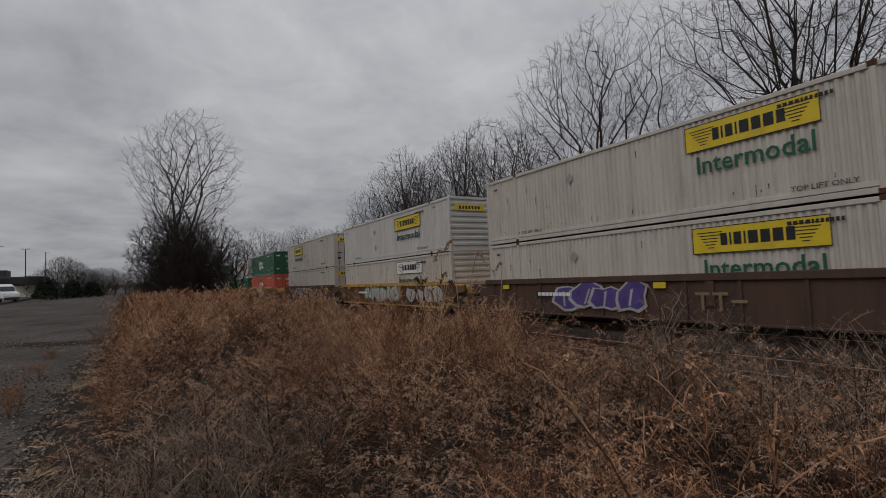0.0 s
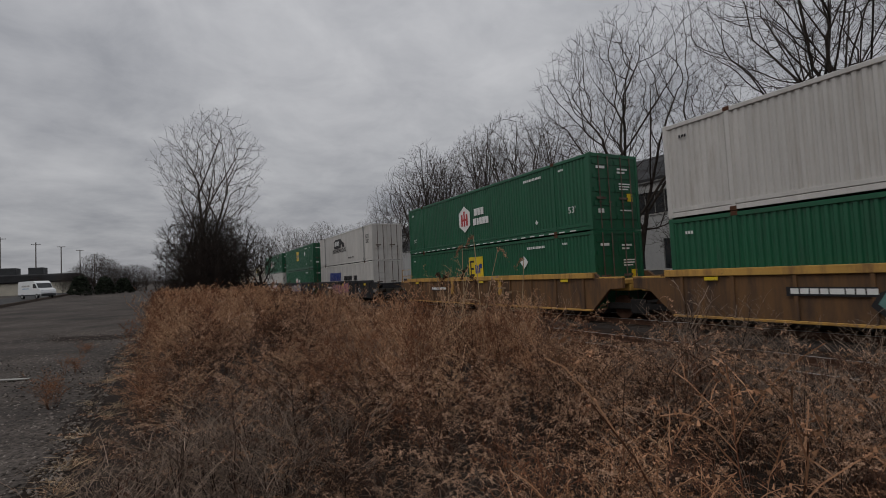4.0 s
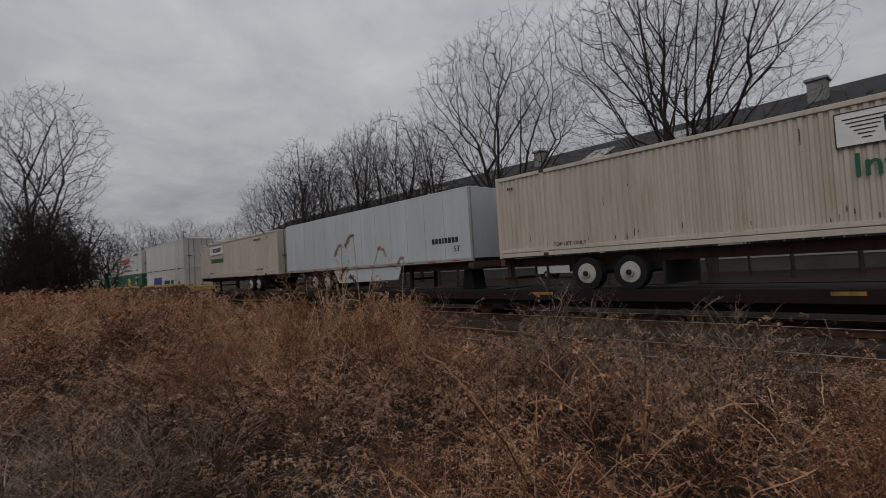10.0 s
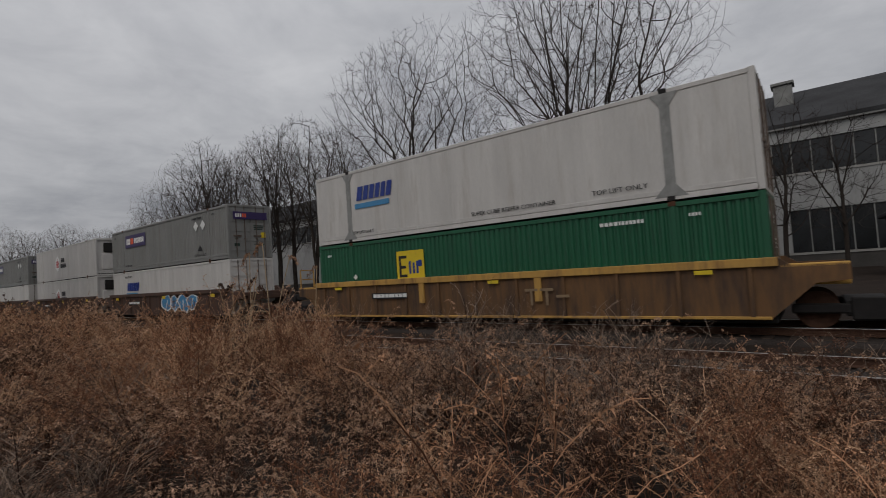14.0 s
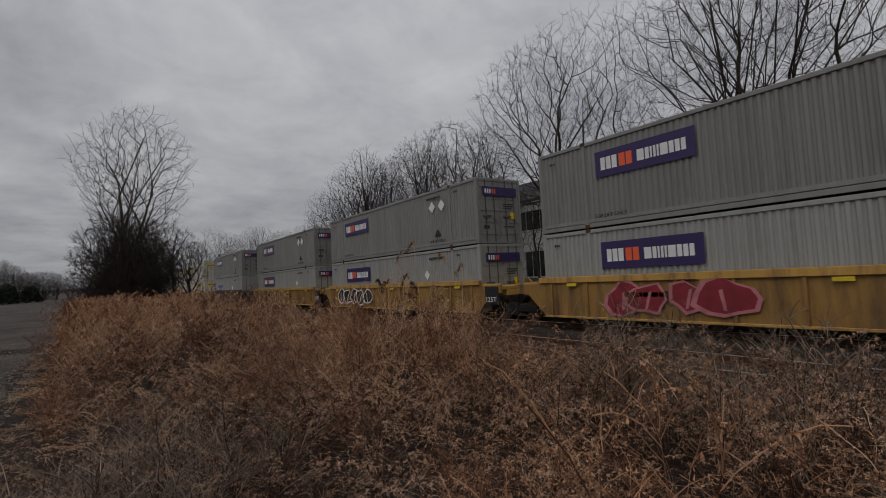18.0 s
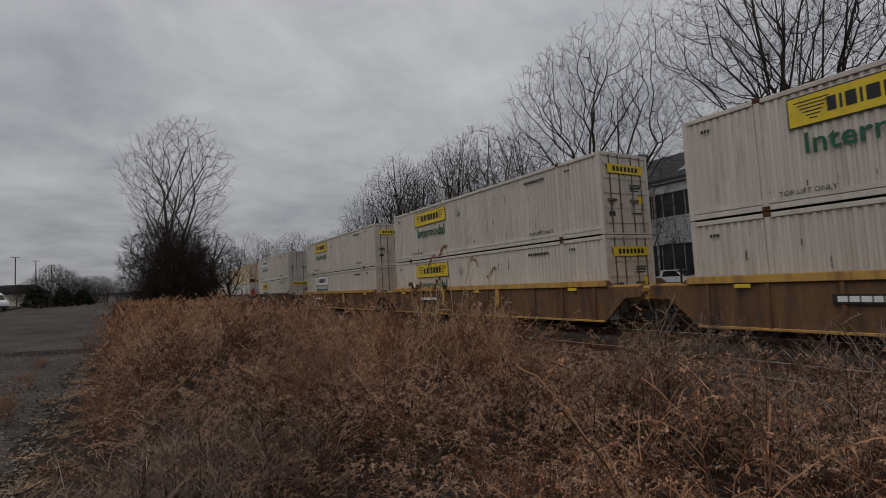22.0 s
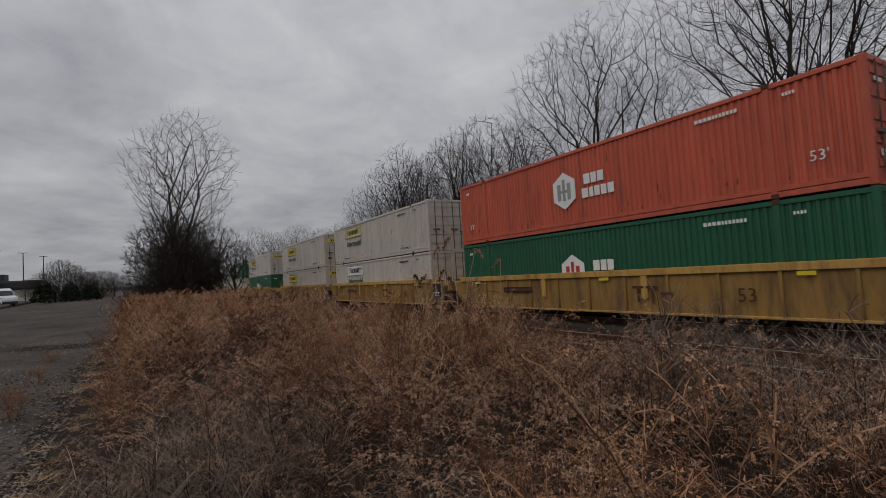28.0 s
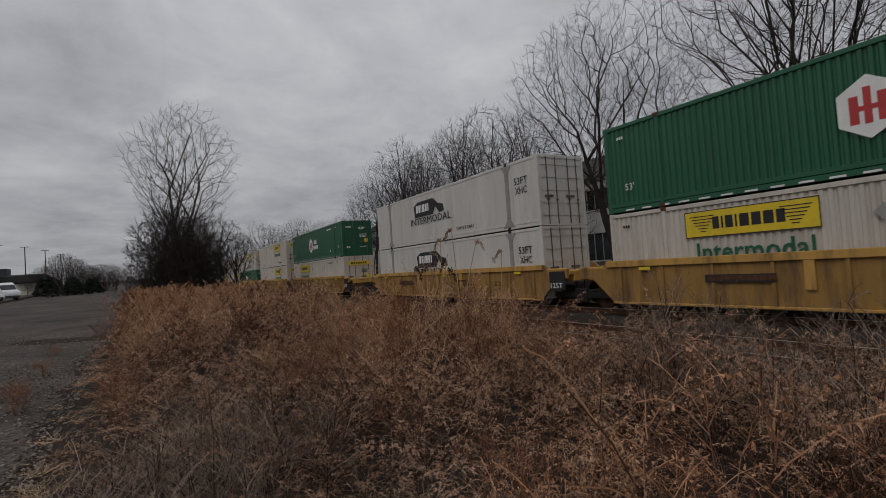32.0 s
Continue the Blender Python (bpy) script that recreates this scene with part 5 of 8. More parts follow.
def lie_ties():
    me = bpy.data.meshes.new("tie")
    bm = boxes((-0.115, 0.115, -1.3, 1.3, -0.18, 0.0), bevel=0.012)
    bm.to_mesh(me)
    bm.free()
    me.materials.append(M["tie"])
    rnd = random.Random(8)
    for t, c in ((near_track, TRACK_NEAR), (far_track, TRACK_FAR)):
        for k in range(-90, 110):
            ob = new("tie", me)
            ob.parent = t
            ob.location = (k * 0.54 + rnd.uniform(-0.03, 0.03), c + rnd.uniform(-0.04, 0.04), RAIL - 0.174 + rnd.uniform(-0.01, 0.004))
            ob.rotation_euler.z = rnd.uniform(-0.015, 0.015)


lie_ties()


# ---- trees ----
def fast_mesh(name, verts, faces, mats, index=None, smooth=False):
    """A mesh from arrays: faces all have the same number of corners."""
    verts, faces = np.asarray(verts, np.float32), np.asarray(faces, np.int32)
    me = bpy.data.meshes.new(name)
    k = faces.shape[1]
    me.vertices.add(len(verts))
    me.vertices.foreach_set("co", verts.ravel())
    me.loops.add(faces.size)
    me.loops.foreach_set("vertex_index", faces.ravel())
    me.polygons.add(len(faces))
    me.polygons.foreach_set("loop_start", np.arange(0, faces.size, k, dtype=np.int32))
    for m in mats:
        me.materials.append(M[m] if isinstance(m, str) else m)
    if index is not None:
        me.polygons.foreach_set("material_index", np.asarray(index, np.int32))
    me.update(calc_edges=True)
    me.validate()
    if smooth:
        me.shade_smooth()
    return me


def tubes(segments, sides):
    """Tapered tubes along segments, rows of (x0, y0, z0, x1, y1, z1, r0, r1), as verts and quads."""
    s = np.asarray(segments, float)
    a, b, r0, r1 = s[:, :3], s[:, 3:6], s[:, 6], s[:, 7]
    d = b - a
    d /= np.linalg.norm(d, axis=1)[:, None] + 1e-9
    ref = np.where(np.abs(d[:, 2:3]) > 0.9, np.array([[1.0, 0, 0]]), np.array([[0, 0, 1.0]]))
    u = np.cross(d, ref)
    u /= np.linalg.norm(u, axis=1)[:, None] + 1e-9
    v = np.cross(d, u)
    ang = 2 * np.pi * np.arange(sides) / sides
    ring = u[:, None, :] * np.cos(ang)[None, :, None] + v[:, None, :] * np.sin(ang)[None, :, None]
    lo, hi = a[:, None, :] + ring * r0[:, None, None], b[:, None, :] + ring * r1[:, None, None]
    verts = np.concatenate([lo, hi], 1).reshape(-1, 3)
    base = (np.arange(len(s)) * 2 * sides)[:, None]
    quads = []
    for i in range(sides):
        j = (i + 1) % sides
        quads.append(np.concatenate([base + i, base + j, base + sides + j, base + sides + i], 1))
    return verts, np.concatenate(quads)


def crown_points(rng, height, crown, count, top, low):
    """Points within an egg-shaped crown with an uneven outline, more of them towards its skin."""
    cz, rx, rz = crown
    d = rng.normal(0, 1, (count * 2, 3))
    d /= np.linalg.norm(d, axis=1)[:, None]
    waves = rng.normal(0, 2.6, (6, 3))
    lumps = 1 + 0.045 * np.sin(d @ waves.T + rng.random(6) * 6.28).sum(1)
    r = rng.random(len(d)) ** 0.40 * lumps
    p = d * r[:, None]
    p[:, :2] *= (1 + top * p[:, 2])[:, None]
    p = p * np.array([rx, rx, rz]) * height + np.array([0, 0, cz * height])
    return p[p[:, 2] > low * height][:count]


def branch_out(nodes, parents, goals, bend):
    """Every goal is joined, one after another, to the branch that reaches it on the shortest way; bend weighs the whole way from the root."""
    nodes, parents = [np.asarray(q, float) for q in nodes], list(parents)
    way = np.zeros(len(nodes))
    for i in range(1, len(nodes)):
        way[i] = way[parents[i]] + np.linalg.norm(nodes[i] - nodes[parents[i]])
    P = np.array(nodes)
    d = np.sqrt(np.maximum((goals ** 2).sum(1)[:, None] + (P ** 2).sum(1)[None] - 2 * goals @ P.T, 0))
    cost = d + bend * way[None]
    who = cost.argmin(1)
    cost = cost[np.arange(len(goals)), who]
    out, par, ways = list(P), parents, list(way)
    open_goal = np.ones(len(goals), bool)
    for k in range(len(goals)):
        g = int(np.where(open_goal, cost, 1e9).argmin())
        open_goal[g] = False
        i = len(out)
        par.append(int(who[g]))
        ways.append(ways[who[g]] + float(np.linalg.norm(goals[g] - out[who[g]])))
        out.append(goals[g])
        c = np.sqrt(((goals - goals[g]) ** 2).sum(1)) + bend * ways[i]
        better = c < cost
        cost[better], who[better] = c[better], i
    return np.array(out), np.asarray(par)


def grow(seed, height, crown=(0.60, 0.29, 0.40), base=0.2, spire=0.5, leaders=7, points=1500, step=0.42, bend=0.27, top=0.0, wander=0.16, droop=0.0, tip=0.008, stems=1, twigs=2, twig_len=0.42, girth=0.016, arch=0.25, lean=(0.0, 0.0)):
    """A bare tree: leaders leave the trunk and curve up into the crown, finer branches fork from them, and short twigs end them.
    Returns thick and thin segments."""
    rng = np.random.default_rng(seed)
    cz, rx, rz = crown
    nodes, parent = [], []

    def chain(line, first):
        for q in line:
            nodes.append(q)
            parent.append(first if first >= 0 else 0)
            first = len(nodes) - 1
        return first

    n = max(5, int(height * spire / 0.5))
    trunks = []
    for j in range(stems):
        foot = np.array([rng.normal(0, 0.3), rng.normal(0, 0.3), 0.0]) * (j > 0)
        a = rng.random() * 6.28
        out = 0.0 if stems == 1 else 0.34 * rx * height
        end = np.array([math.cos(a + j * 6.28 / stems) * out + lean[0] * height, math.sin(a + j * 6.28 / stems) * out + lean[1] * height, spire * height])
        q = np.linspace(0, 1, n)[:, None]
        line = foot + (end - foot) * np.concatenate([q ** 1.4, q ** 1.4, q], 1)
        line[:, :2] += np.cumsum(rng.normal(0, 0.11 * wander * height ** 0.5, (n, 2)), 0) * q
        line[0, 2] = -0.25
        i0 = len(nodes)
        chain(line, -1 if j == 0 else 0)
        trunks.append((i0, n))
    for k in range(leaders):
        i0, m = trunks[k % stems]
        f = base / spire + (1 - base / spire) * ((k + rng.random()) / leaders) ** 0.9
        at = i0 + min(m - 1, max(1, int(f * m)))
        p0 = np.array(nodes[at])
        a = k * 2.399963 + rng.normal(0, 0.3)
        z = min(p0[2] / height + rng.uniform(0.18, 0.40), cz + rz * 0.85)
        u = (z - cz) / rz
        flat = math.sqrt(max(0.05, 1 - u * u)) * (1 + top * u) * rng.uniform(0.55, 0.8)
        p2 = np.array([math.cos(a) * rx * flat, math.sin(a) * rx * flat, z]) * height
        p1 = p0 * 0.5 + p2 * 0.5 + np.array([0, 0, -arch * abs(p2[2] - p0[2])]) * 0.5
        c = max(4, int(np.linalg.norm(p2 - p0) / (step * 1.1)))
        s = np.linspace(0, 1, c + 1)[1:, None]
        line = p0 * (1 - s) ** 2 + 2 * p1 * s * (1 - s) + p2 * s * s
        line = line + np.cumsum(rng.normal(0, wander * step * 0.35, line.shape), 0)
        chain(line, at)
    goals = crown_points(rng, height, crown, points, top, base * 0.85)
    fixed = len(nodes)
    P, par = branch_out(nodes, parent, goals, bend)
    total = len(P)
    ends = np.bincount(par[1:], minlength=total) == 0
    load = np.where(ends, 1.0, 0.0)
    for i in range(total - 1, 0, -1):
        load[par[i]] += load[i]
    # branches run smoothly into their heaviest shoot
    heir = np.full(total, -1)
    for i in np.argsort(load[1:]) + 1:
        heir[par[i]] = i
    for _ in range(2):
        w = np.arange(total)
        w = w[(w >= fixed) & (heir >= 0)]
        P[w] = P[w] * 0.45 + 0.275 * (P[par[w]] + P[heir[w]])
    R = tip * np.maximum(load, 1) ** 0.46
    R *= np.clip(girth * height / R[0], 0.5, 2.0) ** np.clip(np.log(np.maximum(load, 1)) / np.log(load[0]), 0, 1)
    if height > 5:
        R[0] *= 1.3
    i = np.arange(1, total)
    first = P[par[i]]
    seg = np.concatenate([first, P[i], np.minimum(R[par[i]], R[i] * 1.6)[:, None], R[i][:, None]], 1)
    # short twigs on the outer branches
    fine = i[load[i] <= 3]
    base_p = np.repeat(P[fine], twigs, 0)
    way = np.repeat(P[fine] - P[par[fine]], twigs, 0)
    way /= np.linalg.norm(way, axis=1)[:, None] + 1e-9
    side = np.cross(way, rng.normal(0, 1, way.shape))
    side /= np.linalg.norm(side, axis=1)[:, None] + 1e-9
    ang = rng.uniform(0.25, 0.95, len(way))[:, None]
    d = way * np.cos(ang) + side * np.sin(ang) + np.array([0, 0, 0.18])
    L = twig_len * rng.uniform(0.4, 1.3, len(way))[:, None]
    mid = base_p + d * L * 0.5
    end = mid + (d + rng.normal(0, 0.22, d.shape) - np.array([0, 0, 1.0]) * droop) * L * 0.5
    r = np.full((len(way), 1), tip * 0.8)
    tw = np.concatenate([np.concatenate([base_p, mid, r, r * 0.8], 1), np.concatenate([mid, end, r * 0.8, r * 0.5], 1)])
    thick = seg[:, 6] > 3.2 * tip
    return seg[thick], np.concatenate([seg[~thick], tw])


def tree(seed, at, height, label, bark="bark", twig="twig", name="tree", twig_r=1.0, turn=None, scale=1.0, like=None, **how):
    """A bare tree; like names an earlier tree whose meshes it shares."""
    if like is None:
        thick, thin = grow(seed, height, **how)
        t = tagged(new(name), label, "tree", "bare trees")
        v, f = tubes(thick, 7)
        placed("trunk", fast_mesh("trunk", v, f, [bark], smooth=True), None, t)
        thin = thin.copy()
        thin[:, 6:] *= twig_r
        v, f = tubes(thin, 3)
        placed("crown", fast_mesh("crown", v, f, [twig]), None, t, "bare twigs")
        t.matrix_basis = Matrix.Translation(at) @ Matrix.Rotation(turn or 0.0, 4, "Z")
        t["tall"] = float(height)
        return t
    t = copy_thing(like, Matrix.Identity(4))
    k = height / like["tall"]
    t.matrix_basis = Matrix.Translation(at) @ Matrix.Rotation(turn if turn is not None else seed * 1.7, 4, "Z") @ Matrix.Diagonal((k * scale, k * scale, k, 1))
    tagged(t, label)
    return t


def polar(az, d, z=0.0):
    a = radians(az)
    return (d * math.sin(a), d * math.cos(a), z)


def plant_trees():
    # the tall lone tree at the end of the weeds, with scrub at its foot
    x, y, _ = polar(-87.2, 48)
    tree(11, (x, y, ground_z(x, y)), 17.4, "tall bare tree in the scrub by the gravel lot", "bark_grey", "twig", crown=(0.57, 0.235, 0.42), top=0.42, base=0.13, spire=0.6, leaders=10, points=3000, stems=2, wander=0.15, girth=0.016, tip=0.0085, arch=0.06, twigs=2, twig_len=0.45)
    shrub = tree(40, (*polar(-88.0, 45)[:2], 0.3), 8.6, "dense dark scrub tree with vines", "bark", "twig", "shrub", 1.1, crown=(0.44, 0.38, 0.50), base=0.04, spire=0.4, leaders=12, points=2600, step=0.3, stems=3, wander=0.42, girth=0.02, tip=0.010, twigs=3, twig_len=0.4)
    for k, (az, d, h, w) in enumerate(((-89.0, 47, 6.2, 1.0), (-86.4, 46, 8.0, 0.9), (-85.2, 49, 6.6, 0.8), (-87.2, 44, 6.2, 1.1), (-90.0, 46, 3.6, 1.2), (-85.8, 45, 5.0, 1.2), (-88.1, 46, 8.6, 0.7))):
        x, y, _ = polar(az, d)
        tree(41 + k, (x, y, ground_z(x, y) - 0.1), h, "dense dark scrub tree with vines", like=shrub, scale=w)
    crook = tree(50, (*polar(-83.6, 52)[:2], 0.35), 7.8, "small crooked bare tree by the scrub", "bark", "twig", "shrub", 1.1, crown=(0.62, 0.30, 0.38), base=0.18, spire=0.5, leaders=7, points=900, step=0.34, wander=0.4, girth=0.022, tip=0.010)
    x, y, _ = polar(-82.2, 55)
    tree(51, (x, y, ground_z(x, y)), 7.0, "small crooked bare tree by the scrub", like=crook)
    # the row of bare trees beyond the train
    kinds = [tree(100 + k, (*polar(az, 60)[:2], -0.1), h, "slender bare tree beyond the railway", crown=(0.62, rx, 0.36), base=0.22, spire=0.72, leaders=9, points=1700, step=0.45, wander=0.15, stems=st, tip=0.0085, girth=0.013, arch=0.06, twig_len=0.45)
             for k, (az, h, rx, st) in enumerate(((-63.4, 18.6, 0.20, 1), (-59.4, 18.4, 0.24, 2), (-54.6, 19.2, 0.24, 1), (-50.2, 18.8, 0.28, 2)))]
    row = ((-81.0, 170, 16.5, 2), (-79.6, 160, 19.0, 3), (-78.2, 150, 17.0, 2), (-77.0, 136, 15.0, 3), (-75.6, 122, 15.4, 2), (-74.4, 116, 14.0, 3), (-72.6, 106, 13.0, 2), (-70.6, 96, 12.6, 3), (-68.6, 84, 13.6, 2), (-66.9, 78, 15.8, 3), (-65.2, 72, 17.0, 1), (-61.4, 64, 16.6, 0), (-57.2, 57, 17.4, 2), (-52.4, 50, 17.4, 1), (-48.2, 47, 15.6, 0), (-62.4, 70, 17.8, 3), (-56.2, 58, 18.2, 0))
    for k, (az, d, h, j) in enumerate(row):
        tree(110 + k, polar(az, d, -0.1), h * 1.10, "slender bare tree beyond the railway", like=kinds[j])
    # the large oval tree and the two broad ones nearer the works
    tree(7, polar(-39.6, 38.6, -0.05), 21.6, "large bare tree with an oval crown", crown=(0.59, 0.33, 0.39), base=0.17, spire=0.5, leaders=13, points=6000, step=0.42, wander=0.13, arch=0.06, girth=0.016, tip=0.0062, stems=2, twig_len=0.36)
    tree(21, polar(-22.6, 29.5, -0.1), 19.6, "slender dark bare tree before the works", crown=(0.63, 0.29, 0.35), base=0.24, spire=0.72, leaders=11, points=2500, step=0.4, wander=0.15, arch=0.06, girth=0.0115, tip=0.0056, twig_len=0.42)
    tree(29, polar(-18.7, 31.0, -0.1), 23.0, "broad bare tree with several leaders", crown=(0.61, 0.35, 0.37), base=0.2, spire=0.55, leaders=15, points=4400, step=0.42, wander=0.14, arch=0.06, girth=0.014, tip=0.0056, stems=3, twig_len=0.42)
    sapling = tree(60, polar(-46.0, 36, -0.05), 8.0, "thin young bare tree by the works", crown=(0.60, 0.26, 0.38), base=0.2, spire=0.75, leaders=7, points=330, step=0.32, wander=0.2, girth=0.012, tip=0.008)
    for k, (az, d, h) in enumerate(((-43.5, 40, 9.0), (-35.5, 32, 7.0), (-29.0, 33, 6.5), (-12.0, 34, 8.5), (-7.0, 37, 11.0), (-2.5, 38, 11.5), (2.0, 39, 10.5), (-25.5, 38, 6.0), (-15.5, 38, 7.0), (-32.5, 40, 6.0))):
        tree(61 + k, polar(az, d, -0.05), h, "thin young bare tree by the works", like=sapling)
    # trees round the tall shed
    tree(71, polar(22.4, 31, 0), 10.6, "young bare tree with few branches", crown=(0.66, 0.22, 0.33), base=0.35, spire=0.95, leaders=6, points=90, step=0.4, wander=0.16, girth=0.013, tip=0.012, twig_len=0.5)
    old = tree(72, polar(33.8, 32.5, 0), 13.2, "crooked bare tree before a tall shed", crown=(0.60, 0.32, 0.37), base=0.22, spire=0.5, leaders=11, points=2600, step=0.34, wander=0.42, girth=0.02, stems=2, tip=0.0085, arch=-0.2, twig_len=0.42, droop=0.5)
    for k, (az, d, h) in enumerate(((37.4, 34, 11.0), (39.6, 34.5, 11.4), (30.4, 34, 9.6))):
        tree(73 + k, polar(az, d, 0), h, "crooked bare tree before a tall shed", like=old)
    tree(77, polar(42.8, 33, 0), 13.8, "old spreading tree with hanging twigs", crown=(0.66, 0.33, 0.30), base=0.34, spire=0.5, leaders=9, points=1400, step=0.36, wander=0.45, arch=-0.3, droop=2.2, girth=0.030, tip=0.0105, twigs=3, twig_len=0.62, lean=(0.05, 0.0))
    tree(78, polar(52.4, 48, 0), 17.4, "slender bare tree by the shed", crown=(0.62, 0.16, 0.36), base=0.25, spire=0.93, leaders=12, points=1400, step=0.42, wander=0.25, girth=0.013, tip=0.0115, twig_len=0.5)
    tree(79, polar(60.9, 56, 0), 17.8, "slender oval bare tree", crown=(0.58, 0.17, 0.40), base=0.14, spire=0.9, leaders=14, points=1600, step=0.44, wander=0.13, arch=0.06, girth=0.013, tip=0.012, twig_len=0.5)
    for k, (az, d, h) in enumerate(((63.6, 60, 9.5), (58.2, 58, 9.0), (65.2, 72, 9.0), (49.8, 50, 9.5))):
        tree(80 + k, polar(az, d, 0), h, "low bare tree by the railway", like=old)
    round_tree = tree(85, polar(75.8, 95, 0), 15.4, "round bare tree beyond the crossing", twig="twig_hazed", twig_r=1.5, crown=(0.58, 0.31, 0.40), base=0.14, spire=0.45, leaders=11, points=1500, step=0.5, wander=0.14, tip=0.013, twig_len=0.6)
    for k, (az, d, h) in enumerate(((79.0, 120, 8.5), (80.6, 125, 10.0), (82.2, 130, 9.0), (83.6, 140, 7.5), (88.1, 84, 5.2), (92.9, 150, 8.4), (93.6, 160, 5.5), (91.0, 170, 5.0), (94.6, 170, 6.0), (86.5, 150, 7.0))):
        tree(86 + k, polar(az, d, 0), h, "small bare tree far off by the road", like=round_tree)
    # far end of the gravel lot
    for k, (az, d, h) in enumerate(((-97.0, 112, 8.6), (-96.0, 116, 7.4), (-98.4, 118, 6.4), (-94.8, 120, 6.0), (-93.9, 122, 6.6), (-93.0, 118, 5.6), (-95.4, 118, 6.4), (-99.6, 124, 5.0), (-101.4, 130, 4.6), (-92.2, 128, 5.2))):
        x, y, _ = polar(az, d)
        tree(120 + k, (x, y, ground_z(x, y) - 0.3), h, "bare tree at the end of the gravel lot", like=round_tree if k % 2 else shrub)


plant_trees()


def evergreen(seed, at, h, w):
    """A clipped dark shrub: many small clumps round a stem."""
    rnd = np.random.default_rng(seed)
    n = 900
    t = rnd.random(n) ** 0.7
    z = h * (0.05 + 0.95 * t)
    r = w * np.sqrt(np.clip(1 - (t * 1.02 - 0.15) ** 2, 0, 1)) * (0.75 + 0.35 * rnd.random(n)) * (1 - 0.45 * t)
    a = rnd.random(n) * 2 * np.pi
    c = np.stack([r * np.cos(a), r * np.sin(a), z], 1)
    s = 0.10 + 0.10 * rnd.random(n)
    off = rnd.normal(0, 1, (n, 4, 3)) * s[:, None, None]
    verts = (c[:, None, :] + off).reshape(-1, 3)
    b = (np.arange(n) * 4)[:, None]
    faces = np.concatenate([b + [[0, 1, 2]], b + [[0, 2, 3]], b + [[0, 1, 3]], b + [[1, 2, 3]]])
    e = tagged(new("evergreen_shrub"), "dark rounded evergreen shrub by the road", "shrub", "evergreen shrubs")
    placed("trunk", fast_mesh("trunk", *tubes([(0, 0, -0.1, 0, 0, h * 0.8, 0.06, 0.03)], 6), ["bark"]), None, e)
    placed("crown", fast_mesh("crown", verts, faces, [EVERGREEN]), None, e)
    e.location = at


EVERGREEN = material("evergreen_foliage", (0.022, 0.028, 0.018), 0.9, vary=0.35, scale=2.0, island=0.3)
for k, (az, d, h, w) in enumerate(((-98.3, 100, 3.2, 1.7), (-96.4, 104, 2.9, 1.6), (-94.9, 106, 2.6, 1.5))):
    gx, gy, _ = polar(az, d)
    evergreen(k, (gx, gy, ground_z(gx, gy) - 0.05), h, w)


# ---- far wood line ----
def wood_line(name, spans, seed):
    """Distant woods: many thin upright stems and twigs, too many to count."""
    rnd = random.Random(seed)
    segs = []
    for az0, az1, d, h, n in spans:
        for k in range(n):
            az = rnd.uniform(az0, az1)
            x, y, _ = polar(az, d * rnd.uniform(0.9, 1.15))
            hh = h * rnd.uniform(0.55, 1.0)
            p = Vector((x, y, ground_z(x, y) - 0.1))
            segs.append((*p, p.x, p.y, p.z + hh * 0.6, 0.14, 0.07))
            for b in range(16):
                q = p + Vector((0, 0, hh * rnd.uniform(0.1, 0.75)))
                e = q + Vector((rnd.gauss(0, 0.14), rnd.gauss(0, 0.14), rnd.uniform(0.08, 0.28))) * hh
                segs.append((*q, *e, 0.05, 0.022))
    v, f = tubes(segs, 3)
    return tagged(new(name, fast_mesh(name, v, f, ["twig_hazed"])), "far bare woodland along the horizon", "woods", kind="stuff")


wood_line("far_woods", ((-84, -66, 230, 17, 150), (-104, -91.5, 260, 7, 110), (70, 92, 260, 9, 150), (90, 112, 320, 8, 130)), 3)


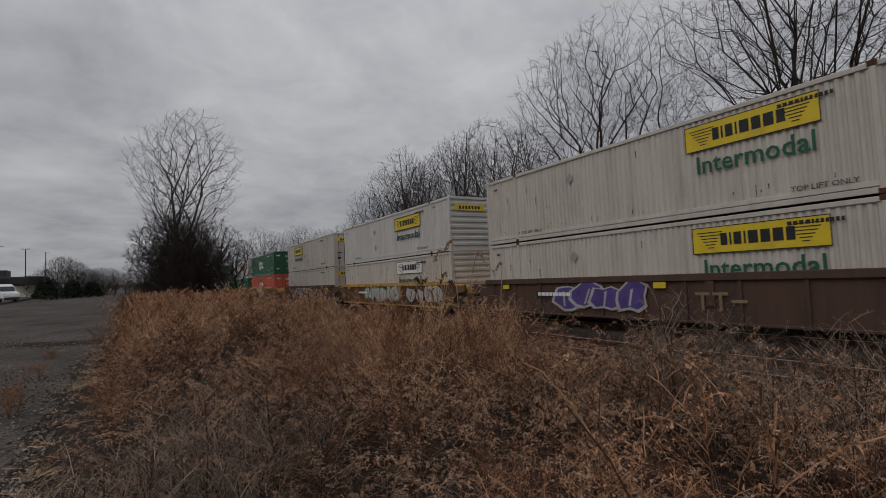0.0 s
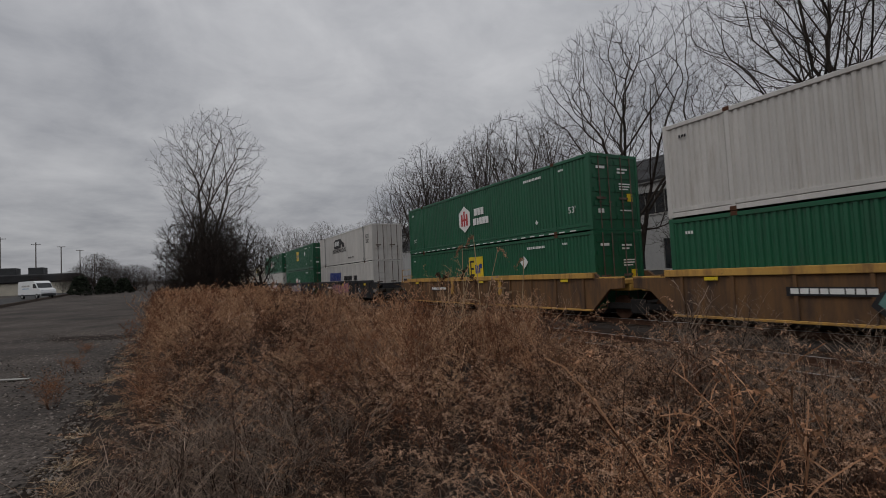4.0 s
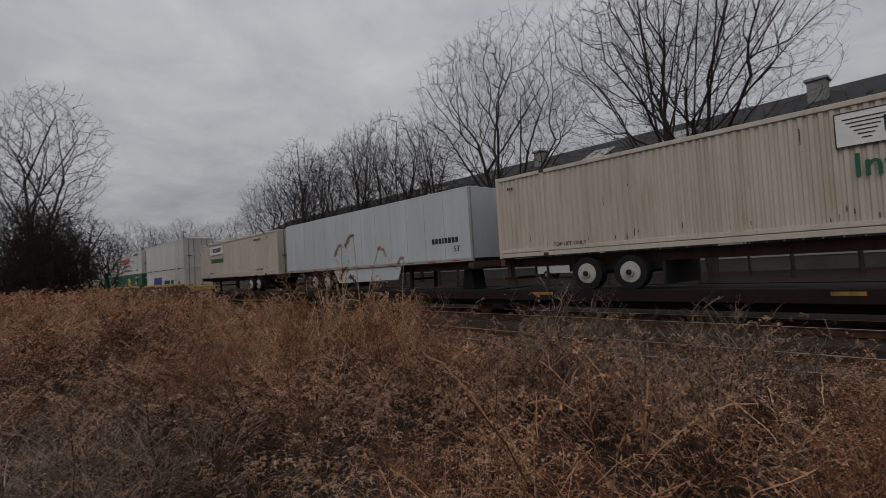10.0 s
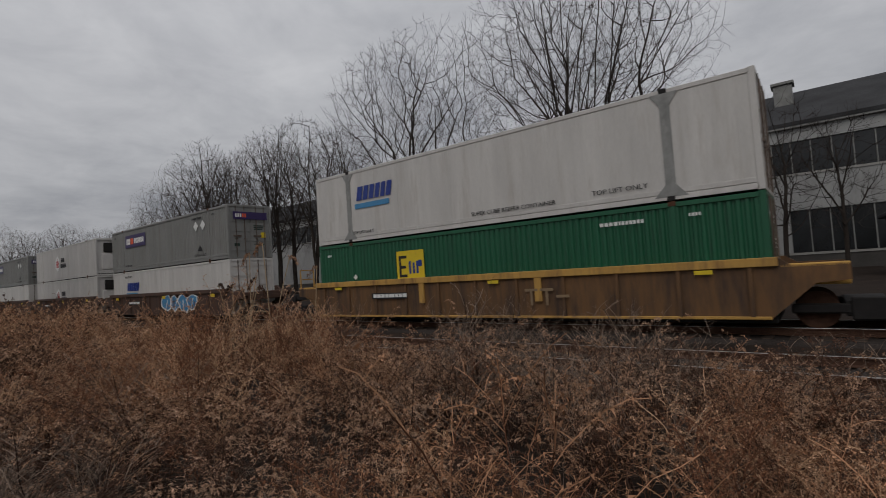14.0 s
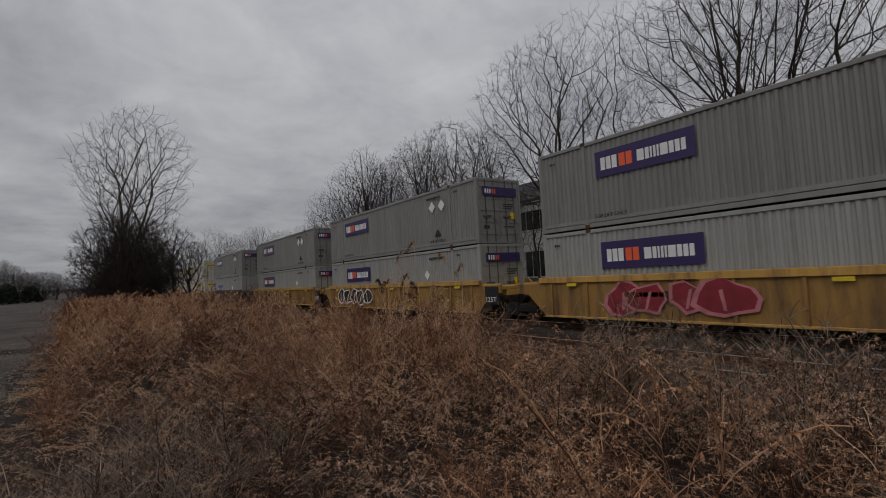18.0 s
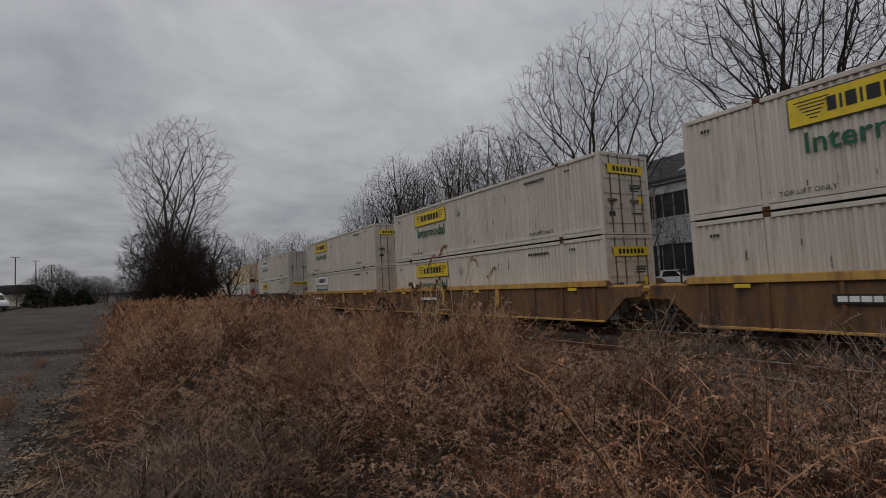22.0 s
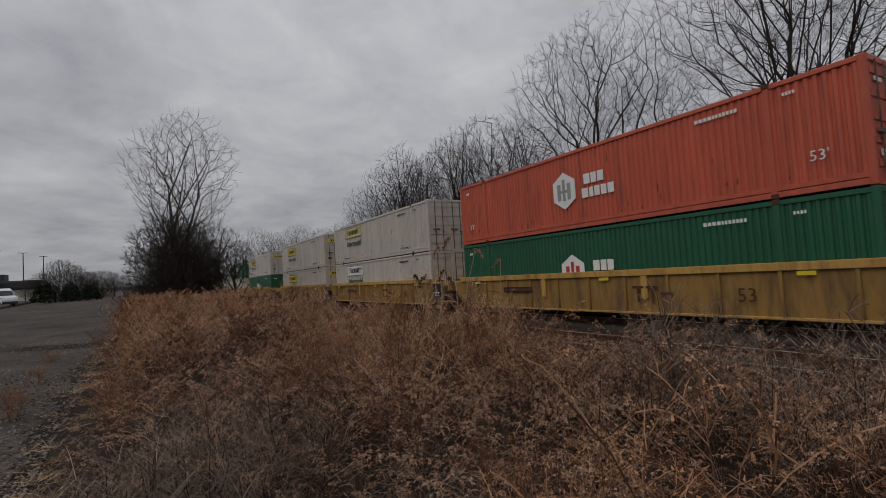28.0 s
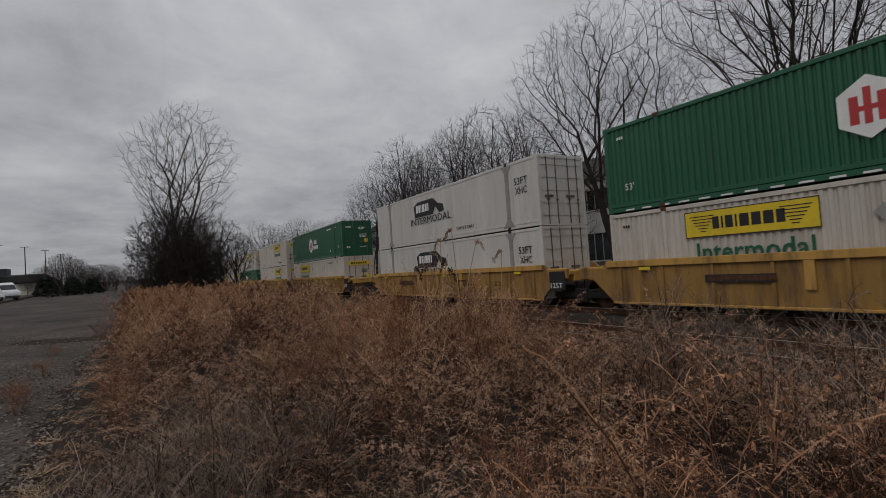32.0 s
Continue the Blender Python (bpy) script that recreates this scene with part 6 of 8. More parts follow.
# ---- the works beyond the train ----
def works():
    """A long two-storey works: pale wall, two bands of dark panes, a dark pitched roof. It stands along the railway."""
    x0, x1, y0, y1 = -112.0, 8.6, 44.0, 62.0
    w = tagged(new("works_building"), "long white two-storey works with dark window bands", "building")
    bands = ((1.2, 4.3), (7.0, 9.35))
    # the lowest strip takes a darkened colour, for the gloom below the cars
    for z0, z1 in ((-0.3, 1.2), (4.3, 7.0), (9.35, 10.45)):
        part("wall", boxes((x0, x1, y0, y0 + 0.4, z0, z1)), "wall_white" if z0 > 0 else "darkened_wall", w, "weathered white front wall" if z0 > 0 else "lower front wall, darkened for the shade under the train")
    part("wall", boxes((x1 - 0.4, x1, y0 + 0.4, y1, -0.3, 10.45)), "wall_white", w)
    part("wall", boxes((x0, x0 + 0.4, y0 + 0.4, y1, -0.3, 10.45)), "wall_white", w)
    part("wall", boxes((x0, x1, y1, y1 + 0.4, -0.3, 10.45)), "wall_white", w)
    # dark sheet added behind the panes, in place of unlit rooms
    part("back_lining", boxes((x0 + 0.5, x1 - 0.5, y0 + 1.2, y0 + 1.4, -0.2, 10.4)), "trim_dark", w, "dark sheet in place of the shaded interior")
    roof = part("roof", prism([(0, 10.45), (0.0, 10.75), (9.3, 15.2), (18.6, 10.75), (18.6, 10.45)], 0, x1 - x0 + 0.6), "roof_dark", w, "dark pitched roof")
    roof.matrix_basis = Matrix.Translation((x1 + 0.3, y0 - 0.3, 0)) @ Matrix.Rotation(radians(90), 4, "Z")
    part("gutter", boxes((x0, x1, y0 - 0.28, y0 - 0.02, 10.30, 10.46), bevel=0.02), "frame_grey", w)
    # sills and lintels
    for z0, z1 in bands:
        part("sill", boxes((x0, x1, y0 - 0.06, y0 + 0.0, z0 - 0.16, z0)), "concrete", w)
    me = bpy.data.meshes.new("pane")
    b = boxes((0.05, 1.13, 0.16, 0.18, 0.04, 2.31), bevel=0.0)
    b.to_mesh(me); b.free()
    me.materials.append(M["glass_dark"])
    mf = bpy.data.meshes.new("mullion")
    b = boxes((-0.04, 0.04, 0.08, 0.24, 0, 2.35))
    b.to_mesh(mf); b.free()
    mf.materials.append(M["frame_grey"])
    rnd = random.Random(4)
    for zi, (z0, z1) in enumerate(bands):
        k = (z1 - z0) / 2.35
        xx = x0 if zi else -44.0
        if not zi:
            part("wall", boxes((x0, -44.0, y0, y0 + 0.4, z0, z1)), "wall_white", w)
        n = int((x1 - xx) / 1.18)
        for i in range(n):
            if xx + i * 1.18 < -72 and i % 2:
                continue
            wide = 1.0 if xx + i * 1.18 >= -72 else 2.0
            if not zi and i % 9 in (7, 8):
                ob = placed("pier", MESHES.setdefault("pier", boxed_mesh("pier", (0.0, 1.18, 0.0, 0.38, 0, 2.35), "wall_white")), None, w)
            else:
                ob = new("pane", me)
                ob.parent = w
            ob.location, ob.scale = (xx + i * 1.18, y0, z0), (wide, 1, k)
            mu = new("mullion", mf)
            mu.parent = w
            mu.location, mu.scale = (xx + i * 1.18, y0, z0), (1, 1, k)
    for x in (-58.0, -36.0, -8.5, -2.0):
        v = part("roof_vent", boxes((x, x + 1.3, 49.0, 50.3, 12.9, 15.0), (x - 0.15, x + 1.45, 48.85, 50.45, 15.0, 15.25), bevel=0.04), "frame_grey", w, "grey roof vent")
    for x in (-52.0, -25.5, -17.0):
        light = part("skylight", prism([(0, 0), (0, 0.1), (4.4, 2.21), (4.4, 2.11)], 0, 2.6), "palegrey", w, "pale skylight panel")
        light.matrix_basis = Matrix.Translation((x, 45.2, 11.52)) @ Matrix.Rotation(radians(90), 4, "Z")
    part("drain_pipe", boxes((-30.2, -30.05, 43.8, 43.95, 0, 10.3)), "frame_grey", w)
    part("door", boxes((-24.5, -22.2, 43.90, 43.98, -0.1, 2.6)), "trim_dark", w, "dark service door")
    return w


def boxed_mesh(name, row, mat):
    me = bpy.data.meshes.new(name)
    b = boxes(row)
    b.to_mesh(me)
    b.free()
    me.materials.append(M[mat])
    return me


works()


def tall_shed():
    s = tagged(new("tall_shed"), "tall grey sheet-clad shed with dark eaves", "building")
    x0, x1, y0, y1, z = 0.0, 18.0, 0.0, 22.0, 13.1
    part("wall", boxes((x0, x1, y0, y0 + 0.3, -0.2, z)), "wall_grey", s)
    side = part("wall", prism([(0, -0.2), (0, z), (21.7, z), (21.7, -0.2)], 0, 0.3), "wall_grey", s)
    side.matrix_basis = Matrix.Translation((x0 + 0.3, y0 + 0.3, 0)) @ Matrix.Rotation(radians(90), 4, "Z")
    part("wall", boxes((x1 - 0.3, x1, y0 + 0.3, y1, -0.2, z)), "wall_grey", s)
    part("roof", boxes((x0 - 0.25, x1 + 0.25, y0 - 0.25, y1, z, z + 0.22), bevel=0.03), "roof_dark", s)
    for k in range(18):
        shared("shedrib", "wall_rib", lambda: boxes((-0.03, 0.03, -0.05, 0.0, 0, 13.0)), "wall_grey", s, at=(x0 + 0.5 + k, y0, 0))
    part("lean_to", boxes((x0 + 2, x1 - 3, y0 - 3.0, y0 - 0.06, -0.2, 3.6), (x0 + 1.7, x1 - 2.7, y0 - 3.3, y0 - 0.06, 3.6, 3.8)), "roof_dark", s, "low dark lean-to")
    s.matrix_basis = Matrix.Translation((19.2, 36.0, 0)) @ Matrix.Rotation(radians(-7), 4, "Z")


tall_shed()


def yard():
    """Bollards, a barrier and bins in the yard before the tall shed."""
    for k, x in enumerate((10.3, 10.9, 11.6, 12.9, 13.6, 14.2, 14.4, 15.1, 15.9)):
        b = tagged(new("bollard"), "yellow steel bollard in the yard", "bollard", "yard bollards")
        v, f = tubes([(0, 0, -0.1, 0, 0, 0.95, 0.06, 0.06), (0, 0, 0.95, 0, 0, 1.0, 0.06, 0.02)], 10)
        placed("post", fast_mesh("post", v, f, ["yellow"]), None, b)
        b.location = (x, 28.0 + 0.5 * math.sin(k * 2.1), ground_z(x, 28))
    r = tagged(new("barrier"), "orange-yellow steel yard barrier", "barrier")
    part("rail", boxes((16.6, 18.6, 28.0, 28.08, 0.35, 0.50), bevel=0.01), "faded_yellow", r)
    part("rail", boxes((16.6, 18.6, 28.0, 28.08, 0.75, 0.88), bevel=0.01), "car_yellow", r)
    for x in (16.7, 18.5):
        part("post", boxes((x - 0.04, x + 0.04, 28.09, 28.17, -0.1, 0.95)), "car_yellow", r)
    for x, w, h, mat, label in ((19.0, 0.7, 1.5, "bright", "white drum in the yard"), (20.2, 1.6, 1.5, "spray_tan", "brown crate in the yard"), (22.3, 2.2, 1.7, "sign_blue_dull", "blue waste skip in the yard"), (25.4, 2.6, 1.6, "teal_dull", "blue-green waste skip in the yard")):
        c = tagged(new("waste_skip"), label, "skip", "yard skips")
        part("body", prism([(-w / 2 + 0.12, 0), (w / 2 - 0.12, 0), (w / 2, h), (-w / 2, h)], -0.7, 0.7), mat, c)
        part("rim", boxes((-w / 2 - 0.05, w / 2 + 0.05, -0.75, 0.75, h + 0.002, h + 0.09), bevel=0.02), mat, c)
        c.location = (x, 29.0, ground_z(x, 29))


yard()


def dark_yard_block():
    """An added block, shaped like a shed, that keeps the view under the train dark."""
    a = tagged(new("outbuilding"), "added low dark block that darkens the view under the train", "building")
    part("wall", boxes((3.0, 14.6, 31.5, 31.8, -0.5, 2.9)), "darkened_wall", a)
    part("wall", boxes((14.3, 14.6, 31.8, 36.0, -0.5, 2.9)), "darkened_wall", a)
    part("wall", boxes((3.0, 3.3, 31.8, 36.0, -0.5, 2.9)), "darkened_wall", a)
    part("wall", boxes((3.3, 14.3, 35.7, 36.0, -0.5, 2.9)), "darkened_wall", a)
    part("roof", boxes((2.7, 14.9, 31.1, 36.3, 2.9, 3.1), bevel=0.03), "roof_dark", a)
    for x in (5.0, 8.2, 11.6):
        part("door", boxes((x, x + 1.6, 31.44, 31.5, -0.45, 2.2)), "trim_dark", a)


dark_yard_block()


def far_plant():
    p = tagged(new("plant_roof"), "distant buff plant with two chimneys", "building")
    x, y, _ = polar(70.6, 130)
    part("wall", boxes((x - 9, x + 7, y, y + 10, -0.2, 12.5)), "wall_cream", p)
    part("roof", prism([(x - 9.3, 12.5), (x + 7.3, 12.5), (x + 4, 15.2), (x - 5, 15.2)], y - 0.3, y + 10.3), "wall_cream", p)
    for dx in (-13, -1.0):
        part("chimney", boxes((x + dx, x + dx + 1.3, y + 3, y + 4.3, 9 if dx > -9 else -0.2, 18.5), bevel=0.1), "wall_grey", p)


far_plant()


def window(parent, x, z, w, h, y, axis="x"):
    g = part("window", boxes((x, x + w, y - 0.02, y + 0.06, z, z + h)), "glass_dark", parent)
    part("window_frame", boxes((x - 0.07, x + w + 0.07, y - 0.05, y + 0.02, z - 0.09, z), (x - 0.07, x + w + 0.07, y - 0.05, y + 0.02, z + h, z + h + 0.08), (x - 0.07, x, y - 0.05, y + 0.02, z, z + h), (x + w, x + w + 0.07, y - 0.05, y + 0.02, z, z + h), (x + w / 2 - 0.03, x + w / 2 + 0.03, y - 0.04, y - 0.02, z, z + h)), "frame_grey", g)


def row_houses():
    """The cream block and the house across the far road; local y = 0 is the face towards the camera."""
    def turn(ob, az, d, z):
        x, y, _ = polar(az, d)
        ob.matrix_basis = Matrix.Translation((x, y, z)) @ Matrix.Rotation(radians(-az), 4, "Z")
    b = tagged(new("cream_block_building"), "low cream block building with flat roof", "building")
    part("wall", boxes((-2.4, 4.2, 0, 9, -0.2, 3.9)), "wall_cream", b)
    for k in range(5):
        part("pilaster", boxes((-2.3 + k * 1.6, -2.15 + k * 1.6, -0.08, 0, -0.2, 3.85)), "wall_cream", b)
    part("roof", boxes((-2.6, 4.3, -0.2, 9.2, 3.9, 4.1)), "trim_dark", b)
    turn(b, 99.3, 80, 0)
    h = tagged(new("cream_house"), "two-storey cream house with dark windows", "house")
    part("wall", boxes((-2.6, 11, 0, 9, -0.2, 5.3)), "wall_cream", h)
    part("wall", boxes((-4.0, -2.6, 1.0, 8, -0.2, 4.9)), "wall_cream", h)
    part("roof", boxes((-2.9, 11.3, -0.3, 9.3, 5.3, 5.55), (-4.2, -2.6, 0.8, 8.2, 4.9, 5.05), bevel=0.04), "trim_dark", h)
    part("porch_roof", prism([(0.6, 2.5), (11, 2.5), (11, 3.2), (3.4, 3.4)], -2.2, -0.02), "roof_dark", h)
    for x, z in ((-2.0, 3.4), (-0.6, 3.4), (1.6, 3.5), (4.2, 3.5), (6.8, 3.5), (-2.0, 0.8), (2.2, 0.7), (4.6, 0.7), (6.8, 0.7)):
        window(h, x, z, 0.75, 1.25, 0.0)
    part("door", boxes((-0.5, 0.45, -0.06, 0.0, -0.1, 2.05)), "trim_dark", h)
    part("satellite_dish", disc(bmesh.new(), -1.6, -0.4, -0.3, 5.95, 0.35, 14), "frame_grey", h)
    turn(h, 103.0, 78, 0)
    g = tagged(new("grey_garage"), "small grey garage far down the road", "garage")
    part("wall", boxes((-2.6, 2.6, 0, 5, -0.2, 2.8)), "wall_grey", g)
    part("roof", prism([(-2.9, 2.8), (2.9, 2.8), (2.6, 3.25), (-2.6, 3.25)], -0.3, 5.3), "roof_dark", g)
    part("door", boxes((-1.6, 1.0, -0.05, 0, -0.1, 2.2)), "trim_dark", g)
    turn(g, 95.8, 150, 0)


row_houses()


def low_roof():
    x, y, _ = polar(-103.0, 150)
    b = tagged(new("low_dark_building"), "low dark-roofed building beyond the road", "building")
    z = ground_z(x, y)
    part("wall", boxes((x - 4, x + 4, y - 60, y + 12, z - 0.3, z + 2.6)), "wall_cream", b)
    part("roof", boxes((x - 4.6, x + 4.6, y - 61, y + 12.6, z + 2.6, z + 4.6), bevel=0.3), "roof_dark", b)
    for k in (2, 7):
        part("roof_unit", boxes((x - 2, x + 2, y + k - 4, y + k - 1.2, z + 4.6, z + 6.2), bevel=0.05), "trim_dark", b)


low_roof()


# ---- poles and wires ----
def pole(az, d, top, label, r=0.15, arms=(), lean=0.0):
    x, y, _ = polar(az, d)
    z = ground_z(x, y)
    p = tagged(new("utility_pole"), label, "utility pole", "utility poles")
    v, f = tubes([(0, 0, -0.3, lean, 0, top - z, r, r * 0.7)], 10)
    placed("post", fast_mesh("post", v, f, ["pole_wood"], smooth=True), None, p)
    for za, half in arms:
        a = part("cross_arm", boxes((-0.06 + lean, 0.06 + lean, -half, half, za - 0.06, za + 0.06)), "pole_wood", p)
        for k in (-0.9, -0.4, 0.4, 0.9):
            part("insulator", disc(bmesh.new(), lean, k * half - 0.04, k * half + 0.04, za + 0.13, 0.06, 8), "frame_grey", a)
    p.location = (x, y, z)
    return x, y, z


P1 = pole(66.9, 63, 14.4, "weathered wooden pole with cross arms by the railway", 0.17, ((12.6, 1.3), (11.0, 1.1), (8.6, 0.9)))
P2 = pole(88.9, 67, 11.4, "leaning wooden pole by the crossing", 0.17, ((10.9, 0.5),), -0.5)
P3 = pole(89.3, 74, 6.8, "short wooden pole by the crossing", 0.12)
P4 = pole(118.0, 64, 14.0, "wooden pole behind the gravel lot", 0.17, ((13.2, 1.3), (11.2, 1.2)))
mast_at = polar(21.0, 34.0)
mast = tagged(new("mast"), "thin bare steel mast beside a tall shed", "mast")
placed("post", fast_mesh("post", *tubes([(0, 0, -0.3, 0, 0, 9.0, 0.05, 0.035), (0, 0, 9.0, 0, 0, 12.0, 0.03, 0.015)], 8), ["dark_steel"], smooth=True), None, mast)
mast.location = mast_at
P5 = pole(85.8, 130, 9.0, "thin distant wooden pole", 0.14)
for az, d, top in ((-103.9, 150, 15.0), (-101.5, 170, 15.5), (-99.7, 180, 15.0), (-98.3, 200, 15.5), (-97.2, 230, 16.0)):
    pole(az, d, top, "thin distant wooden pole by the road", 0.16, ((13.0, 1.0),))


def wire(a, b, sag, r=0.015, n=20):
    rows = []
    pt = [Vector(a).lerp(Vector(b), k / n) - Vector((0, 0, sag * 4 * (k / n) * (1 - k / n))) for k in range(n + 1)]
    for k in range(n):
        rows.append((*pt[k], *pt[k + 1], r, r))
    v, f = tubes(rows, 4)
    return tagged(new("overhead_wire", fast_mesh("overhead_wire", v, f, ["wire"])), "thin black overhead wire between poles", "wire", "overhead wires")


def string_wires():
    x1, y1, _ = P1
    x2, y2, _ = P2
    x4, y4, _ = P4
    for dz, dy in ((12.7, -1.1), (11.1, -0.9), (11.1, 0.8)):
        wire((x1, y1 + dy, dz), (x4, y4 + dy, dz + 1.2), 0.9)
    wire((x1, y1, 9.3), (x2 - 0.5, y2, 11.2), 1.5, 0.024)
    for dy in (-0.4, 0.4):
        wire((x2 - 0.5, y2 + dy, 11.1), (x4, y4 + dy * 2, 11.3), 1.6)
    for k, z in enumerate((7.6, 7.2, 6.9, 6.6, 6.3)):
        wire((x1 + 1.5, y1 + 3, z - 0.3), (x2 - 0.3, y2, z), 0.5 + 0.12 * k, 0.02)
        wire((x2 - 0.3, y2, z), (x4, y4, z + 2.2), 0.7 + 0.25 * k, 0.02)
    # the line goes on beyond the railway
    for dz, dy in ((12.7, -1.1), (11.1, -0.9), (11.1, 0.8)):
        wire((x1, y1 + dy, dz), (x1 - 18, y1 + 42, dz), 0.8)


string_wires()


# ---- vehicles ----
def wheel_set(parent, spots, r=0.36):
    for x, y in spots:
        t = part("wheel", disc(bmesh.new(), x, y - 0.11, y + 0.11, r, r, 18), "tyre", parent)
        part("rim", disc(bmesh.new(), x, y - 0.125, y - 0.105, r, r * 0.6, 14), "frame_grey", t)


def van(at, turn):
    v = tagged(new("cargo_van"), "white high-roofed cargo van parked by the road", "van")
    part("body", prism([(0, 0.45), (0, 2.35), (0.25, 2.6), (3.9, 2.62), (4.45, 2.35), (5.05, 1.55), (5.75, 1.28), (5.9, 0.95), (5.9, 0.42)], -1.0, 1.0), "car_white", v)
    part("windscreen", prism([(4.52, 2.24), (5.02, 1.58), (5.07, 1.60), (4.57, 2.26)], -0.9, 0.9), "glass_dark", v)
    part("side_window", prism([(3.85, 1.55), (3.85, 2.2), (4.4, 2.2), (4.9, 1.55)], -1.008, -0.99), "glass_dark", v)
    part("bumper", boxes((5.8, 5.98, -0.95, 0.95, 0.35, 0.7), bevel=0.05), "trim_dark", v)
    part("headlight", boxes((5.55, 5.82, -0.93, -0.65, 0.95, 1.2), bevel=0.03), "headlight", v)
    part("headlight", boxes((5.55, 5.82, 0.65, 0.93, 0.95, 1.2), bevel=0.03), "headlight", v)
    part("sill", boxes((0.05, 5.8, -1.015, -1.0, 0.42, 0.62)), "trim_dark", v)
    bars(v, "lettering_bar", "spray_grey", 1.0, 1.75, (0.3, 0.9, 0.6), 0.26, 0.12, -1.012)
    bars(v, "lettering_bar", "sky_blue", 1.2, 1.45, (1.6,), 0.1, 0.1, -1.012)
    wheel_set(v, ((1.1, -0.9), (4.8, -0.9), (1.1, 0.9), (4.8, 0.9)))
    v.matrix_basis = pose(*at, 0, 0, turn)


def pickup(at, turn):
    v = tagged(new("pickup_truck"), "white pickup truck parked before the works", "pickup truck")
    part("body", prism([(0, 0.55), (0, 1.15), (2.05, 1.18), (4.1, 1.15), (5.4, 1.05), (5.55, 0.85), (5.55, 0.5), (0.1, 0.5)], -0.95, 0.95), "car_white", v)
    part("cab", prism([(2.0, 1.15), (2.25, 1.78), (3.5, 1.80), (4.2, 1.15)], -0.86, 0.86), "car_white", v)
    part("side_window", prism([(2.25, 1.2), (2.42, 1.68), (3.4, 1.70), (3.92, 1.2)], -0.875, -0.855), "glass_dark", v)
    part("windscreen", prism([(3.58, 1.74), (4.16, 1.18), (4.20, 1.20), (3.62, 1.77)], -0.78, 0.78), "glass_dark", v)
    part("bumper", boxes((5.5, 5.66, -0.93, 0.93, 0.45, 0.7), bevel=0.04), "frame_grey", v)
    part("headlight", boxes((5.4, 5.57, -0.9, -0.6, 0.78, 0.98)), "headlight", v)
    part("headlight", boxes((5.4, 5.57, 0.6, 0.9, 0.78, 0.98)), "headlight", v)
    part("tail_light", boxes((-0.01, 0.04, -0.94, -0.8, 0.8, 1.1)), "red", v)
    wheel_set(v, ((1.05, -0.85), (4.45, -0.85), (1.05, 0.85), (4.45, 0.85)), 0.38)
    v.matrix_basis = pose(*at, 0, 0, turn)


VX, VY, _ = polar(-102.2, 98)
van((VX, VY, ground_z(VX, VY) + 0.06), 38)
pickup((-29.3, 40.0, ground_z(-29.3, 40)), 8)
BX, BY, _ = polar(89.8, 60)


def bin_blue():
    b = tagged(new("waste_container"), "dark blue waste container by the crossing", "waste container")
    part("body", prism([(-0.5, 0), (0.5, 0), (0.56, 1.1), (-0.56, 1.1)], -0.45, 0.45), "bin_blue", b)
    part("lid", boxes((-0.6, 0.6, -0.5, 0.5, 1.11, 1.19), bevel=0.03), "trim_dark", b)
    b.matrix_basis = pose(BX, BY, ground_z(BX, BY), 0, 0, 80)


bin_blue()


# ---- road edges ----
def far_road():
    """The road beyond the gravel lot and the crossing at the far side, each with a low dark kerb."""
    xs = [-300, -200, -150, -120, -100, -80, -60, -45]
    def strip(name, label, y0, y1, up, mat):
        verts, faces = [], []
        for x in xs:
            yy = -14.5 - 0.055 * (-x - 45)
            for y in (yy - y0, yy - y1):
                verts.append((x, y, ground_z(x, y) + up))
        for i in range(len(xs) - 1):
            faces.append((2 * i, 2 * i + 1, 2 * i + 3, 2 * i + 2))
        me = bpy.data.meshes.new(name)
        me.from_pydata(verts, [], faces)
        me.materials.append(M[mat])
        return tagged(new(name, me), label, "road", kind="structure")
    strip("road", "grey asphalt road along the lot", 0.6, 9.0, 0.05, "asphalt")
    bm = bmesh.new()
    pts = []
    for x in xs:
        y = -14.5 - 0.055 * (-x - 45)
        z = ground_z(x, y)
        pts.append([bm.verts.new((x, y + a, z + b)) for a, b in ((0.2, -0.1), (0.12, 0.30), (-0.25, 0.30), (-0.35, -0.1))])
    for i in range(len(pts) - 1):
        for j in range(3):
            bm.faces.new((pts[i][j], pts[i][j + 1], pts[i + 1][j + 1], pts[i + 1][j]))
    bm.faces.new(pts[-1])
    bmesh.ops.recalc_face_normals(bm, faces=bm.faces)
    tagged(part("kerb", bm, "tie"), "low dark timber edge beside the road", "kerb", kind="structure")
    me = bpy.data.meshes.new("crossing")
    me.from_pydata([(48, -60, 0.03), (60, -60, 0.03), (60, 6, 0.03), (48, 6, 0.03)], [], [(0, 1, 2, 3)])
    me.materials.append(M["crossing"])
    tagged(new("road_crossing", me), "pale worn road that crosses the railway", "road", kind="structure")


far_road()


# ---- weeds ----
def straw(name, colour, island=0.35):
    return material(name, colour, 0.95, vary=0.22, scale=0.8, island=island)


M["weed_stem"] = straw("dead_weed_stem", (0.06, 0.032, 0.021), 0.5)
M["weed_seed"] = straw("dead_weed_leaf_bits", (0.32, 0.19, 0.12), 0.7)
M["red_stem"] = straw("russet_weed_stem", (0.115, 0.052, 0.03), 0.5)
M["red_seed"] = straw("russet_weed_leaf_bits", (0.345, 0.185, 0.106), 0.65)
M["weed_pale"] = straw("pale_weed_bits", (0.46, 0.295, 0.2), 0.45)
M["weed_dull"] = straw("dull_weed_bits", (0.105, 0.058, 0.04), 0.5)
M["red_pale"] = straw("tan_weed_bits", (0.50, 0.315, 0.195), 0.4)
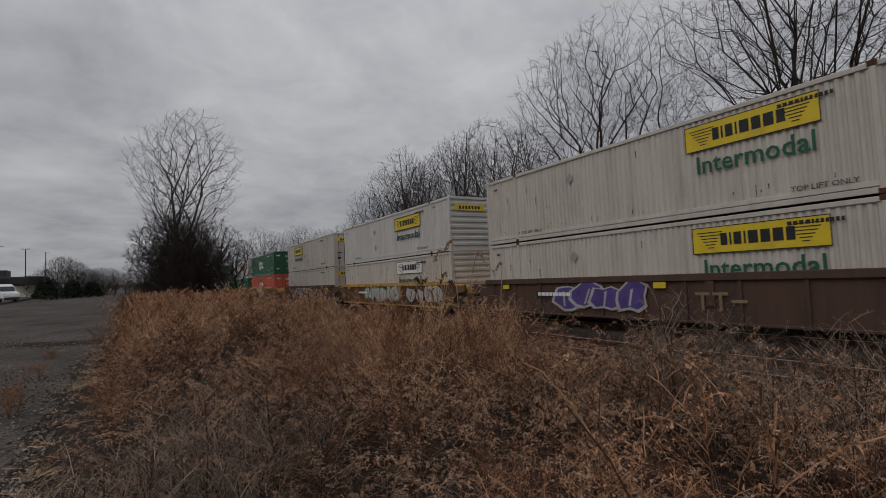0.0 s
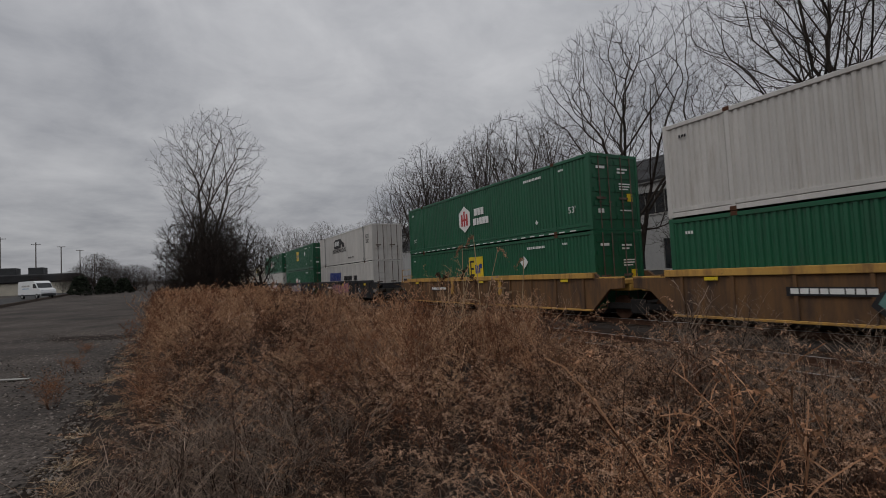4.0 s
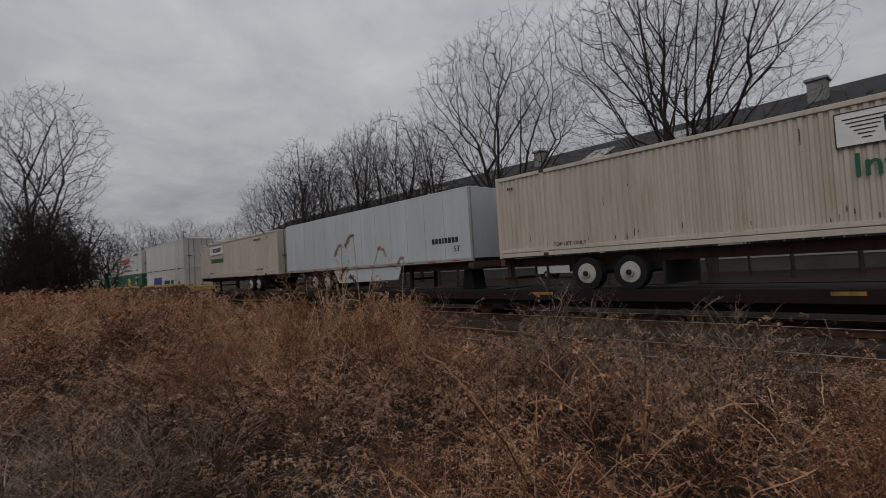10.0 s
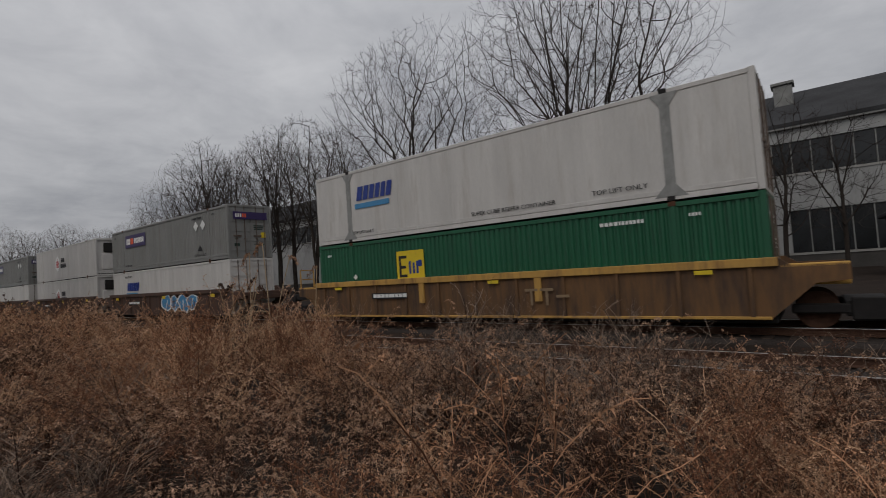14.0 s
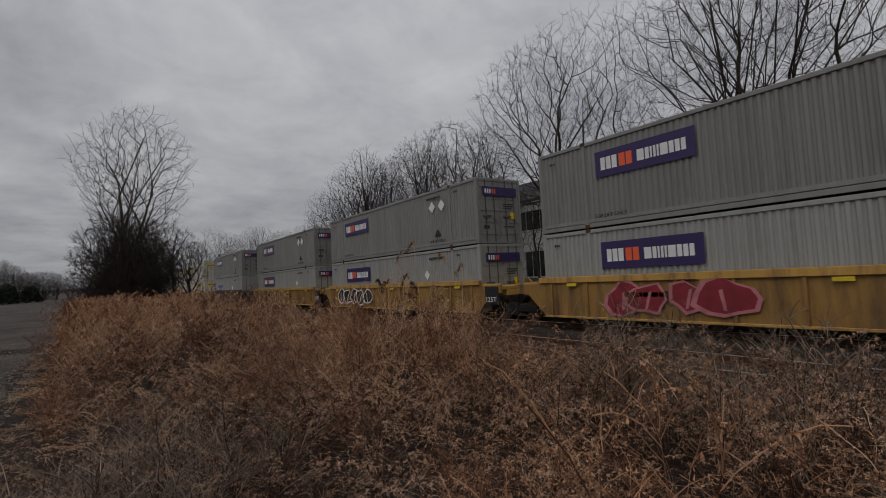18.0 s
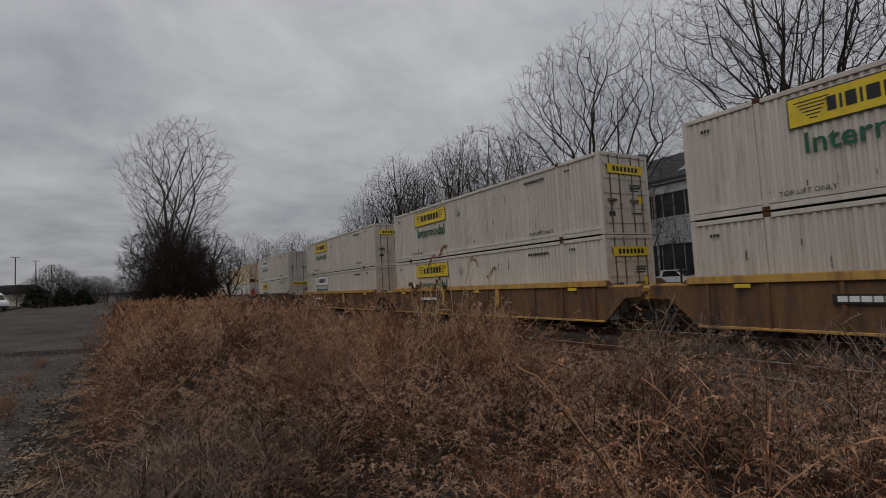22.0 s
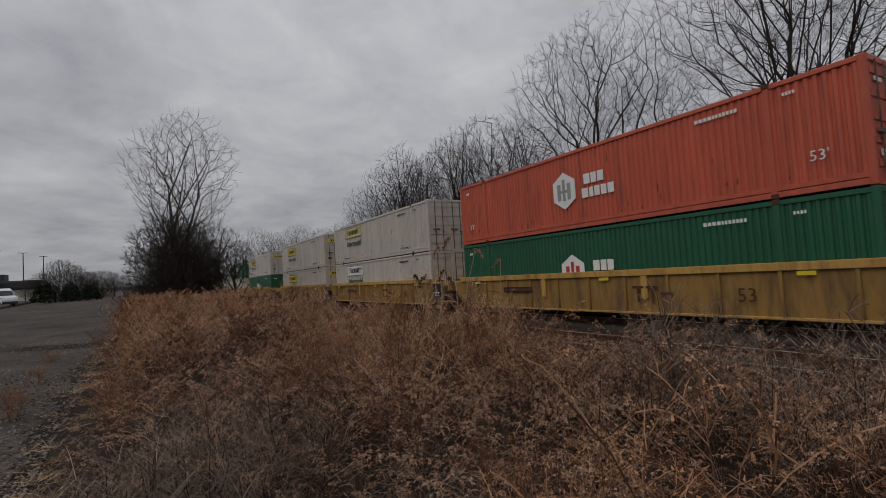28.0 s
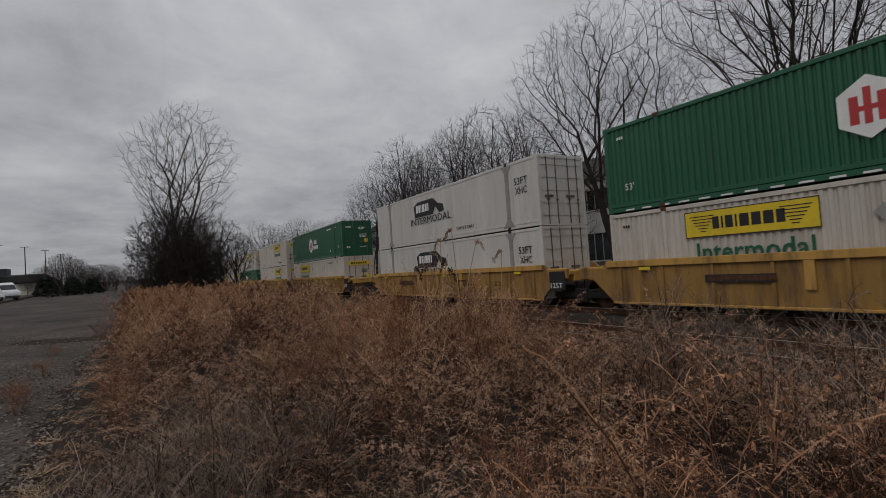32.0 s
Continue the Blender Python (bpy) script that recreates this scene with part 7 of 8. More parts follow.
M["red_dull"] = straw("dark_russet_weed_bits", (0.17, 0.076, 0.042), 0.45)
M["bare_stem"] = straw("bare_dark_stem", (0.036, 0.021, 0.016), 0.5)
M["bare_tip"] = straw("grey_weed_bits", (0.21, 0.155, 0.12), 0.6)
M["grass_dry"] = straw("dry_straw_grass", (0.60, 0.445, 0.285), 0.5)
M["leaf"] = straw("fallen_oak_leaf", (0.23, 0.112, 0.060), 0.5)
M["reed"] = straw("pale_reed", (0.30, 0.225, 0.145), 0.3)


def ribbon(points, w0, w1, rng):
    """A thin blade through points: verts and triangles."""
    p = np.asarray(points, float)
    n = len(p)
    d = p[-1] - p[0]
    s = np.cross(d, rng.normal(0, 1, 3))
    s /= np.linalg.norm(s) + 1e-9
    w = np.linspace(w0, w1, n)[:, None]
    v = np.empty((2 * n, 3))
    v[0::2], v[1::2] = p - s * w, p + s * w
    t = []
    for i in range(n - 1):
        a = 2 * i
        t += [(a, a + 1, a + 3), (a, a + 3, a + 2)]
    return v, np.array(t)


def ribbons(P, w0, w1, rng):
    """Many thin blades at once: P holds m lines of n points."""
    m, n, _ = P.shape
    d = P[:, -1] - P[:, 0]
    s = np.cross(d, rng.normal(0, 1, (m, 3)))
    s /= np.linalg.norm(s, axis=1)[:, None] + 1e-9
    w = np.linspace(w0, w1, n)[None, :, None] * s[:, None, :]
    v = np.stack([P - w, P + w], 2).reshape(m * n * 2, 3)
    k = np.arange(n - 1) * 2
    t = np.concatenate([np.stack([k, k + 1, k + 3], 1), np.stack([k, k + 3, k + 2], 1)])
    t = (t[None] + (np.arange(m) * 2 * n)[:, None, None]).reshape(-1, 3)
    return v, t


def along(P, f):
    """The points at fractions f (m, k) of the lines P (m, n, 3)."""
    n = P.shape[1]
    x = np.clip(f, 0, 0.9999) * (n - 1)
    i = x.astype(int)
    r = (x - i)[..., None]
    j = np.arange(len(P))[:, None]
    return P[j, i] * (1 - r) + P[j, i + 1] * r


def sprays(base, ln, rise, droop, rng, n=5):
    """Lines that leave base (m, 3), spread outwards, rise and nod at the tip."""
    m = len(base)
    a = rng.random(m) * 2 * np.pi
    q = np.linspace(0, 1, n)[None, :, None]
    out = np.stack([np.cos(a), np.sin(a), np.zeros(m)], 1)[:, None, :]
    up = np.array([0, 0, 1.0])[None, None, :]
    L = ln[:, None, None]
    R, D = rise[:, None, None], droop[:, None, None]
    return base[:, None, :] + L * (out * (q * 0.8 + 0.25 * q * q) + up * (R * q - D * q ** 3)) + rng.normal(0, 0.02, (m, n, 3)) * L * (q > 0)


def weed(seed, height, stems, branches, twigs, bits, few, spread=0.5, size=0.010, stem_w=0.0032, droop=0.4, lean=0.22):
    """One dead plant: some stems from one root, side sprays on them, twigs on the sprays and dry curled bits along the twigs."""
    rng = np.random.default_rng(seed)
    V, T, I, n = [], [], [], 0

    def put(v, t, i):
        nonlocal n
        V.append(v); T.append(t + n); I.append(np.full(len(t), i)); n += len(v)

    k = np.linspace(0, 1, 8)[None, :, None]
    a = rng.random(stems) * 2 * np.pi
    hs = height * np.where(np.arange(stems) == 0, 1.0, rng.uniform(0.6, 0.98, stems))
    out = np.stack([np.cos(a), np.sin(a), 0 * a], 1)[:, None, :] * (lean * rng.uniform(0.3, 1.6, stems))[:, None, None]
    main = (out * (0.35 * k + 0.9 * k ** 2) + np.array([0, 0, 1.0]) * (k - 0.10 * k ** 3)) * hs[:, None, None]
    main = main + np.concatenate([np.zeros((stems, 1, 3)), np.cumsum(rng.normal(0, 0.010, (stems, 7, 3)), 1)], 1)
    put(*ribbons(main, stem_w, stem_w * 0.4, rng), 0)
    put(*ribbons(main, stem_w, stem_w * 0.4, rng), 0)
    f = 0.18 + 0.80 * rng.random((stems, branches)) ** 0.8
    base = along(main, f).reshape(-1, 3)
    ff = f.reshape(-1)
    m = len(base)
    ln = height * spread * (0.80 - 0.58 * ff) * rng.uniform(0.6, 1.35, m) + 0.05
    br = sprays(base, ln, rng.uniform(0.7, 1.5, m), droop * rng.uniform(0.1, 1.6, m), rng, 6)
    put(*ribbons(br, stem_w * 0.55, stem_w * 0.35, rng), 1)
    lines = [br]
    if twigs:
        tf = 0.2 + 0.8 * rng.random((m, twigs))
        tb = along(br, tf).reshape(-1, 3)
        tl = np.repeat(ln, twigs) * rng.uniform(0.18, 0.5, m * twigs) + 0.02
        tw = sprays(tb, tl, rng.uniform(0.5, 1.4, len(tb)), droop * rng.uniform(0.2, 1.8, len(tb)), rng, 4)
        put(*ribbons(tw, stem_w * 0.38, stem_w * 0.22, rng), 1)
        lines.append(tw)
    for P, q in zip(lines, (bits, few)):
        c = along(P, 0.18 + 0.82 * rng.random((len(P), q))).reshape(-1, 3)
        way = np.repeat(P[:, -1] - P[:, 0], q, 0)
        way /= np.linalg.norm(way, axis=1)[:, None] + 1e-9
        c = c + rng.normal(0, 0.005, c.shape)
        m2 = len(c)
        s = (size * rng.uniform(0.5, 1.4, m2))[:, None]
        e1, e2 = rng.normal(0, 0.6, (m2, 3)) + way * 0.5, rng.normal(0, 1, (m2, 3))
        e1 /= np.linalg.norm(e1, axis=1)[:, None]
        e2 /= np.linalg.norm(e2, axis=1)[:, None]
        v = np.stack([c - e1 * s * 0.6, c + e2 * s * 0.75, c + e1 * s * 0.7], 1).reshape(-1, 3)
        put(v, np.arange(m2 * 3).reshape(-1, 3), 1)
    return np.concatenate(V), np.concatenate(T), np.concatenate(I)


def plume_weed(seed, height, stems, racemes, bits, leaves, size=0.007, stem_w=0.0030, nod=0.5, curl=0.10):
    """One dead goldenrod: stems that arch over at the top, with combs of short recurved seed heads on the arch and shrivelled leaves below."""
    rng = np.random.default_rng(seed)
    V, T, I, n = [], [], [], 0

    def put(v, t, i):
        nonlocal n
        V.append(v); T.append(t + n); I.append(np.full(len(t), i)); n += len(v)

    k = np.linspace(0, 1, 11)[None, :, None]
    a = rng.random(stems) * 2 * np.pi
    hs = height * np.where(np.arange(stems) == 0, 1.0, rng.uniform(0.55, 1.0, stems))
    reach = (nod * rng.uniform(0.35, 1.5, stems))[:, None, None]
    out = np.stack([np.cos(a), np.sin(a), 0 * a], 1)[:, None, :]
    main = (out * (0.22 * k + reach * k ** 3) + np.array([0, 0, 1.0]) * (k - 0.30 * reach * k ** 5)) * hs[:, None, None]
    main = main + np.concatenate([np.zeros((stems, 1, 3)), np.cumsum(rng.normal(0, 0.007, (stems, 10, 3)), 1)], 1)
    put(*ribbons(main, stem_w, stem_w * 0.4, rng), 0)
    put(*ribbons(main, stem_w, stem_w * 0.4, rng), 0)
    f = 0.42 + 0.58 * np.sort(rng.random((stems, racemes)), 1) ** 0.85
    base = along(main, f).reshape(-1, 3)
    ff = f.reshape(-1)
    m = len(base)
    L = height * curl * (1.75 - 1.35 * ff) * rng.uniform(0.6, 1.4, m)
    b = rng.random(m) * 2 * np.pi
    side = np.stack([np.cos(b), np.sin(b), np.zeros(m)], 1)[:, None, :]
    q = np.linspace(0, 1, 5)[None, :, None]
    lines = base[:, None, :] + L[:, None, None] * (side * (1.1 * q - 0.25 * q * q) + np.array([0, 0, 1.0]) * (0.85 * q - 1.05 * q * q))
    lines = lines + rng.normal(0, 0.05, lines.shape) * L[:, None, None] * (q > 0)
    put(*ribbons(lines, stem_w * 0.4, stem_w * 0.3, rng), 1)
    c = along(lines, 0.12 + 0.88 * rng.random((m, bits))).reshape(-1, 3)
    c = c + rng.normal(0, size * 0.38, c.shape)
    e = rng.normal(0, 1, (2, len(c), 3))
    e /= np.linalg.norm(e, axis=2)[..., None]
    s = (size * rng.uniform(0.5, 1.3, len(c)))[:, None]
    v = np.stack([c - e[0] * s * 0.6, c + e[1] * s * 0.75, c + e[0] * s * 0.7], 1).reshape(-1, 3)
    put(v, np.arange(len(v)).reshape(-1, 3), 1)
    # shrivelled leaves hang on the lower stem
    lb = along(main, 0.06 + 0.5 * rng.random((stems, leaves))).reshape(-1, 3)
    m = len(lb)
    b = rng.random(m) * 2 * np.pi
    side = np.stack([np.cos(b), np.sin(b), np.zeros(m)], 1)[:, None, :]
    L = (height * rng.uniform(0.04, 0.10, m))[:, None, None]
    q = np.linspace(0, 1, 4)[None, :, None]
    put(*ribbons(lb[:, None, :] + L * (side * (0.9 * q - 0.3 * q * q) + np.array([0, 0, 1.0]) * (0.5 * q - 1.2 * q * q)), stem_w * 1.1, stem_w * 0.4, rng), 2)
    return np.concatenate(V), np.concatenate(T), np.concatenate(I)


def tuft(seed, height, blades, w=0.0035, splay=0.5, kink=0.0):
    """A tuft of dry grass."""
    rng = np.random.default_rng(seed)
    V, T, n = [], [], 0
    for b in range(blades):
        a, s, h = rng.random() * 2 * np.pi, splay * rng.random() ** 0.7, height * rng.uniform(0.55, 1.1)
        q = np.linspace(0, 1, 5)
        r = s * h * (q + 0.9 * q ** 3)
        z = h * (q - 0.35 * s * q ** 3)
        x0, y0 = rng.normal(0, 0.05, 2)
        line = np.stack([x0 + r * np.cos(a), y0 + r * np.sin(a), z], 1)
        line[1:] += np.cumsum(rng.normal(0, kink, (4, 3)) * (1, 1, 0.4), 0)
        line[:, 2] = np.maximum(line[:, 2], 0.0)
        v, t = ribbon(line, w, w * 0.25, rng)
        V.append(v); T.append(t + n); n += len(v)
    t = np.concatenate(T)
    return np.concatenate(V), t, np.zeros(len(t), int)


def scatter(name, label, category, templates, spots, mats, seed):
    """Many plants in one mesh: spots are rows of x, y, scale, height scale."""
    rng = np.random.default_rng(seed)
    V, T, I, n = [], [], [], 0
    for x, y, s, h in spots:
        v, t, i = templates[rng.integers(len(templates))]
        a = rng.random() * 2 * np.pi
        c, sn = math.cos(a), math.sin(a)
        tx, ty = rng.normal(0, 0.10, 2)
        w = np.empty_like(v)
        w[:, 0] = (v[:, 0] * c - v[:, 1] * sn) * s + x + tx * v[:, 2] * h
        w[:, 1] = (v[:, 0] * sn + v[:, 1] * c) * s + y + ty * v[:, 2] * h
        w[:, 2] = v[:, 2] * h + ground_z(x, y) - 0.02
        tone = 0 if len(mats) < 3 else rng.choice(len(mats) - 1, p=(0.45, 0.27, 0.28))
        V.append(w); T.append(t + n); I.append(np.where(i == 2, len(mats) - 1, np.where(i > 0, 1 + tone, 0))); n += len(v)
    me = fast_mesh(name, np.concatenate(V), np.concatenate(T), mats, np.concatenate(I))
    return tagged(new(name, me), label, category, kind="stuff")


def weed_fields():
    rng = np.random.default_rng(17)
    close_t = [plume_weed(s, 1.0, 4, 20, 20, 18, 0.0085, 0.0030, 0.50, 0.10) for s in range(7)]
    near_t = [plume_weed(10 + s, 1.0, 4, 14, 12, 12, 0.0135, 0.0040, 0.50, 0.12) for s in range(6)]
    mid_t = [weed(20 + s, 1.0, 3, 8, 1, 14, 7, 0.42, 0.021, 0.0046) for s in range(5)]
    far_t = [weed(40 + s, 1.0, 3, 6, 0, 9, 0, 0.44, 0.040, 0.008) for s in range(5)]
    red_t = [weed(60 + s, 1.0, 4, 8, 2, 16, 8, 0.36, 0.0092, 0.0034, 0.30, 0.24) for s in range(6)]
    redmid_t = [weed(70 + s, 1.0, 4, 7, 1, 9, 5, 0.32, 0.0175, 0.0040, 0.15, 0.26) for s in range(5)]
    bare_t = [weed(80 + s, 1.0, 2, 9, 3, 6, 4, 0.42, 0.0085, 0.0046, 0.1, 0.12) for s in range(6)]

    close, near, mid, far, red, redmid, bare = [], [], [], [], [], [], []

    def field_height(x, y):
        """How tall the weeds stand."""
        h = 0.95 + 0.20 * math.sin(x * 0.9 + 1.0) * math.sin(y * 1.1 + x * 0.3)
        if x > -1.25 * y:
            h = min(h * 1.1, max(0.5, 1.98 - 0.19 * y) * (0.9 + 0.25 * math.sin(x * 2.3 + y) ** 2))
        elif y > 2.2 and -9 < x:
            h += 0.20 * min(1, (y - 2.2) / 1.5)
        if x < -4:
            h += 0.24 * min(1, (-4 - x) / 7)
        if y < 0.6:
            h *= 0.75 + 0.25 * max(0.0, (y - edge_y(x)) / 2)
        if y > 5.2 and x > 0.5:
            h *= 0.6
        return h

    def want(x, y):
        if y < (-0.30 - 0.032 * min(-x, 40) if x < 0 else edge_y(x) + 0.15) or y > 7.6:
            return 0.0
        d = math.hypot(x, y)
        if d < 1.5 or (d < 2.2 and abs(y) < 1.0):
            return 0.0
        p = 1.0
        if y > 5.4:
            p = 0.95 if x < 0.2 else 0.16
        if x > 2.6:
            p = min(p, 0.95) if y > 0.55 + 0.006 * x else 0.03
        gap = 0.5 + 0.5 * math.sin(x * 1.7 + 2.0 * math.sin(y * 0.9)) * math.cos(y * 1.3 + x * 0.4)
        return p * (0.55 + 0.45 * gap)

    def fill(x0, x1, y0, y1, per, big, choose):
        n = int((x1 - x0) * (y1 - y0) * per)
        m = max(n // 9, 1)
        cx, cy, ch = rng.uniform(x0, x1, m), rng.uniform(y0, y1, m), rng.uniform(0.55, 1.2, m)
        for k in range(n):
            j = k % m
            x, y = cx[j] + rng.normal(0, 0.24), cy[j] + rng.normal(0, 0.24)
            if rng.random() > want(x, y):
                continue
            h = ch[j] * field_height(x, y) * (rng.uniform(0.75, 1.15) if rng.random() < 0.9 else rng.uniform(1.05, 1.4))
            s = rng.uniform(0.8, 1.2) * big * (0.55 + 0.45 * h)
            patch = math.sin(x * 0.75 + 0.8) + math.sin(y * 0.95 + x * 0.3) + rng.normal(0, 0.45)
            choose(x, y, patch).append((x, y, s, h))

    fill(-9, 5, -1.5, 7.6, 21.0, 1.0, lambda x, y, p: red if p > 0.45 else bare if p < -1.25 or rng.random() < 0.07 else close if math.hypot(x, y) < 4.6 else near)
    fill(-24, -9, -1.8, 7.6, 6.5, 1.1, lambda x, y, p: redmid if p > -0.2 else mid)
    fill(-75, -24, -3.0, 7.6, 3.4, 1.5, lambda x, y, p: far)
    fill(5, 18, -1.0, 7.6, 6.5, 1.1, lambda x, y, p: redmid if p > 0.3 else mid)
    fill(18, 60, -2.0, 7.6, 2.6, 1.5, lambda x, y, p: far)
    # single tall sprays that stand out against the train
    for x, y, h in ((-1.2, 3.4, 1.55), (1.9, 3.1, 1.45), (2.3, 2.6, 1.5), (0.4, 3.6, 1.3), (-3.4, 5.0, 1.5), (3.0, 2.4, 1.35), (4.0, 3.6, 1.45), (1.0, 4.4, 1.35), (-5.2, 4.4, 1.5), (2.9, 4.8, 1.2)):
        for j in range(2):
            bare.append((x + rng.normal(0, 0.08), y + rng.normal(0, 0.08), 0.8, h * rng.uniform(0.8, 1.0)))
            near.append((x + rng.normal(0, 0.15), y + rng.normal(0, 0.15), 0.7, h * rng.uniform(0.7, 0.95)))
    for k in range(34):
        x, y = rng.uniform(-8, 1.2), rng.uniform(3.2, 6.6)
        tall = rng.uniform(1.1, 1.55) if x < -1.25 * y else min(1.45, 1.78 - 0.15 * y) * rng.uniform(0.75, 1.1)
        near.append((x, y, 0.75, tall))
        if x < -1.25 * y:
            red.append((x + rng.normal(0, 0.15), y + rng.normal(0, 0.15), 0.7, rng.uniform(1.0, 1.4)))
    # the high russet stand at the right of the eye, along the track
    for k in range(150):
        x = 4.5 + rng.random() * 4.2
        y = 1.6 + rng.normal(0, 0.48) + 0.06 * (x - 5)
        red.append((x, y, rng.uniform(0.9, 1.3), rng.uniform(1.2, 1.75)))
    for k in range(420):
        x = 7.0 + rng.random() ** 0.9 * 24
        y = 1.6 + 0.035 * x + rng.normal(0, 0.45 + 0.03 * x)
        if y > 0.3 + 0.01 * x:
            (redmid if x < 18 else far).append((x, y, rng.uniform(1.0, 1.4) if x < 18 else 1.6, rng.uniform(1.15, 1.65)))
    for k in range(60):
        x, y = rng.uniform(2.5, 4.9), rng.uniform(0.65, 1.9)
        red.append((x, y, rng.uniform(0.7, 1.0), rng.uniform(0.55, 0.95)))
    for k in range(150):
        x = 4.2 + 18 * rng.random()
        y = rng.uniform(edge_y(x) * 0.7, 0.7)
        mid.append((x, y, rng.uniform(0.5, 0.9), rng.uniform(0.12, 0.42)))
    # a high stand to the left, towards the lone tree
    for k in range(520):
        x = -rng.uniform(11, 46)
        (far if x < -22 else redmid).append((x, rng.uniform(edge_y(x) + 0.6, 5.2), 1.3, rng.uniform(1.0, 1.7)))
    scatter("dead_weeds", "dense brown dead weeds with curled pale leaf bits", "weeds", close_t, close, ["weed_stem", "weed_seed", "weed_pale", "weed_dull"], 1)
    scatter("dead_weeds", "brown dead weeds with arching pale sprays", "weeds", near_t, near, ["weed_stem", "weed_seed", "weed_pale", "weed_dull"], 8)
    scatter("russet_weeds", "russet bushy dead weeds beside the track", "weeds", red_t, red, ["red_stem", "red_seed", "red_pale", "red_dull"], 2)
    scatter("russet_weeds", "fine russet dead weeds along the railway", "weeds", redmid_t, redmid, ["red_stem", "red_seed", "red_pale", "red_dull"], 9)
    scatter("middle_weeds", "brown dead weeds along the railway", "weeds", mid_t, mid, ["weed_stem", "weed_seed", "weed_pale", "weed_dull"], 3)
    scatter("distant_weeds", "russet dead weeds towards the lone tree", "weeds", far_t, far, ["red_stem", "red_seed", "red_pale", "red_dull"], 4)
    scatter("bare_weeds", "dark branched bare weed stems", "weeds", bare_t, bare, ["bare_stem", "bare_tip"], 10)
    # fallen stalks and litter beneath
    stalks = [tuft(80 + s, 0.5, 9, 0.0028, 2.2) for s in range(5)]
    low = []
    n = 620
    for x, y in zip(rng.uniform(-11, 7, n), rng.uniform(-1.4, 7.4, n)):
        if y > edge_y(x) and math.hypot(x, y) > 1.0:
            low.append((x, y, rng.uniform(0.7, 1.4), rng.uniform(0.3, 0.9)))
    scatter("fallen_stalks", "fallen pale stalks under the weeds", "weeds", stalks, low, ["bare_tip"], 5)
    # straw grass at the edge of the gravel, right of the eye and along the lot
    straw_t = [tuft(90 + s, 0.21, 34, 0.0032, 1.25, 0.035) for s in range(7)]
    grass = []
    n = 2300
    for x, u in zip(3.4 + 44 * rng.random(n) ** 1.1, rng.random(n)):
        lo, hi = edge_y(x) - 0.05, 0.75 + 0.012 * x
        yy = lo + (hi - lo) * u
        clump = math.sin(x * 1.7 + 1.3 * math.sin(yy * 2.0)) * math.sin(yy * 2.6 + 0.8 * x)
        if clump < (0.25 if x < 7 else 0.05) or (math.hypot((x - 4.5) / 1.2, (yy - 0.05) / 0.5) < 1.0):
            continue
        grass.append((x, yy, rng.uniform(0.6, 1.3), rng.uniform(0.35, 1.0)))
    for x, u in zip(3.9 + 14 * rng.random(1500) ** 1.2, rng.random(1500) ** 0.8):
        lo, hi = edge_y(x) + 0.05, 0.55
        if math.hypot((x - 4.5) / 1.2, (lo + (hi - lo) * u - 0.05) / 0.5) > 1.0 and math.sin(x * 2.9 + 1.1 * math.sin(u * 7)) * math.sin(u * 9 + x * 1.3) > -0.22 + 0.4 * rng.random():
            grass.append((x, lo + (hi - lo) * u, rng.uniform(0.7, 1.4), rng.uniform(0.35, 0.95)))
    for k in range(110):
        x = -rng.uniform(3, 42)
        yy = edge_y(x) + abs(rng.normal(0, 0.35)) + 0.1
        grass.append((x, yy, rng.uniform(0.5, 1.0), rng.uniform(0.35, 0.8)))
    scatter("dry_grass", "dry straw-coloured grass at the gravel edge", "grass", straw_t, grass[::2], ["grass_dry"], 6)
    scatter("dry_grass", "matted brown dead grass at the gravel edge", "grass", straw_t, grass[1::2], ["red_pale"], 11)
    # tufts that stand alone on the gravel
    lone = []
    for x, y in ((-10.5, -2.0), (-13.0, -2.1), (-9.4, -1.75), (-17, -2.3), (7.8, -2.6), (11, -3.1)):
        for k in range(5):
            lone.append((x + rng.normal(0, 0.12), y + rng.normal(0, 0.1), 0.6, rng.uniform(0.3, 0.55)))
    scatter("gravel_tufts", "small russet tufts on the gravel", "weeds", redmid_t, lone, ["red_stem", "leaf"], 7)


weed_fields()


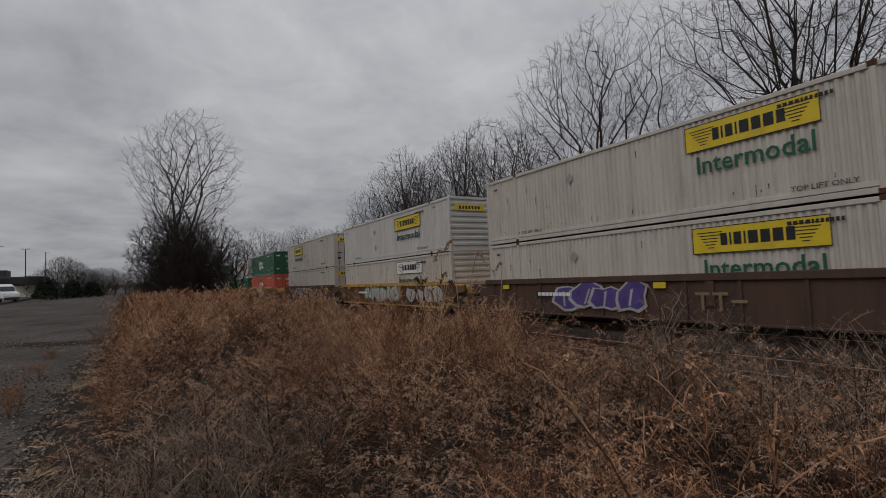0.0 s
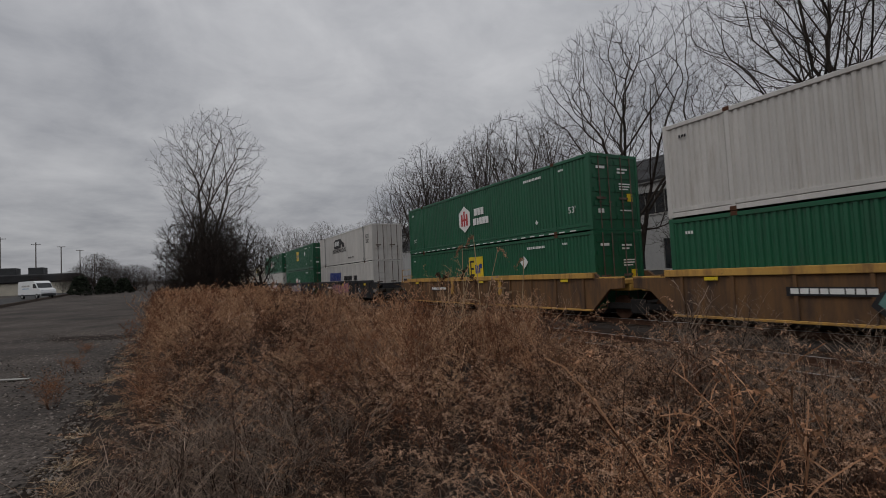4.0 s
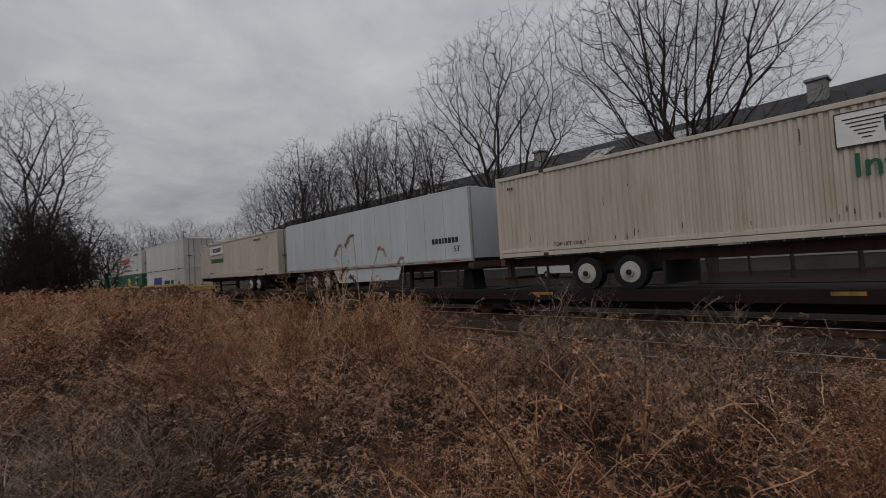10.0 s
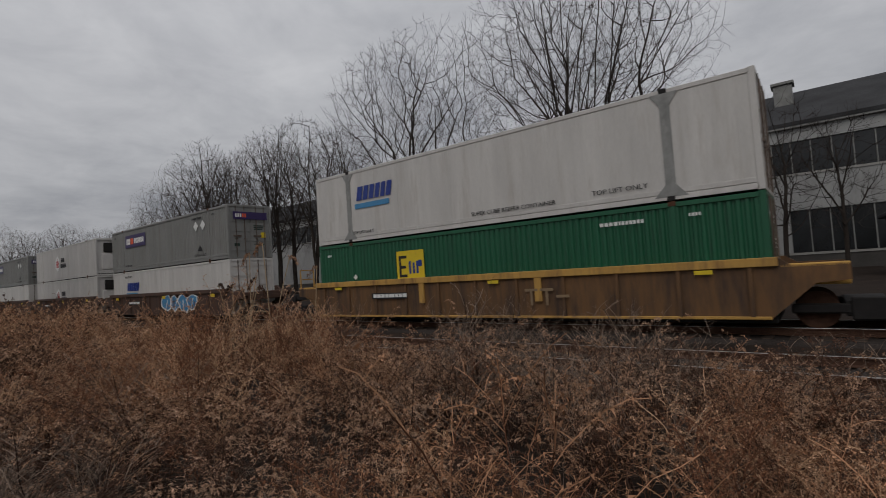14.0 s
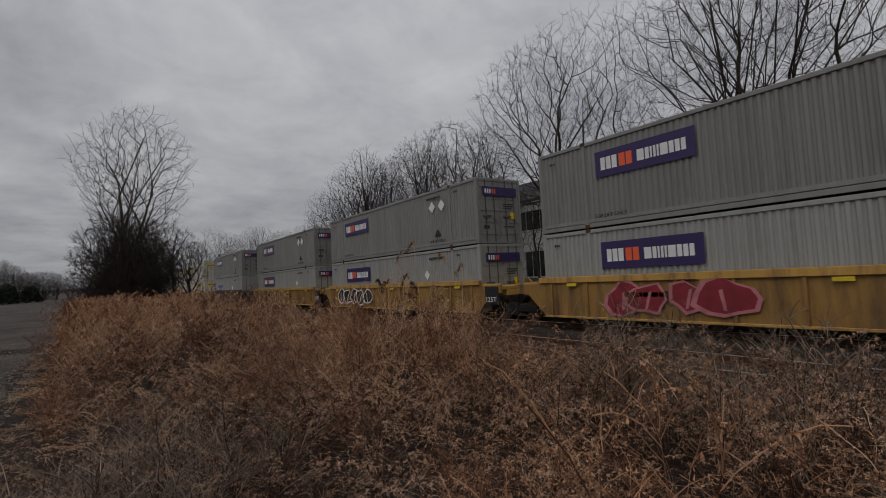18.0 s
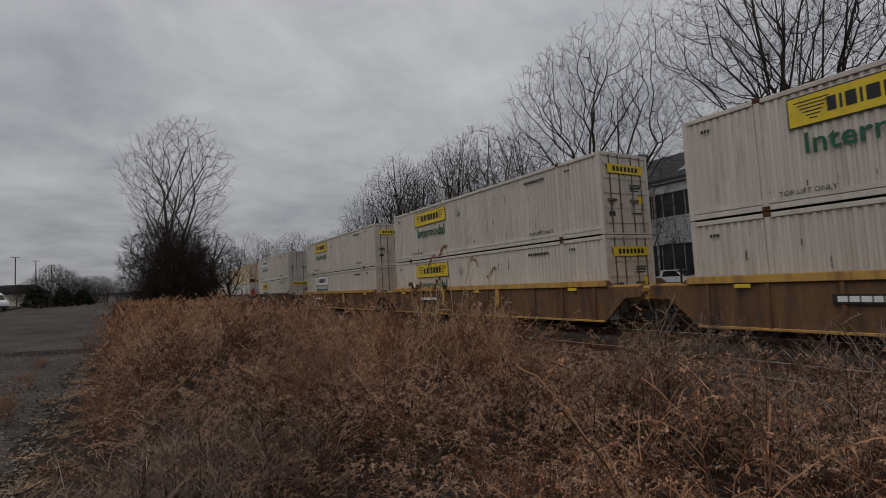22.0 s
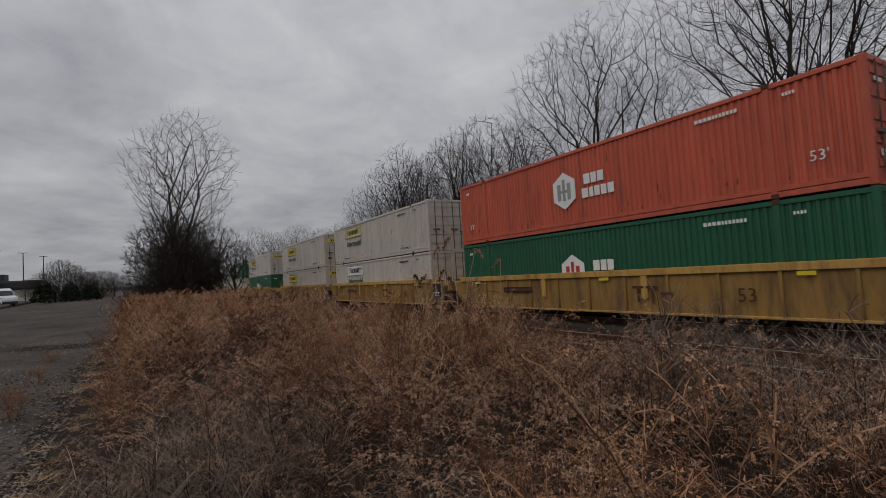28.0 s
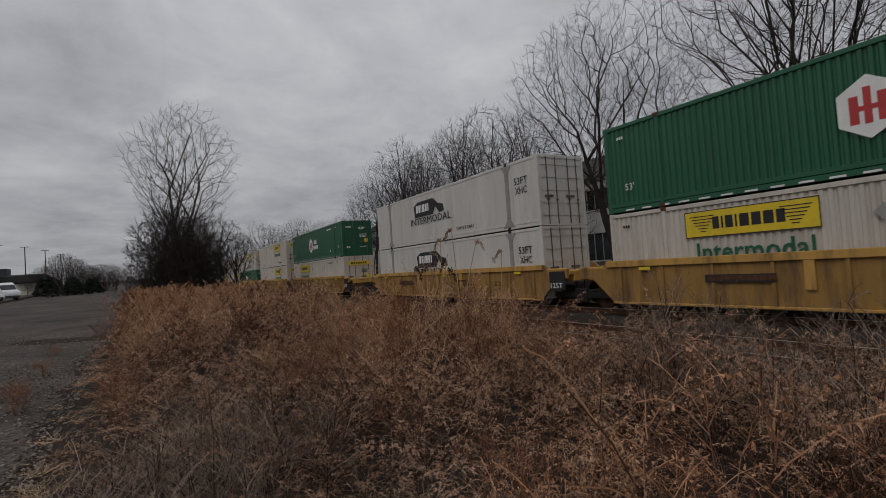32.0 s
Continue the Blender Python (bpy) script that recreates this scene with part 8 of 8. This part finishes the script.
def reeds():
    """Tall pale reeds with drooping dark plumes."""
    rng = np.random.default_rng(5)
    cx, cy, _ = polar(-58.3, 9.2)
    for k in range(8):
        ob = tagged(new("reed"), "tall pale reed with a drooping plume", "reed", "reeds by the track")
        h, a = rng.uniform(1.7, 2.45), rng.random() * 2 * np.pi
        q = np.linspace(0, 1, 9)
        lx, ly = rng.normal(0, 0.28), rng.normal(0, 0.18)
        pts = np.stack([lx * q ** 1.5, ly * q ** 1.5, h * q], 1)
        v, f = tubes([(*pts[i], *pts[i + 1], 0.008, 0.007) for i in range(8)], 5)
        placed("stalk", fast_mesh("stalk", v, f, ["reed"]), None, ob)
        m = 120
        g = rng.random(m)
        side = math.copysign(1, lx)
        c = pts[-1] + np.stack([side * (0.26 * g), 0 * g, 0.10 * g - 0.30 * g ** 2], 1) + rng.normal(0, 0.016, (m, 3))
        e = rng.normal(0, 1, (m, 3)) * 0.012 + np.array([side * 0.02, 0, -0.035])
        s = rng.normal(0, 1, (m, 3)) * 0.006
        v = np.stack([c - s, c + s, c + e], 1).reshape(-1, 3)
        placed("plume", fast_mesh("plume", v, np.arange(3 * m).reshape(-1, 3), ["weed_stem" if k % 2 else "weed_seed"]), None, ob, "feathery plume")
        for b in range(3):
            z = rng.uniform(0.3, 0.7) * h
            base = np.array([np.interp(z, pts[:, 2], pts[:, j]) for j in range(3)])
            aa = rng.random() * 6.28
            vv, tt = ribbon(np.stack([base + np.array([math.cos(aa), math.sin(aa), 0.5]) * 0.45 * u - np.array([0, 0, 0.3]) * u * u for u in np.linspace(0, 1, 5)]), 0.012, 0.002, rng)
            placed("leaf_blade", fast_mesh("leaf_blade", vv, tt, ["reed"]), None, ob)
        ob.location = (cx + rng.normal(0, 0.55), cy + rng.normal(0, 0.35), ground_z(cx, cy) - 0.03)


reeds()


def litter():
    """Fallen oak leaves, gravel stones and a few flat scraps."""
    rng = np.random.default_rng(9)
    V, T, n = [], [], 0
    for k in range(700):
        r = abs(rng.normal(0, 0.75))
        a = rng.random() * 2 * np.pi
        x, y = 4.5 + 0.75 * r * math.cos(a), 0.10 + 0.34 * r * math.sin(a)
        if k > 330:
            x = 2.8 + 5.5 * rng.random()
            y = rng.uniform(edge_y(x) * 0.8, 0.6)
        z = ground_z(x, y) + 0.02 + 0.05 * rng.random()
        lobes = 8
        ang = np.linspace(0, 2 * np.pi, 2 * lobes, endpoint=False)
        rad = np.where(np.arange(2 * lobes) % 2, 0.020, 0.042) * (1 + 0.5 * np.abs(np.cos(ang))) * rng.uniform(0.7, 1.25)
        p = np.stack([rad * np.cos(ang) * 1.3, rad * np.sin(ang) * 0.8, 0.02 * np.abs(np.sin(ang)) * rng.uniform(0, 1.5)], 1)
        t = rng.random() * 6.28
        R = np.array([[math.cos(t), -math.sin(t), 0], [math.sin(t), math.cos(t), 0], [0, 0, 1]])
        tilt = rng.normal(0, 0.35)
        R = R @ np.array([[1, 0, 0], [0, math.cos(tilt), -math.sin(tilt)], [0, math.sin(tilt), math.cos(tilt)]])
        v = np.concatenate([[[0, 0, 0.004]], p]) @ R.T + [x, y, z]
        m = 2 * lobes
        V.append(v)
        T += [(n, n + 1 + i, n + 1 + (i + 1) % m) for i in range(m)]
        n += len(v)
    tagged(new("fallen_leaves", fast_mesh("fallen_leaves", np.concatenate(V), T, ["leaf"])), "fallen orange-brown oak leaves", "leaves", kind="stuff")

    def stones(name, label, mat, count, place, lo, hi):
        V, T, n = [], [], 0
        base = np.array([(1, 0, 0), (-1, 0, 0), (0, 1, 0), (0, -1, 0), (0, 0, 1), (0, 0, -1)], float)
        tri = np.array([(0, 2, 4), (2, 1, 4), (1, 3, 4), (3, 0, 4), (2, 0, 5), (1, 2, 5), (3, 1, 5), (0, 3, 5)])
        for k in range(count):
            x, y, z = place()
            s = rng.uniform(lo, hi) * rng.uniform(0.6, 1.2, 3)
            v = base * s * rng.uniform(0.7, 1.2, (6, 1))
            t = rng.random() * 6.28
            c, q = math.cos(t), math.sin(t)
            v = np.stack([v[:, 0] * c - v[:, 1] * q, v[:, 0] * q + v[:, 1] * c, v[:, 2] * 0.7], 1) + [x, y, z]
            V.append(v); T.append(tri + n); n += 6
        tagged(new(name, fast_mesh(name, np.concatenate(V), np.concatenate(T), [mat])), label, "stones", kind="stuff")

    def on_lot():
        left = rng.random() < 0.55
        x = -2.0 - rng.random() ** 2.8 * 24 if left else 2.0 + rng.random() ** 2.6 * 16
        y = edge_y(x) + 0.25 - rng.random() ** 1.6 * 5.0
        return x, y, ground_z(x, y) + 0.022

    def on_track():
        x = rng.uniform(-22, 26)
        y = rng.uniform(7.3, 12.2)
        off = abs(y - TRACK_NEAR)
        return x, y, (RAIL - 0.20 if off < 1.5 else max(-0.45, RAIL - 0.20 - 0.34 * (off - 1.5))) + 0.01

    stones("gravel_stones", "loose grey gravel stones on the lot", "gravel_stone", 24000, on_lot, 0.009, 0.034)
    stones("ballast_stones", "coarse brown-grey track ballast", "stone", 9000, on_track, 0.025, 0.06)
    for x, y, w, h, t in ((-6.3, -1.9, 0.55, 0.10, 10), (-9.5, -3.6, 0.4, 0.16, 60), (3.75, -0.28, 0.17, 0.13, 30), (-13, -3.0, 0.5, 0.12, 80)):
        ob = tagged(part("paper_scrap", boxes((-w / 2, w / 2, -h / 2, h / 2, 0, 0.014), bevel=0.004), "concrete"), "flat pale scrap lying on the gravel", "scrap")
        ob.matrix_basis = pose(x, y, ground_z(x, y) + 0.03, 2, 3, t)


litter()


def motions():
    for ob, x, y, z in TRAIN:
        walk(ob, [(0, pose(x, y, z)), (16, pose(x + 16 * SPEED, y, z)), (32, pose(x + 32 * SPEED, y, z))])


motions()
